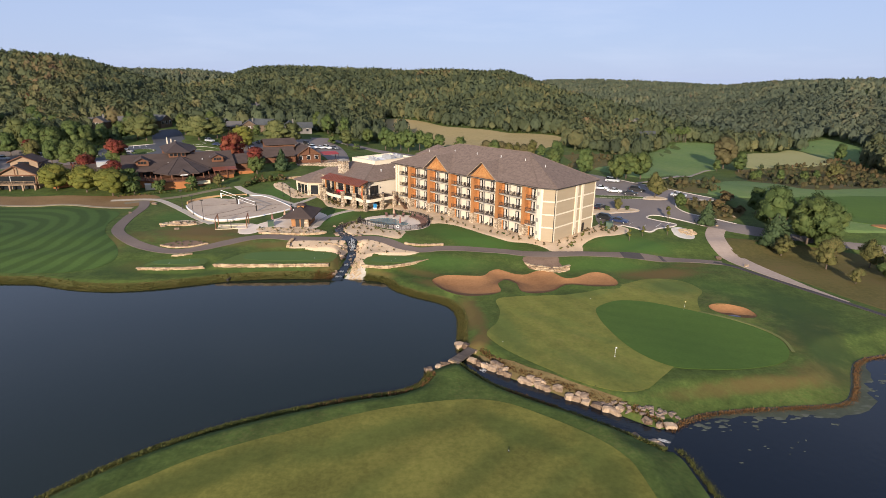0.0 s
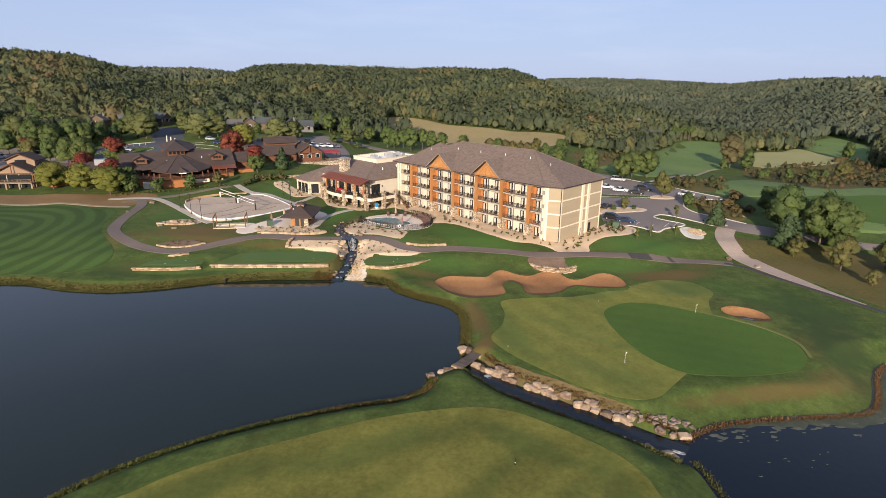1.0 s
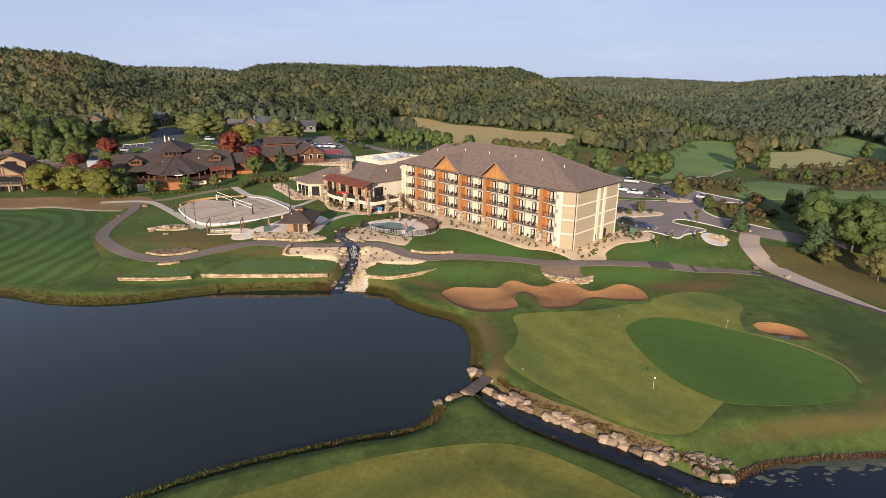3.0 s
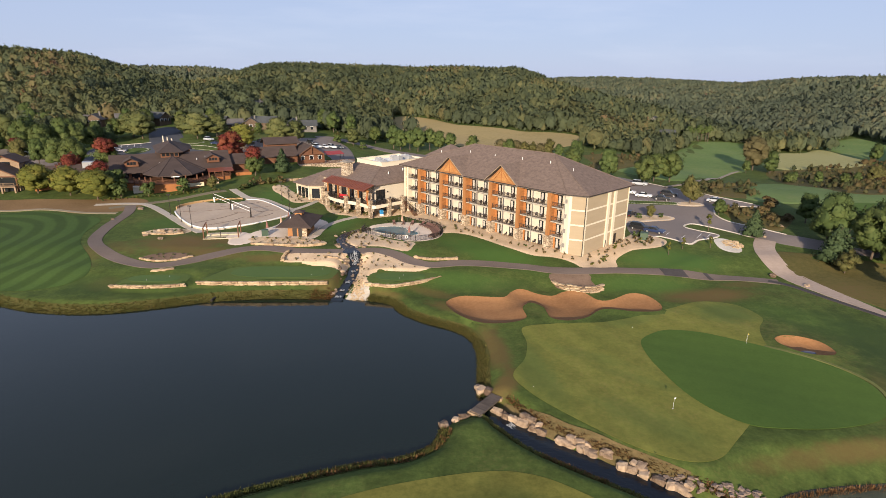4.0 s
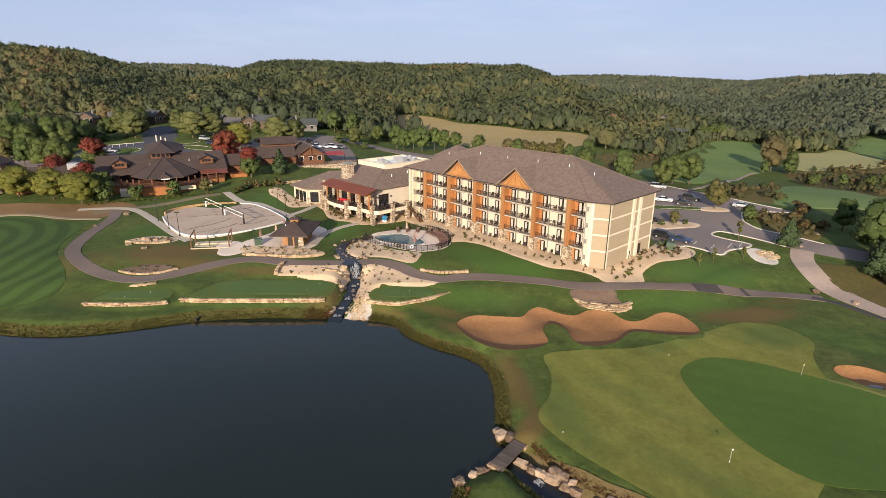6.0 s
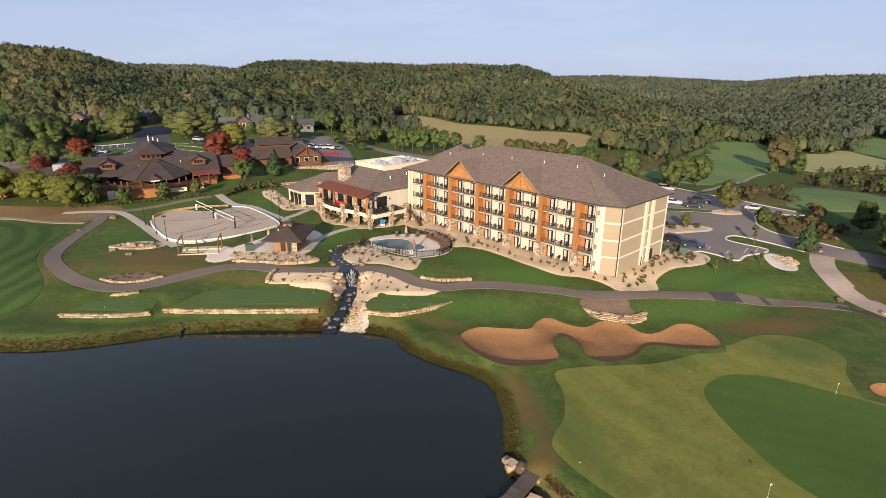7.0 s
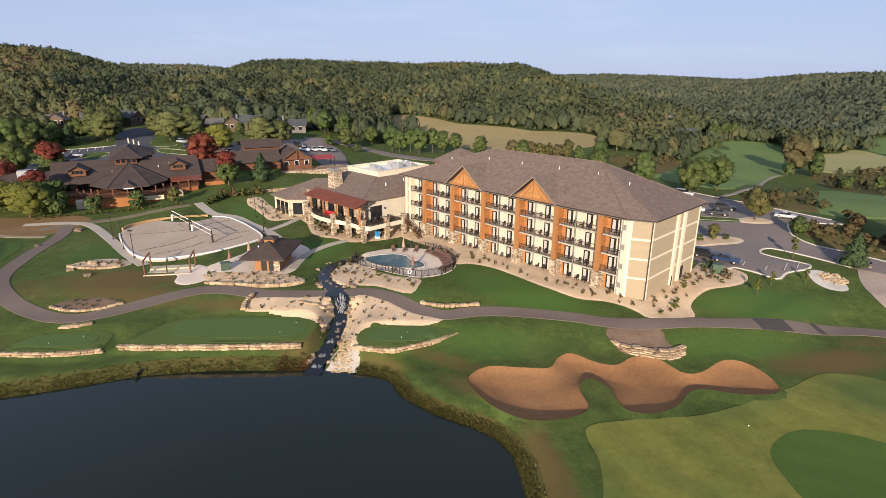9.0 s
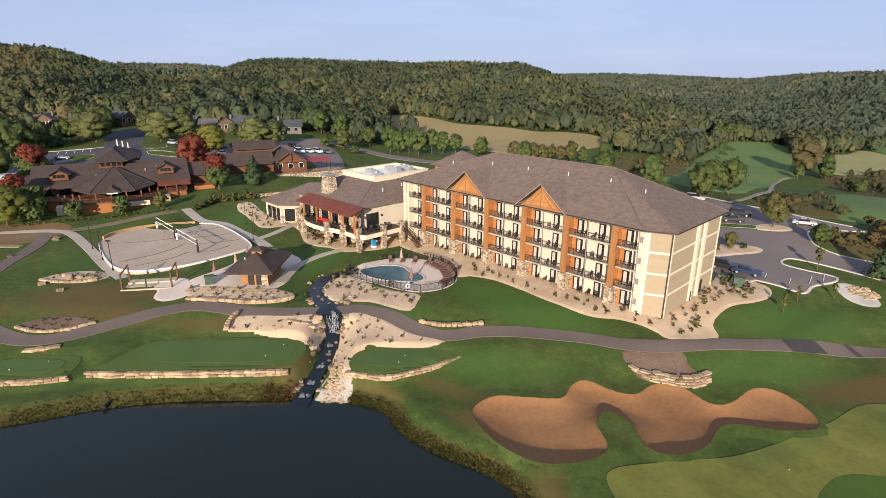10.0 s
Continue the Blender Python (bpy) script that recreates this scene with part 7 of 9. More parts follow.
# ---- footbridge over the outlet ----
bridge = thing("footbridge", pose(5.9, 58.9, -3.05, 0, 0, 52), "weathered dark timber footbridge over the pond's outlet", "bridge")
plank_m = mat("weathered_plank", (0.07, 0.055, 0.045), (0.14, 0.11, 0.09), 4, 0.6, 0.9, 0.4, 0.02, per=0.55)
plank = Shape().box(-0.1, 0.1, -0.75, 0.75, -0.06, 0).mesh("plank")
for i in range(21):
    part("plank", plank, plank_m, bridge, at=Matrix.Translation((-2.2 + i * 0.22, 0, 0)))
for y in (-0.7, 0.62):
    part("beam", Shape().box(-2.5, 2.5, y, y + 0.1, -0.32, -0.06), plank_m, bridge)
for x in (-2.3, 2.3):
    part("abutment", Shape().box(x - 0.3, x + 0.3, -0.9, 0.9, -1.2, -0.1), limestone_m, bridge)

# ---- golf details ----
def flagstick(x, y, c):
    t = thing("flagstick", stand(x, y), "white golf flagstick with a small flag", "flagstick", "flagsticks")
    part("pole", Shape().tube((0, 0, -0.05), (0, 0, 1.5), 0.012, 0.009, 6), white_m, t)
    part("flag", Shape().slab([(0, 0.0, 1.5), (0.2, 0.05, 1.46), (0.2, 0.07, 1.46), (0, 0.02, 1.5)], 0.15), c, t)
    part("cup", Shape().tube((0, 0, 0.0), (0, 0, 0.02), 0.08, 0.08, 8), white_m, t)


flagstick(27.7, 57.2, white_m)
flagstick(45.3, 73.6, plain("yellow_cloth", (0.6, 0.45, 0.1)))
for x, y in ((-23.5, 98.4), (-22.0, 101.4), (-49.5, 97.6), (-52.8, 95.6), (-6.2, 98.6), (-6.9, 97.0), (12, 61.5), (30.5, 79.2)):
    t = thing("tee_marker", stand(x, y, 0, 0.1), "small white marker ball in the mown grass", "marker", "markers in the grass")
    part("ball", Shape().tube((0, 0, 0), (0, 0, 0.05), 0.05, 0.065, 8).tube((0, 0, 0.05), (0, 0, 0.1), 0.065, 0.03, 8), white_m, t)
fm = thing("distance_marker", stand(9.3, 36.4, 0, 0.05), "small dark marker post on the fairway", "marker")
part("post", Shape().tube((0, 0, 0), (0, 0, 0.2), 0.08, 0.07, 8), dark_m, fm)
part("cap", Shape().tube((0, 0, 0.2), (0, 0, 0.24), 0.06, 0.04, 8), white_m, fm)
dd_ = thing("drain_pipe", pose(-39.4, 91.2, -3.6, 0, 0, 80), "dark drain outlet in the pond's bank", "drain")
part("pipe", Shape().tube((-0.3, 0, 0.2), (0.9, 0, 0.25), 0.2, 0.2, 10), dark_m, dd_)
part("collar", Shape().tube((-0.35, 0, 0.2), (-0.25, 0, 0.2), 0.26, 0.26, 10), dark_m, dd_)
tf = thing("transformer_box", stand(46.2, 118.4, -25), "green metal transformer cabinet on gravel", "cabinet")
part("body", Shape().box(-0.8, 0.8, -0.7, 0.7, 0, 1.6), plain("dark_green_paint", (0.05, 0.085, 0.055)), tf)
part("lid", Shape().box(-0.86, 0.86, -0.76, 0.76, 1.6, 1.68), plain("dark_green_paint", (0.05, 0.085, 0.055)), tf)
for a in (-0.78, 0.04):
    part("door", Shape().box(a, a + 0.74, -0.74, -0.7, 0.1, 1.5), plain("dark_green_paint", (0.06, 0.095, 0.06)), tf)
ub = thing("utility_box", stand(-38.2, 119.4, 20), "green utility cabinet beside the terrace", "cabinet")
part("body", Shape().box(-0.7, 0.7, -0.5, 0.5, 0, 1.3), bpy.data.materials["dark_green_paint"], ub)
part("lid", Shape().box(-0.75, 0.75, -0.55, 0.55, 1.3, 1.36), bpy.data.materials["dark_green_paint"], ub)

# ---- trees ----
bark_m = mat("bark", (0.07, 0.05, 0.037), (0.15, 0.115, 0.085), 3, 0.6, 0.95, 0.7, 0.05)
G1, G2, G3 = (0.045, 0.071, 0.022), (0.088, 0.118, 0.037), (0.15, 0.165, 0.052)
leaf_green = leaf_mat("green_leaves", [(0.0, G1), (0.45, G2), (1.0, G3)], 0.5, island=0.5)
leaf_deep = leaf_mat("deep_green_leaves", [(0.0, (0.046, 0.07392, 0.0253)), (0.5, (0.0897, 0.1254, 0.0396)), (1.0, (0.1552, 0.1814, 0.0594))], 0.5, island=0.5)
leaf_olive = leaf_mat("olive_leaves", [(0.0, (0.068, 0.080, 0.018)), (0.5, (0.142, 0.150, 0.032)), (1.0, (0.24, 0.205, 0.046))], 0.5, island=0.5)
leaf_gold = leaf_mat("golden_olive_leaves", [(0.0, (0.060, 0.064, 0.024)), (0.5, (0.122, 0.118, 0.040)), (1.0, (0.19, 0.15, 0.06))], 0.5, island=0.5)
leaf_red = leaf_mat("red_leaves", [(0.0, (0.075, 0.021, 0.018)), (0.5, (0.185, 0.040, 0.031)), (1.0, (0.24, 0.096, 0.042))], 0.5, island=0.5)
leaf_pale = leaf_mat("pale_green_leaves", [(0.0, (0.060, 0.075, 0.027)), (0.5, (0.114, 0.128, 0.045)), (1.0, (0.182, 0.182, 0.07))], 0.5, island=0.5)
leaf_pine = leaf_mat("pine_needles", [(0.0, (0.034, 0.056, 0.026)), (0.6, (0.062, 0.092, 0.04)), (1.0, (0.095, 0.125, 0.052))], 0.6, trans=0.1, island=0.5)
leaf_rust = leaf_mat("rust_brush", [(0.0, (0.062, 0.05, 0.022)), (0.5, (0.13, 0.094, 0.042)), (1.0, (0.20, 0.135, 0.06))], 0.4, trans=0.1, island=0.5)


SUNWARD_LEAN = np.array([-0.15, -0.8, 0.55])  # shading normals lean to the sun's side, so crowns look brighter and less shaded


def leaf_cards(centres, normals, size, rng, loose=0.55):
    """Small bent leaf clumps, one quad each, at many places."""
    k = len(centres)
    nrm = normals + rng.normal(0, loose, (k, 3))
    nrm /= np.linalg.norm(nrm, axis=1)[:, None]
    a = np.cross(nrm, rng.normal(0, 1, (k, 3)))
    a /= np.linalg.norm(a, axis=1)[:, None] + 1e-9
    b = np.cross(nrm, a)
    s = (size * rng.uniform(0.6, 1.3, k))[:, None]
    v = np.stack([centres - a * s, centres - b * s * 0.6 + nrm * s * 0.15, centres + a * s, centres + b * s * 0.6 + nrm * s * 0.1], 1).reshape(-1, 3)
    return v, np.arange(4 * k).reshape(-1, 4)


def ico(sub):
    bm = bmesh.new()
    bmesh.ops.create_icosphere(bm, subdivisions=sub, radius=1.0)
    v = np.array([tuple(q.co) for q in bm.verts])
    f = np.array([[q.index for q in p.verts] for p in bm.faces])
    bm.free()
    return v, f


ICO1, ICO2 = ico(1), ico(2)


def crown(seed, w, h, lobes, cards, size, cone=False, lift=0.0):
    """A crown of overlapping lobes: dark kernels inside, leaf clumps on them and between."""
    rng = np.random.default_rng(seed)
    vs, fs, n = [], [], 0
    cs, ns = [], []
    for i in range(lobes):
        if cone:
            t = i / max(1, lobes - 1)
            ang = i * 2.4
            rad = w / 2 * (1 - t) * 0.55
            c = np.array([math.cos(ang) * rad, math.sin(ang) * rad, h * (0.06 + 0.86 * t)])
            r = np.array([1, 1, 0.8]) * (w / 2 * (1 - t) * 0.62 + 0.12 * w / 2)
        else:
            t = rng.uniform(0, 1)
            ang = i * 2.4 + rng.uniform(-.4, .4)
            prof = math.sin(math.pi * (0.14 + 0.80 * t)) ** 0.7
            rad = w / 2 * 0.70 * prof * rng.uniform(0.3, 1.05)
            c = np.array([math.cos(ang) * rad, math.sin(ang) * rad, h * (0.18 + 0.66 * t)])
            r = np.array([w * rng.uniform(0.11, 0.22), w * rng.uniform(0.11, 0.22), h * rng.uniform(0.10, 0.18)])
        k = ICO1[0] * r * 0.8 * (1 + rng.uniform(-.18, .18, (len(ICO1[0]), 1))) + c
        vs.append(k)
        fs.append(np.column_stack([ICO1[1], ICO1[1][:, 2]])[:, :3] + n)
        n += len(k)
        m = cards // lobes
        d = rng.normal(0, 1, (m, 3))
        d /= np.linalg.norm(d, axis=1)[:, None]
        d[:, 2] = np.where(d[:, 2] < -0.5, -d[:, 2], d[:, 2])
        cs.append(c + d * r * rng.uniform(0.72, 1.2, (m, 1)))
        ns.append(d)
    v, f = leaf_cards(np.concatenate(cs), np.concatenate(ns), size, rng)
    tri = np.concatenate([f[:, [0, 1, 2]], f[:, [0, 2, 3]]]) + n
    vs.append(v)
    fs.append(tri)
    co = np.concatenate(vs)
    whole = (co - np.array([0, 0, h * 0.42])) / np.array([w / 2, w / 2, h / 2])
    lobe = np.concatenate([(q - q.mean(0)) / (np.abs(q - q.mean(0)).max() + 1e-6) for q in vs[:-1]] + [np.repeat(np.concatenate(ns), 4, axis=0)])
    soft = whole / (np.linalg.norm(whole, axis=1)[:, None] + 1e-6) * 0.45 + lobe * 0.75 + rng.normal(0, 0.25, co.shape) + SUNWARD_LEAN * 0.25
    soft /= np.linalg.norm(soft, axis=1)[:, None] + 1e-6
    co[:, 2] += lift
    return arrays_mesh("crown", co, np.concatenate(fs), soft)


def trunk_shape(seed, high, r, limbs, spread, fork=0.45):
    rng = random.Random(seed)
    sh = Shape()
    pts = [Vector((0, 0, -0.4))]
    for i in range(1, 5):
        pts.append(Vector((rng.uniform(-.12, .12) * i * 0.3, rng.uniform(-.12, .12) * i * 0.3, high * i / 4)))
    for i in range(4):
        sh.tube(pts[i], pts[i + 1], r * (1 - 0.2 * i), r * (0.8 - 0.2 * i), 7)
    for i in range(limbs):
        z = high * (fork + (0.95 - fork) * i / limbs)
        ang = i * 2.4 + rng.uniform(-.4, .4)
        s = spread * rng.uniform(0.6, 1.0)
        p = Vector((0, 0, z))
        q = Vector((math.cos(ang) * s * 0.5, math.sin(ang) * s * 0.5, z + high * 0.18))
        e = Vector((math.cos(ang) * s, math.sin(ang) * s, z + high * 0.3))
        sh.tube(p, q, r * 0.42, r * 0.28, 5).tube(q, e, r * 0.28, r * 0.1, 5)
    return sh.mesh("trunk")


KINDS = {}


def kind(key, leaf, label, w, h, bare, lobes=16, cards=1500, size=0.34, cone=False, cat="tree", two=None, n=2):
    """Two variants of one kind of tree, to be copied at any height."""
    out = []
    for j in range(n):
        sd = sum(map(ord, key)) + 7 * j
        t = thing(key, pose(0, 0, -400), label, cat)
        part("trunk", trunk_shape(sd, (bare + h * 0.55) if not cone else bare + h * 0.9, 0.03 * (h + bare) * 0.6 + 0.05, 7 if not cone else 3, w * 0.36), bark_m, t)
        if two:
            part("crown", crown(sd, w, h * 0.72, lobes, cards, size, cone, bare), leaf, t)
            part("crown_top", crown(sd + 3, w * 0.82, h * 0.52, lobes, cards, size, cone, bare + h * 0.47), two, t, "reddened top of the crown")
        else:
            part("crown", crown(sd, w, h, lobes, cards, size, cone, bare), leaf, t)
        out.append(t)
    KINDS[key] = [out, 0]


kind("maple_tree", leaf_green, "broad green maple with a rounded crown", 9.5, 10.4, 0.6, 54, 3800, 0.23)
kind("oak_tree", leaf_deep, "tall dark green tree with an uneven crown", 9.5, 12, 0.9, 54, 3800, 0.24)
kind("olive_maple_tree", leaf_olive, "young yellow-green maple with a dense crown", 8.4, 7.8, 0.5, 56, 3800, 0.19)
kind("golden_tree", leaf_gold, "tree turning olive gold in autumn", 8, 9, 0.5, 36, 1900, 0.23)
kind("red_maple_tree", leaf_green, "maple with a red autumn top above green leaves", 7.4, 8.8, 0.5, 34, 1700, 0.23, two=leaf_red)
kind("scarlet_maple_tree", leaf_red, "maple in full red autumn leaf", 7, 7.2, 0.5, 38, 2300, 0.23)
kind("spruce_tree", leaf_pine, "dense dark green conical spruce", 5, 7, 0.2, 18, 2100, 0.24, True)
kind("pale_tree", leaf_pale, "broad pale green tree with a soft crown", 10.4, 10.2, 0.7, 56, 3600, 0.24)
leaf_brown = leaf_mat("brown_olive_leaves", [(0.0, (0.0558, 0.05488, 0.0252)), (0.5, (0.1035, 0.09016, 0.0414)), (1.0, (0.1485, 0.1225, 0.0594))], 0.5, island=0.5)
kind("brown_tree", leaf_brown, "tall thinning tree turned brown-olive", 9.5, 10, 0.7, 46, 2600, 0.22)
kind("shade_tree", leaf_deep, "tall shade tree with a bare lower trunk", 8.6, 8.6, 2.6, 50, 3000, 0.23)
kind("pine_tree", leaf_deep, "pine with a bare pale trunk and a high thin crown", 4.6, 5, 4.4, 16, 700, 0.24)
kind("sapling", leaf_olive, "thin young tree with sparse gold leaves", 1.8, 2.4, 1.1, 7, 120, 0.16, n=1)
kind("rust_bush", leaf_rust, "large rust-brown bush on the slope", 5, 3.2, 0.1, 12, 1100, 0.26, cat="bush")
kind("green_bush", leaf_deep, "rounded dark green bush", 3.4, 3.0, 0.1, 9, 800, 0.22, cat="bush")
KIND_H = {"shade_tree": 11.2, "pine_tree": 9.4, "brown_tree": 10.7, "maple_tree": 11, "oak_tree": 13, "olive_maple_tree": 8.2, "golden_tree": 9.6, "red_maple_tree": 9.6, "scarlet_maple_tree": 7.7, "spruce_tree": 7.2, "pale_tree": 10.9, "sapling": 3.4, "rust_bush": 3.2, "green_bush": 3.0}
trng = random.Random(11)


def plant(key, x, y, high, wide=1.0):
    out, used = KINDS[key]
    src = out[used % len(out)]
    s = high / KIND_H[key]
    m = pose(x, y, gz(x, y), 0, 0, trng.uniform(0, 360))
    if used < len(out):
        t = src
        t.matrix_basis = m
    else:
        t = copy_thing(src, m)
    t.scale = (s * wide, s * wide, s)
    KINDS[key][1] += 1
    return t


TREES = [
    # the group beside the service road
    ("oak_tree", 86, 116.5, 12.5), ("maple_tree", 91, 109.5, 12.5), ("oak_tree", 94.5, 113, 11.5), ("oak_tree", 90, 120, 11), ("spruce_tree", 81.6, 107.6, 8.6), ("spruce_tree", 84.4, 109.6, 7), ("maple_tree", 93.5, 106.5, 8.5), ("maple_tree", 97, 111, 10),
    ("golden_tree", 81.2, 103.4, 5.6), ("golden_tree", 85.6, 94.8, 7.6), ("golden_tree", 96.5, 96.5, 7), ("green_bush", 94.5, 88.5, 5), ("golden_tree", 85.4, 86, 3.6), ("oak_tree", 101, 117, 8), ("green_bush", 99, 92, 4),
    ("spruce_tree", 73, 122.4, 6.6), ("oak_tree", 92, 133, 8), ("maple_tree", 73.0, 138.8, 4.6), ("golden_tree", 70.2, 149.6, 8.6), ("maple_tree", 68, 178.5, 10), ("maple_tree", 74, 186, 10), ("maple_tree", 79, 185, 10.5), ("oak_tree", 60, 192, 11),
    ("oak_tree", 58, 230, 10), ("maple_tree", 54, 218, 9),
    ("rust_bush", 85, 140, 2.4), ("rust_bush", 88.5, 143, 2.8), ("rust_bush", 91.5, 147, 2.4), ("rust_bush", 84, 134.5, 1.8), ("rust_bush", 88, 134, 2.2), ("rust_bush", 93, 152, 2.0),
    ("brown_tree", 150.5, 260, 17, 0.95), ("oak_tree", 157, 256, 10), ("oak_tree", 143, 252, 6), ("oak_tree", 153, 250, 8), ("oak_tree", 152, 216, 5.5), ("maple_tree", 158, 210, 5), ("golden_tree", 178, 222, 7.5), ("golden_tree", 184, 226, 8), ("oak_tree", 166, 214, 5), ("oak_tree", 146, 222, 5), ("maple_tree", 140, 216, 4.5), ("rust_bush", 170, 206, 3.4),
    ("oak_tree", 236, 294, 10.5), ("oak_tree", 232, 258, 9.5), ("oak_tree", 240, 262, 11), ("oak_tree", 244, 254, 9), ("spruce_tree", 250, 264, 9),
    # saplings on the lawn by the lot
    ("sapling", 48.3, 109.8, 2.8), ("sapling", 53.1, 114.0, 2.6), ("sapling", 59.7, 115.2, 2.6), ("sapling", 64.6, 126.6, 4.0), ("golden_tree", 54.6, 137.2, 3.8), ("green_bush", 57.6, 137.6, 1.4), ("green_bush", 51.4, 136.6, 1.6),
    # round the clubhouse
    ("olive_maple_tree", -115.5, 159.5, 8.6, 1.22), ("olive_maple_tree", -105, 157.5, 8.6, 1.22), ("olive_maple_tree", -95.4, 154.2, 8.8, 1.2), ("scarlet_maple_tree", -113.5, 172.5, 9.4), ("red_maple_tree", -99.5, 163.5, 9.4, 1.1), ("green_bush", -89.5, 155.5, 6), ("green_bush", -93.5, 160.5, 7),
    ("green_bush", -83.2, 158.2, 4.4), ("green_bush", -74.6, 161.6, 4.6), ("golden_tree", -67.4, 165.4, 4.6), ("red_maple_tree", -60.4, 184.2, 10.4), ("spruce_tree", -53.4, 192, 8.4), ("scarlet_maple_tree", -76, 207, 11.2, 1.05), ("olive_maple_tree", -78.6, 228.5, 10, 1.25),
    ("red_maple_tree", -110.5, 187, 12, 1.05), ("maple_tree", -123, 189.5, 11.5), ("maple_tree", -131, 193, 10.5), ("oak_tree", -141, 198, 9.5), ("golden_tree", -151, 203, 8.5), ("red_maple_tree", -155, 207, 8), ("oak_tree", -166, 212, 10), ("pale_tree", -130.5, 250, 12.4, 1.3), ("pale_tree", -137, 255, 11.5, 1.3), ("pale_tree", -107.5, 253, 12, 1.3), ("pale_tree", -101, 259, 11, 1.3), ("pale_tree", -68, 240.5, 11.4, 1.15), ("pale_tree", -62, 246, 10, 1.2),
    ("maple_tree", -84, 266, 6), ("pale_tree", -120, 268, 9, 1.2), ("maple_tree", -146, 284, 9), ("maple_tree", -131, 291, 8), ("oak_tree", -150, 238, 9), ("oak_tree", -143, 237, 8), ("spruce_tree", -139, 240, 8), ("spruce_tree", -146, 244, 9), ("oak_tree", -152, 252, 8), ("maple_tree", -144, 254, 9), ("oak_tree", -158, 244, 10), ("golden_tree", -164, 254, 9), ("maple_tree", -176, 258, 11),
    ("oak_tree", -172, 238, 11), ("oak_tree", -186, 262, 12), ("oak_tree", -200, 236, 12), ("maple_tree", -208, 262, 13), ("oak_tree", -160, 226, 10), ("golden_tree", -182, 226, 11), ("oak_tree", -194, 270, 13), ("oak_tree", -192, 222, 11), ("oak_tree", -204, 248, 13), ("oak_tree", -148, 272, 11), ("maple_tree", -143, 280, 10), ("maple_tree", -114, 288, 10), ("maple_tree", -110, 268, 7),
    ("maple_tree", -149, 213, 12), ("oak_tree", -146, 219.5, 13.5), ("maple_tree", -142.5, 222, 10.5), ("maple_tree", -140, 227.5, 8), ("maple_tree", -160, 219, 12.5), ("pale_tree", -171, 226, 13.5), ("maple_tree", -154.5, 210.5, 9.5),
    ("pale_tree", -39, 262, 8.4, 1.1), ("green_bush", -45.5, 258, 4.4), ("green_bush", -34, 256, 3.4), ("golden_tree", -46.5, 263, 5), ("maple_tree", -31, 284, 9), ("oak_tree", -52, 284, 11), ("maple_tree", -58, 290, 11), ("oak_tree", -44, 290, 11),
]
TREES.append(("maple_tree", 17, 263, 8.5))
for i in range(7):
    TREES.append((trng.choice(("shade_tree", "oak_tree", "shade_tree")), -22 + i * 4.6 + trng.uniform(-1.5, 1.5), 268 + trng.uniform(-4, 6), trng.uniform(9.5, 12.5)))
for i in range(8):
    TREES.append((trng.choice(("golden_tree", "brown_tree", "maple_tree", "oak_tree")), 29 + i * 3.6, 250 + trng.uniform(-5, 5), trng.uniform(6.5, 9)))
for i in range(8):
    TREES.append(("pine_tree", 163 + i * 2.4 + trng.uniform(-0.8, 0.8), 361 + i * 0.7 + trng.uniform(-2, 2), trng.uniform(9, 11.5)))
for key, x, y, h, *wide in TREES:
    plant(key, x, y, h, *wide)

# small shrubs in the gravel beds, each a clump of its own
shrub_kinds = []
for j, (lm, lab) in enumerate(((leaf_gold, "small dry olive shrub in pale gravel"), (leaf_rust, "small brown ornamental grass clump in gravel"), (leaf_deep, "small dark green shrub in gravel"), (leaf_olive, "small yellow-green shrub in gravel"))):
    me = crown(300 + j, 1.0, 0.8, 5, 130, 0.1, False, -0.08)
    me.materials.append(lm)
    shrub_kinds.append((me, lab))


def shrub(x, y, s, j=None):
    me, lab = shrub_kinds[trng.choices((0, 1, 2, 3), (4, 5, 0.8, 1.2))[0] if j is None else j]
    ob = new("shrub", me)
    s = s * 0.82 if s < 1.75 else s
    ob.matrix_basis = Matrix.LocRotScale((x, y, gz(x, y) + 0.12), Euler((0, 0, trng.uniform(0, 6.3))), (s * trng.uniform(0.8, 1.2), s * trng.uniform(0.8, 1.2), s * trng.uniform(0.8, 1.1)))
    return tagged(ob, lab, "shrub", "shrubs in the gravel beds")


def scatter(poly, count, low, high, gap, j=None):
    poly = np.array(poly, dtype=float)
    done = []
    for _ in range(count * 30):
        x, y = trng.uniform(poly[:, 0].min(), poly[:, 0].max()), trng.uniform(poly[:, 1].min(), poly[:, 1].max())
        if inside(np.array([x]), np.array([y]), poly)[0] and all((x - a) ** 2 + (y - b) ** 2 > gap * gap for a, b in done):
            shrub(x, y, trng.uniform(low, high), j)
            done.append((x, y))
            if len(done) >= count:
                break


scatter(SHEETS[0][1], 9, 0.5, 0.9, 1.7)
scatter(SHEETS[1][1], 17, 0.5, 0.85, 1.5)
scatter(SHEETS[2][1], 20, 0.7, 1.3, 1.5)
scatter(SHEETS[3][1], 20, 0.6, 1.1, 1.5)
scatter(SHEETS[5][1], 26, 0.8, 1.5, 1.5)
scatter(SHEETS[6][1], 20, 0.7, 1.1, 1.6)
scatter(SHEETS[8][1], 9, 0.5, 0.8, 1.0, 2)
scatter(SHEETS[9][1], 8, 0.6, 1.1, 1.2)
scatter([(30.5, 103), (34, 103.4), (37, 109), (44.5, 115), (42.5, 118.5), (31, 107.4), (28.4, 105)], 20, 0.7, 1.6, 1.5)
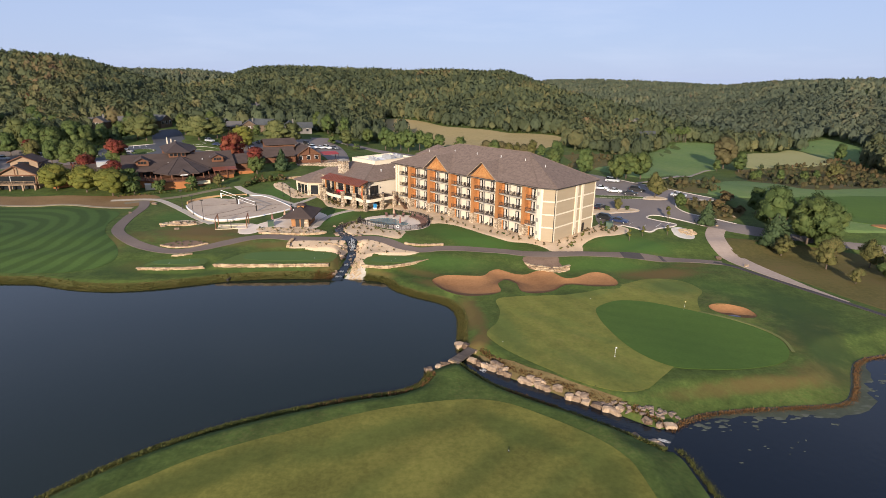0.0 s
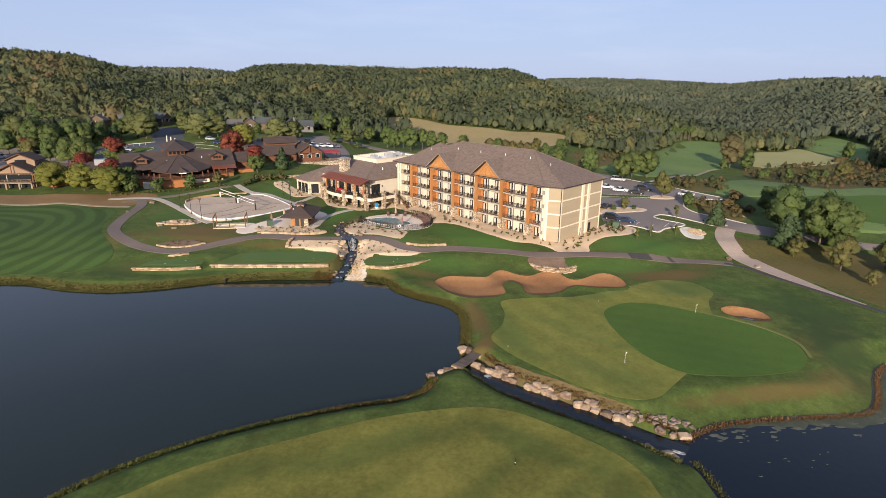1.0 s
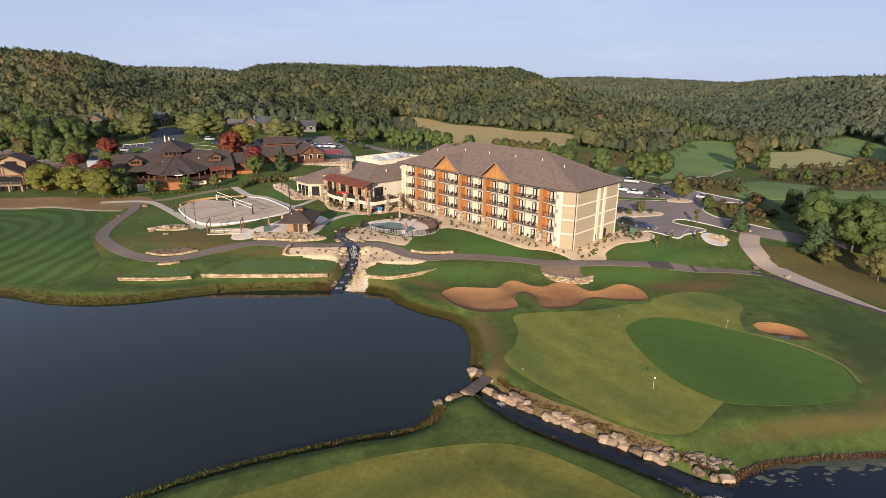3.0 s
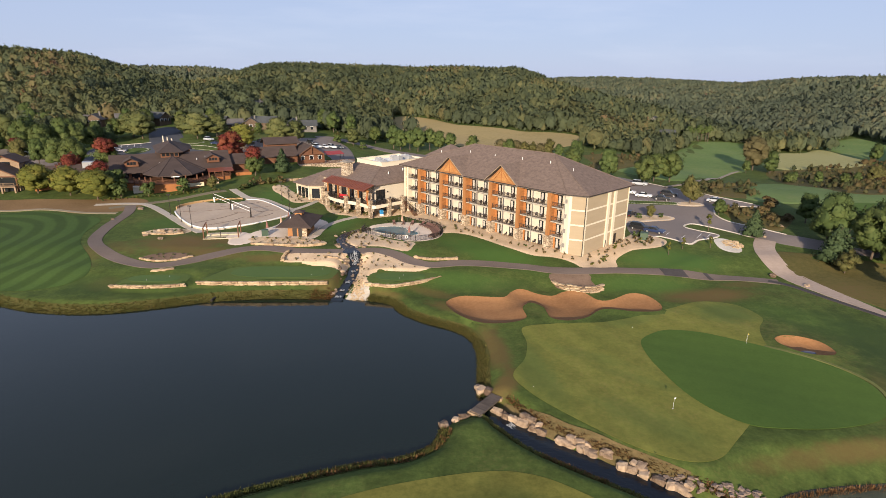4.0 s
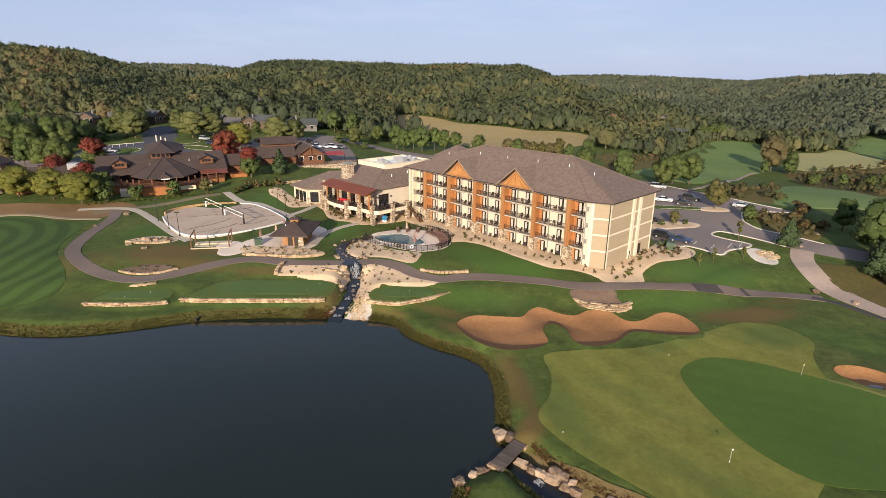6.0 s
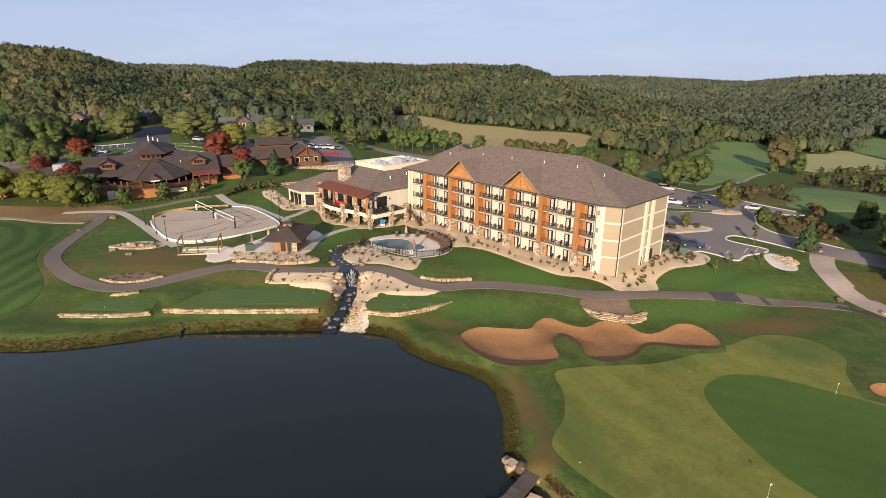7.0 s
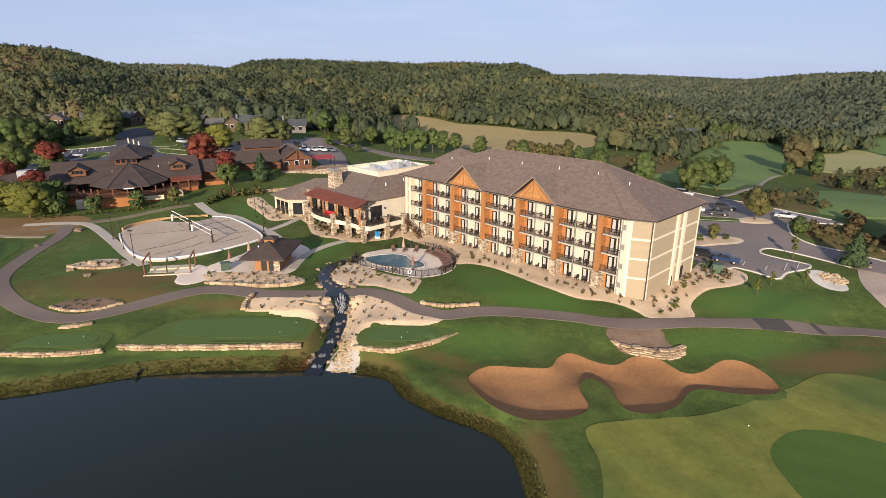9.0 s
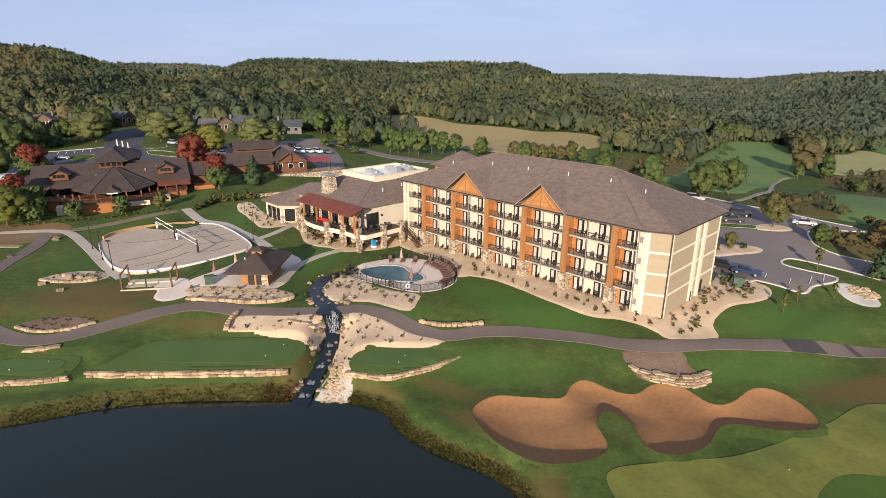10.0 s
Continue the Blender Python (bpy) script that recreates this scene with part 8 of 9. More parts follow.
scatter([(44, 113), (49, 116), (48, 121), (45.4, 122), (43.2, 118)], 9, 0.9, 1.7, 1.3)
scatter([(27, 107.6), (28.5, 104.6), (26.5, 105.6), (20, 109.4), (12, 117.8), (4, 124), (-4, 133), (-2, 134.4), (5, 126.6), (14, 117.2)], 34, 0.6, 1.3, 1.3)
for x, y, s, j in ((33.4, 105.6, 1.7, 3), (-9.6, 118.6, 1.5, 3), (-17.6, 126.2, 1.6, 3), (-12.0, 132.8, 1.5, 2), (46.4, 121.4, 2.0, 0), (45.2, 120.6, 1.9, 2)):
    shrub(x, y, s, j)
for i in range(22):
    a_ = i / 21
    shrub(np.interp(a_, [0, 0.3, 1], [-58.9, -57.4, -49.5]) + trng.uniform(-.6, .6), np.interp(a_, [0, 0.3, 1], [165.4, 171.5, 176.6]) + trng.uniform(-.8, .8), trng.uniform(2.0, 2.9), trng.choice((2, 1, 1, 0)))
for i in range(24):
    a_ = i / 23
    shrub(np.interp(a_, [0, 0.3, 0.6, 1], [-32.6, -28.2, -25.2, -18.6]) + trng.uniform(-.8, .8) + 0.8, np.interp(a_, [0, 0.3, 0.6, 1], [154.5, 146.2, 142.8, 139.4]) + trng.uniform(-.8, .8) + 0.8, trng.uniform(1.0, 1.7), trng.choice((2, 1, 0, 0)))
for i in range(22):
    shrub(-93 + i * 1.35, 152.6 + i * 0.52 + trng.uniform(-.6, .6), trng.uniform(0.9, 1.5), trng.choice((2, 0, 3)))

# ---- woods on the hills: past counting ----
CLEARING = spline([(-31.7, 411), (-23.5, 438), (-5.3, 413), (13.5, 368.7), (35.4, 352.4), (52, 340.7), (72.7, 333.8), (83.7, 316.7), (73, 289.9), (52, 274), (34, 274), (14, 288), (-3, 324.4), (-23.5, 373.9)], 4, True)
F1 = spline([(131.7, 310), (156, 343), (182.5, 367), (203.7, 374), (205.6, 359), (173.5, 306), (155, 278), (143, 256), (131, 247), (110, 221), (88.6, 193), (81.6, 187.4), (71, 200.7), (69, 206), (83.4, 221.4), (112, 276)], 4, True)
F2 = spline([(186, 300), (203, 327), (222, 331), (241.8, 346), (238, 318), (234, 301), (222.7, 283), (203.4, 271), (180, 264.5), (167, 264)], 4, True)
F2B = spline([(251, 361), (287, 385.6), (296, 383.6), (288.3, 339), (297, 335), (330, 338), (320, 318), (288, 322), (267, 314), (238, 283), (229, 289), (246, 333)], 4, True)
F3 = spline([(91.4, 157), (106, 182), (121.7, 204.5), (134.5, 210.5), (134, 190), (132.4, 168), (163, 174), (220, 184), (200, 150), (160, 122), (122.6, 118), (105, 119.4), (111.4, 131.5), (118.5, 148), (101, 153.5)], 4, True)
LOT_A = spline([(-137, 227), (-128.7, 232), (-123.2, 235), (-122, 240), (-132, 260), (-138.7, 276), (-137, 283), (-131, 283), (-127, 277), (-119.8, 263.7), (-113, 250), (-108.5, 241), (-101.3, 232), (-100, 228), (-92.5, 223.7), (-86, 221), (-83, 214), (-104, 206), (-128, 204)], 1.5, True)
LOT_B = spline([(-93, 245), (-81.4, 244), (-71, 253), (-62, 257.5), (-51.8, 262), (-44, 258), (-39, 247), (-35.5, 234), (-33.5, 222), (-35, 211), (-38, 211.4), (-42, 223), (-49, 228), (-61.6, 221.5), (-79, 221.8), (-88, 232)], 1.5, True)
LOTS = [LOT_A, LOT_B] + [np.array(q, dtype=float) for q in ([(-186, 196), (-117, 190), (-117, 202), (-158, 228), (-184, 216)], [(-214, 244), (-180, 238), (-178, 252), (-214, 262)], [(-206, 314), (-190, 322), (-197, 336), (-208, 328)])]
far_fair_m = mat("far_fairway", (0.24, 0.232, 0.09), (0.32, 0.30, 0.125), 0.4, 0.03, 0.9, 0.3, 0.1, third=(0.34, 0.30, 0.15), spec=0.15)
far_green_m = mat("far_turf", (0.092, 0.150, 0.044), (0.13, 0.19, 0.058), 0.5, 0.03, 0.9, 0.3, 0.1, third=(0.19, 0.21, 0.08), spec=0.15)
rough_m = mat("olive_rough", (0.068, 0.06688, 0.02128), (0.12, 0.0988, 0.03496), 1.2, 0.06, 0.95, 0.5, 0.1, third=(0.144, 0.095, 0.04408), spec=0.1)
sheet("meadow", CLEARING, meadow_m, "dry tan meadow on the wooded slope", 0.25, 4, 1)
sheet("far_fairway", F1, far_green_m, "green fairway between woods", 0.22, 4, 1)
sheet("far_fairway", F2, far_fair_m, "pale straw-green fairway between woods", 0.3, 4, 1)
sheet("far_fairway", F2B, far_green_m, "green fairway between woods", 0.22, 4, 1)
sheet("far_fairway", F3, far_green_m, "green fairway beyond the brush", 0.2, 4, 1)
sheet("far_green", spline([(112, 148), (130, 152), (152, 154), (170, 146), (140, 126), (116, 124)], 3, True), green_m, "dark putting green beyond the brush", 0.3, 4, 1)
sheet("far_bunker", spline([(116, 121.5), (122, 122.5), (130, 120), (122, 117.5)], 2, True), sand_m, "far sand bunker", 0.4, 3, 1)
sheet("rough_ground", spline([(73.5, 113), (71.4, 104), (73, 96), (77, 86), (82, 74), (90, 62), (112, 58), (122, 84), (112, 99), (96, 106)], 2, True), rough_m, "dry olive and brown rough under the trees", 0.06, 3, 0.3)
BRUSH_A = spline([(83.5, 179), (91, 182.4), (104, 190), (112, 192), (100, 164.7), (89.6, 159), (78, 164)], 3, True)
BRUSH_B = spline([(152, 250), (165.6, 259.6), (187, 266.4), (210, 279), (232, 294), (240, 284), (231, 273), (219, 240), (190, 205), (163, 176), (140, 170), (133, 176), (138, 210.6)], 3, True)
sheet("brush_ground", BRUSH_A, rough_m, "dry olive ground under brush", 0.12, 3, 1)
sheet("brush_ground", BRUSH_B, rough_m, "dry olive ground under brush", 0.12, 3, 1)
ribbon("far_path", spline([(72, 172), (84.6, 182), (95, 192), (109, 214), (123.4, 236), (131, 245), (140, 253)], 2), 1.4, mat("dull_path", (0.22, 0.185, 0.145), (0.30, 0.255, 0.205), 3.0, 0.15), "narrow dull path across the far turf", 0.42)

prng = np.random.default_rng(3)


def proto(seed, base, cards, size, spire=0.0, ragged=0.05):
    """One woodland crown, about a unit in radius: a small kernel deep inside, loose leaf clumps round it, a stem; with soft shading directions."""
    rng = np.random.default_rng(seed)
    v, f = base
    knob = rng.normal(0, 1, (12, 3))
    knob[:, 2] = np.abs(knob[:, 2]) * rng.choice([1, 1, -0.4], 12)
    knob /= np.linalg.norm(knob, axis=1)[:, None]
    reach = rng.uniform(0.6, 1.15, 12)
    lean = rng.uniform(-0.16, 0.16, 2)
    top = rng.uniform(0.35, 0.75) * (1 - spire)

    def swell(d):
        return 0.66 + 0.36 * (np.exp(-((d[:, None, :] - knob[None]) ** 2).sum(2) * 4.0) * reach).max(1)

    def shape(d, r):
        p = d * r[:, None]
        p[:, :2] *= np.interp(p[:, 2], [-1, -0.3, 0.35, 1], [0.95, 1.0, 0.95 - 0.35 * spire, top])[:, None]
        p[:, :2] += p[:, 2:3] * lean
        return p

    hull = shape(v, swell(v) * (0.96 - ragged) + rng.uniform(-ragged, ragged, len(v)))
    e = rng.normal(0, 1, (cards, 3))
    e /= np.linalg.norm(e, axis=1)[:, None]
    e[:, 2] = np.where((e[:, 2] < -0.2) & (rng.uniform(0, 1, cards) < 0.5), -e[:, 2], e[:, 2])
    c = shape(e, swell(e) * rng.uniform(0.93 - ragged, 1.03 + ragged, cards))
    lv, lf = leaf_cards(c, e, size, rng, 0.32)
    tri = np.concatenate([lf[:, [0, 1, 2]], lf[:, [0, 2, 3]]]) + len(v)
    k = len(v) + len(lv)
    tv = np.array([(math.cos(a) * 0.05, math.sin(a) * 0.05, z) for z in (-1.3, -0.2) for a in (0, 2.1, 4.2)])
    tf = np.array([(0, 1, 4), (0, 4, 3), (1, 2, 5), (1, 5, 4), (2, 0, 3), (2, 3, 5)]) + k
    d = np.concatenate([v, np.repeat(e, 4, axis=0)])
    nrm = d * 0.55 + np.concatenate([rng.normal(0, 0.08, v.shape), np.repeat(rng.normal(0, 0.06 + 1.4 * ragged, e.shape), 4, axis=0)])
    nrm = np.concatenate([nrm, tv * np.array([1, 1, 0]) * 20])
    nrm /= np.linalg.norm(nrm, axis=1)[:, None] + 1e-6
    return np.concatenate([hull, lv, tv]), np.concatenate([f, tri, tf]), nrm


NEAR_PROTO = [proto(i, ICO2, 84, 0.19, 0.0 if i % 4 else 0.5, 0.13) for i in range(18)]
MID_PROTO = [proto(20 + i, ICO1, 24, 0.28, (0.0, 0.7, 0.35)[i % 3]) for i in range(18)]
FAR_PROTO = [proto(40 + i, ICO1, 12, 0.36, (0.0, 0.6)[i % 2]) for i in range(12)]


def in_any(x, y, polys, grow_=4.0):
    r = np.zeros(x.shape, dtype=bool)
    for p in polys:
        r |= signed(x, y, np.asarray(p)) < grow_
    return r


def tone(p):
    """How far each tree has turned, 0 green to 1 rust: by stand and by tree."""
    x, y = p[:, 0], p[:, 1]
    az, d = np.degrees(np.arctan2(x, y)), np.hypot(x, y)
    stand_ = 0.11 * np.sin(x / 31 + 0.7) * np.sin(y / 37) + 0.08 * np.sin(x / 13 - y / 17) + 0.07 * np.sin(x / 71 + y / 53)
    turn = (0.40 * np.exp(-((az + 33.5) / 3.6) ** 2 - ((d - 560) / 80) ** 2) + 0.22 * np.exp(-((az + 35) / 3) ** 2 - ((d - 400) / 60) ** 2) + 0.36 * np.exp(-((az - 1.6) / 2.2) ** 2 - ((d - 690) / 45) ** 2)
            + 0.2 * np.exp(-((az + 23) / 3) ** 2 - ((d - 500) / 50) ** 2) + 0.16 * np.exp(-((az - 33) / 4) ** 2 - ((d - 430) / 40) ** 2) + 0.05 * np.exp(-((az - 16) / 9) ** 2) * (d < 520) - 0.14 * np.exp(-((az - 6) / 7) ** 2 - ((d - 345) / 45) ** 2) + 0.05 * (d > 900))
    return np.clip(0.25 + stand_ + turn + prng.normal(0, 0.13, len(p)) + 0.24 * (prng.uniform(0, 1, len(p)) > 0.98), 0, 1)


def wood(name, pts, sizes, protos, material, label, slim=(0.31, 0.47), turned=0.0):
    """Many crowns joined, each with its own size, turn of colour and depth of green."""
    z = height(pts[:, 0], pts[:, 1])
    tn_ = np.clip(tone(pts) + turned, 0, 1)
    pick = prng.integers(0, len(protos), len(pts))
    vs, fs, ns, tn, dp, n = [], [], [], [], [], 0
    depth = np.clip(1.0 + prng.normal(0, 0.10, len(pts)) + 0.10 * np.sin(pts[:, 0] / 19 + 2) * np.sin(pts[:, 1] / 23), 0.55, 1.5)
    for j, (v, f, nr) in enumerate(protos):
        k = np.nonzero(pick == j)[0]
        if not len(k):
            continue
        a, s = prng.uniform(0, 6.28, len(k)), sizes[k]
        c, sn, w = np.cos(a), np.sin(a), s * prng.uniform(*slim, len(k))
        q, m = np.empty((len(k), len(v), 3)), np.empty((len(k), len(v), 3))
        q[:, :, 0] = (v[None, :, 0] * c[:, None] - v[None, :, 1] * sn[:, None]) * w[:, None] + pts[k, 0][:, None]
        q[:, :, 1] = (v[None, :, 0] * sn[:, None] + v[None, :, 1] * c[:, None]) * w[:, None] + pts[k, 1][:, None]
        q[:, :, 2] = (v[None, :, 2] + 0.92) * (s * 0.52)[:, None] + (z[k] - 0.03 * s)[:, None]
        m[:, :, 0] = nr[None, :, 0] * c[:, None] - nr[None, :, 1] * sn[:, None]
        m[:, :, 1] = nr[None, :, 0] * sn[:, None] + nr[None, :, 1] * c[:, None]
        m[:, :, 2] = nr[None, :, 2]
        m += SUNWARD_LEAN * 0.62
        m /= np.linalg.norm(m, axis=2)[:, :, None] + 1e-6
        vs.append(q.reshape(-1, 3))
        ns.append(m.reshape(-1, 3))
        fs.append((f[None] + (n + np.arange(len(k)) * len(v))[:, None, None]).reshape(-1, 3))
        tn.append(np.repeat(tn_[k], len(v)))
        dp.append(np.repeat(depth[k], len(v)))
        n += len(k) * len(v)
    me = arrays_mesh(name, np.concatenate(vs), np.concatenate(fs), np.concatenate(ns))
    for key, val in (("leaf_turn", tn), ("leaf_depth", dp)):
        at = me.attributes.new(key, 'FLOAT', 'POINT')
        at.data.foreach_set("value", np.concatenate(val).astype(np.float32))
    ob = part(name, me, material, None, label, True)
    return tagged(ob, category="woods", kind="stuff")


def spots(cell, az0, az1, d0, d1):
    """Trees standing about so far apart, unevenly, between two bearings and distances; behind the near ridge only where
    the camera sees them.
    """
    g = np.arange(-d1, d1, cell)
    x, y = np.meshgrid(g, np.arange(0, d1, cell))
    x, y = x.ravel() + prng.uniform(-.55, .55, x.size) * cell, y.ravel() + prng.uniform(-.55, .55, x.size) * cell
    az, d = np.degrees(np.arctan2(x, np.maximum(y, 0.1))), np.hypot(x, y)
    back = d > np.interp(az, NEAR_RIDGE[:, 0], NEAR_RIDGE[:, 1]) + 45
    far = np.interp(az, FAR_RIDGE[:, 0], FAR_RIDGE[:, 1])
    seen = ((az > -29) & (az < -16.5) & (d > 950)) | ((az > 8.5) & (az < 23) & (d > 800)) | (az >= 23)
    k = (az > az0) & (az < az1) & (d > d0) & (d < d1) & (~back | seen) & (d < far + 30)
    return np.column_stack([x[k], y[k]])


HOLES = [CLEARING, F1, F2, F2B, F3, BRUSH_A, BRUSH_B, np.array([(112, 195), (128, 232), (146, 262), (186, 300), (203, 336), (222, 331), (200, 270), (190, 250), (150, 225), (128, 190)]),
         np.array([(-60, 150), (80, 150), (96, 200), (108, 276), (60, 258), (-60, 262)]), np.array([(-150, 120), (-40, 120), (-40, 215), (-150, 200)]), np.array([(20, 20), (108, 20), (108, 165), (20, 165)]),
         np.array([(-70, 262), (20, 262), (75, 276), (60, 300), (10, 320), (-20, 345), (-28, 400), (-30, 380), (-24, 290), (-66, 282)])] + LOTS


def edge(az):
    """Where the woods begin, by bearing."""
    return np.interp(az, [-70, -45, -38, -34, -31, -27, -24, -20, -14, -8, -5, 0, 5, 9, 12, 14, 15.5, 18, 21, 25, 28, 30, 33, 36, 45, 70], [220, 230, 262, 292, 312, 322, 318, 306, 296, 284, 300, 300, 300, 300, 300, 300, 276, 278, 300, 345, 372, 380, 380, 345, 320, 250])


def keep_wood(p):
    az, d = np.degrees(np.arctan2(p[:, 0], p[:, 1])), np.hypot(p[:, 0], p[:, 1])
    k = (d > edge(az)) & ~in_any(p[:, 0], p[:, 1], HOLES, 2.0)
    for hx, hy, *_ in FAR_HOUSES:
        k &= ~((np.abs(p[:, 0] - hx) < 8) & (p[:, 1] - hy < 9) & (p[:, 1] - hy > -13))
    return p[k]


def forest_mat(name, stops):
    """Leaves whose colour goes by how far each tree has turned, broken up within the crown."""
    m = leaf_mat(name, stops, 0.5, trans=0.38, bump=0.0, island=0.0)
    n, ln = m.node_tree.nodes, m.node_tree.links
    at = n.new("ShaderNodeAttribute")
    at.attribute_name = "leaf_turn"
    g = n.new("ShaderNodeTexNoise")
    g.inputs["Scale"].default_value, g.inputs["Detail"].default_value, g.inputs["Roughness"].default_value = 0.55, 6, 0.72
    geo = n.new("ShaderNodeNewGeometry")
    ln.new(geo.outputs["Position"], g.inputs[0])
    k = n.new("ShaderNodeMath")
    k.operation = 'MULTIPLY_ADD'
    k.inputs[1].default_value = 0.62
    k2 = n.new("ShaderNodeMath")
    k2.operation = 'ADD'
    k2.inputs[1].default_value = -0.30
    ln.new(g.outputs[0], k.inputs[0])
    ln.new(at.outputs["Fac"], k.inputs[2])
    ln.new(k.outputs[0], k2.inputs[0])
    r = [q for q in n if q.bl_idname == "ShaderNodeValToRGB"][0]
    ln.new(k2.outputs[0], r.inputs[0])
    dep = n.new("ShaderNodeAttribute")
    dep.attribute_name = "leaf_depth"
    sc = n.new("ShaderNodeVectorMath")
    sc.operation = 'SCALE'
    ln.new(r.outputs[0], sc.inputs[0])
    ln.new(dep.outputs["Fac"], sc.inputs["Scale"])
    ln.new(sc.outputs[0], n["Principled BSDF"].inputs["Base Color"])
    ln.new(sc.outputs[0], [q for q in n if q.bl_idname == "ShaderNodeBsdfTranslucent"][0].inputs[0])
    return m


forest_m = forest_mat("mixed_woods", [(0.0, (0.06696, 0.08453, 0.05076)), (0.25, (0.08964, 0.1081, 0.05616)), (0.45, (0.1253, 0.1338, 0.06156)), (0.62, (0.1685, 0.1573, 0.0702)), (0.8, (0.2041, 0.1509, 0.07884)), (1.0, (0.2041, 0.1059, 0.0648))])
# farther slopes: distance haze is put into the leaf colour, greyed and lightened
hazed_hill_m = forest_mat("hill_woods", [(0.0, (0.08056, 0.1007, 0.0689)), (0.25, (0.1028, 0.1219, 0.08056)), (0.45, (0.1283, 0.142, 0.08586)), (0.62, (0.1601, 0.1611, 0.09434)), (0.8, (0.1844, 0.1548, 0.0954)), (1.0, (0.1887, 0.1166, 0.0848))])
brush_m = forest_mat("dry_brush", [(0.0, (0.036, 0.050, 0.022)), (0.3, (0.066, 0.074, 0.032)), (0.6, (0.115, 0.092, 0.042)), (1.0, (0.16, 0.092, 0.05))])
near_pts = keep_wood(spots(5.0, -50, 50, 205, 450))
mid_pts = keep_wood(spots(5.4, -47, 47, 450, 850))
mid_az = np.degrees(np.arctan2(mid_pts[:, 0], mid_pts[:, 1]))
beyond = (mid_az > 8.5) & (np.hypot(mid_pts[:, 0], mid_pts[:, 1]) > lie_of(NEAR_RIDGE, mid_az)[0] + 30)
ridge_pts, mid_pts = mid_pts[beyond], mid_pts[~beyond]
brim = spots(3.6, -50, 50, 205, 460)  # undergrowth that closes the front of the woods
brim = keep_wood(brim)
brim = brim[(in_any(brim[:, 0], brim[:, 1], HOLES, 7.0) | (np.hypot(brim[:, 0], brim[:, 1]) < edge(np.degrees(np.arctan2(brim[:, 0], brim[:, 1]))) + 6)) & (prng.uniform(0, 1, len(brim)) < 0.7)]
far_pts = np.concatenate([keep_wood(spots(10.0, 8, 46, 850, 1750)), keep_wood(spots(10.0, -29, -16, 950, 1350))])


def tall(p, low, high):
    """Heights that go by stand as well as by tree."""
    stand_ = 0.5 + 0.5 * np.sin(p[:, 0] / 17 + 1.1 * np.sin(p[:, 1] / 29)) * np.sin(p[:, 1] / 21 + 0.6)
    return low + (high - low) * (0.35 * stand_ + 0.65 * prng.uniform(0, 1, len(p)) ** 1.3)


wood("near_woods", near_pts, tall(near_pts, 6.5, 14), NEAR_PROTO, forest_m, "mixed green woods with early autumn colour")
wood("undergrowth", brim, 1.6 + 4.2 * prng.uniform(0, 1, len(brim)) ** 1.6, MID_PROTO, forest_m, "low bushes and young trees at the edge of the woods", (0.36, 0.6))
wood("hill_woods", mid_pts, tall(mid_pts, 8, 13.5), MID_PROTO, forest_m, "mixed woods covering the hills", (0.27, 0.42))
wood("ridge_woods", ridge_pts, tall(ridge_pts, 8, 13.5), MID_PROTO, hazed_hill_m, "woods on the farther slope, greyed for haze in the leaf colour", (0.27, 0.42))
wood("far_woods", far_pts, tall(far_pts, 9, 15), FAR_PROTO, hazed_hill_m, "far woods on the ridges")


def thicket(poly, cell, low, high, label, turned=0.12):
    x, y = np.meshgrid(np.arange(poly[:, 0].min(), poly[:, 0].max(), cell), np.arange(poly[:, 1].min(), poly[:, 1].max(), cell))
    x, y = x.ravel() + prng.uniform(-.6, .6, x.size) * cell, y.ravel() + prng.uniform(-.6, .6, x.size) * cell
    k = (signed(x, y, poly) < -0.5) & (prng.uniform(0, 1, x.size) < 0.4 + 0.45 * np.sin(x / 6.1) * np.sin(y / 5.3))
    p = np.column_stack([x[k], y[k]])
    wood("brush", p, low + (high - low) * prng.uniform(0, 1, len(p)) ** 2.2, MID_PROTO, brush_m, label, (0.38, 0.66), turned)


thicket(BRUSH_A, 1.7, 0.7, 2.8, "low rust and olive brush beside the far path")
thicket(BRUSH_B, 2.0, 0.7, 3.3, "rust and olive brush between fairways")
BRUSH_C = np.array([(65.5, 249), (77, 254), (96, 264), (109, 274), (98, 250), (84, 222), (68.3, 207), (58, 216), (65.6, 227.5)], dtype=float)
sheet("brush_ground", BRUSH_C, rough_m, "dry olive ground under brush", 0.12, 3, 1)
thicket(BRUSH_C, 2.0, 0.7, 2.6, "brown brush behind the parking lot", 0.34)
LOT_BRUSH = np.array([(76, 146), (83.5, 146.3), (88, 142), (90, 136), (85.6, 131), (82, 127.2), (78, 128.7), (75.2, 134)], dtype=float)
sheet("brush_ground", LOT_BRUSH, rough_m, "dry olive ground under brush", 0.12, 3, 1)
thicket(LOT_BRUSH, 1.2, 0.8, 2.4, "rust and olive brush below the lot", 0.4)

# ---- parking behind the clubhouse ----
ribbon("drive", spline([(-56, 262), (-46, 268), (-36, 270.5), (-26, 266), (-16, 258), (-4, 249), (12, 243)], 1.5), 6.5, lot_m, "grey asphalt drive curving behind the lodge", 0.14)
navy_lot_m = mat("dark_lot_asphalt", (0.052, 0.055, 0.068), (0.085, 0.088, 0.10), 3.0, 0.08, 0.9, 0.3, 0.02)
sheet("club_lot", LOT_A, navy_lot_m, "fresh dark asphalt drive and parking behind the clubhouse", 0.12, 3.0, 0.5)
sheet("club_lot", LOT_B, lot_m, "asphalt parking lot behind the guest lodge", 0.12, 3.0, 0.5)
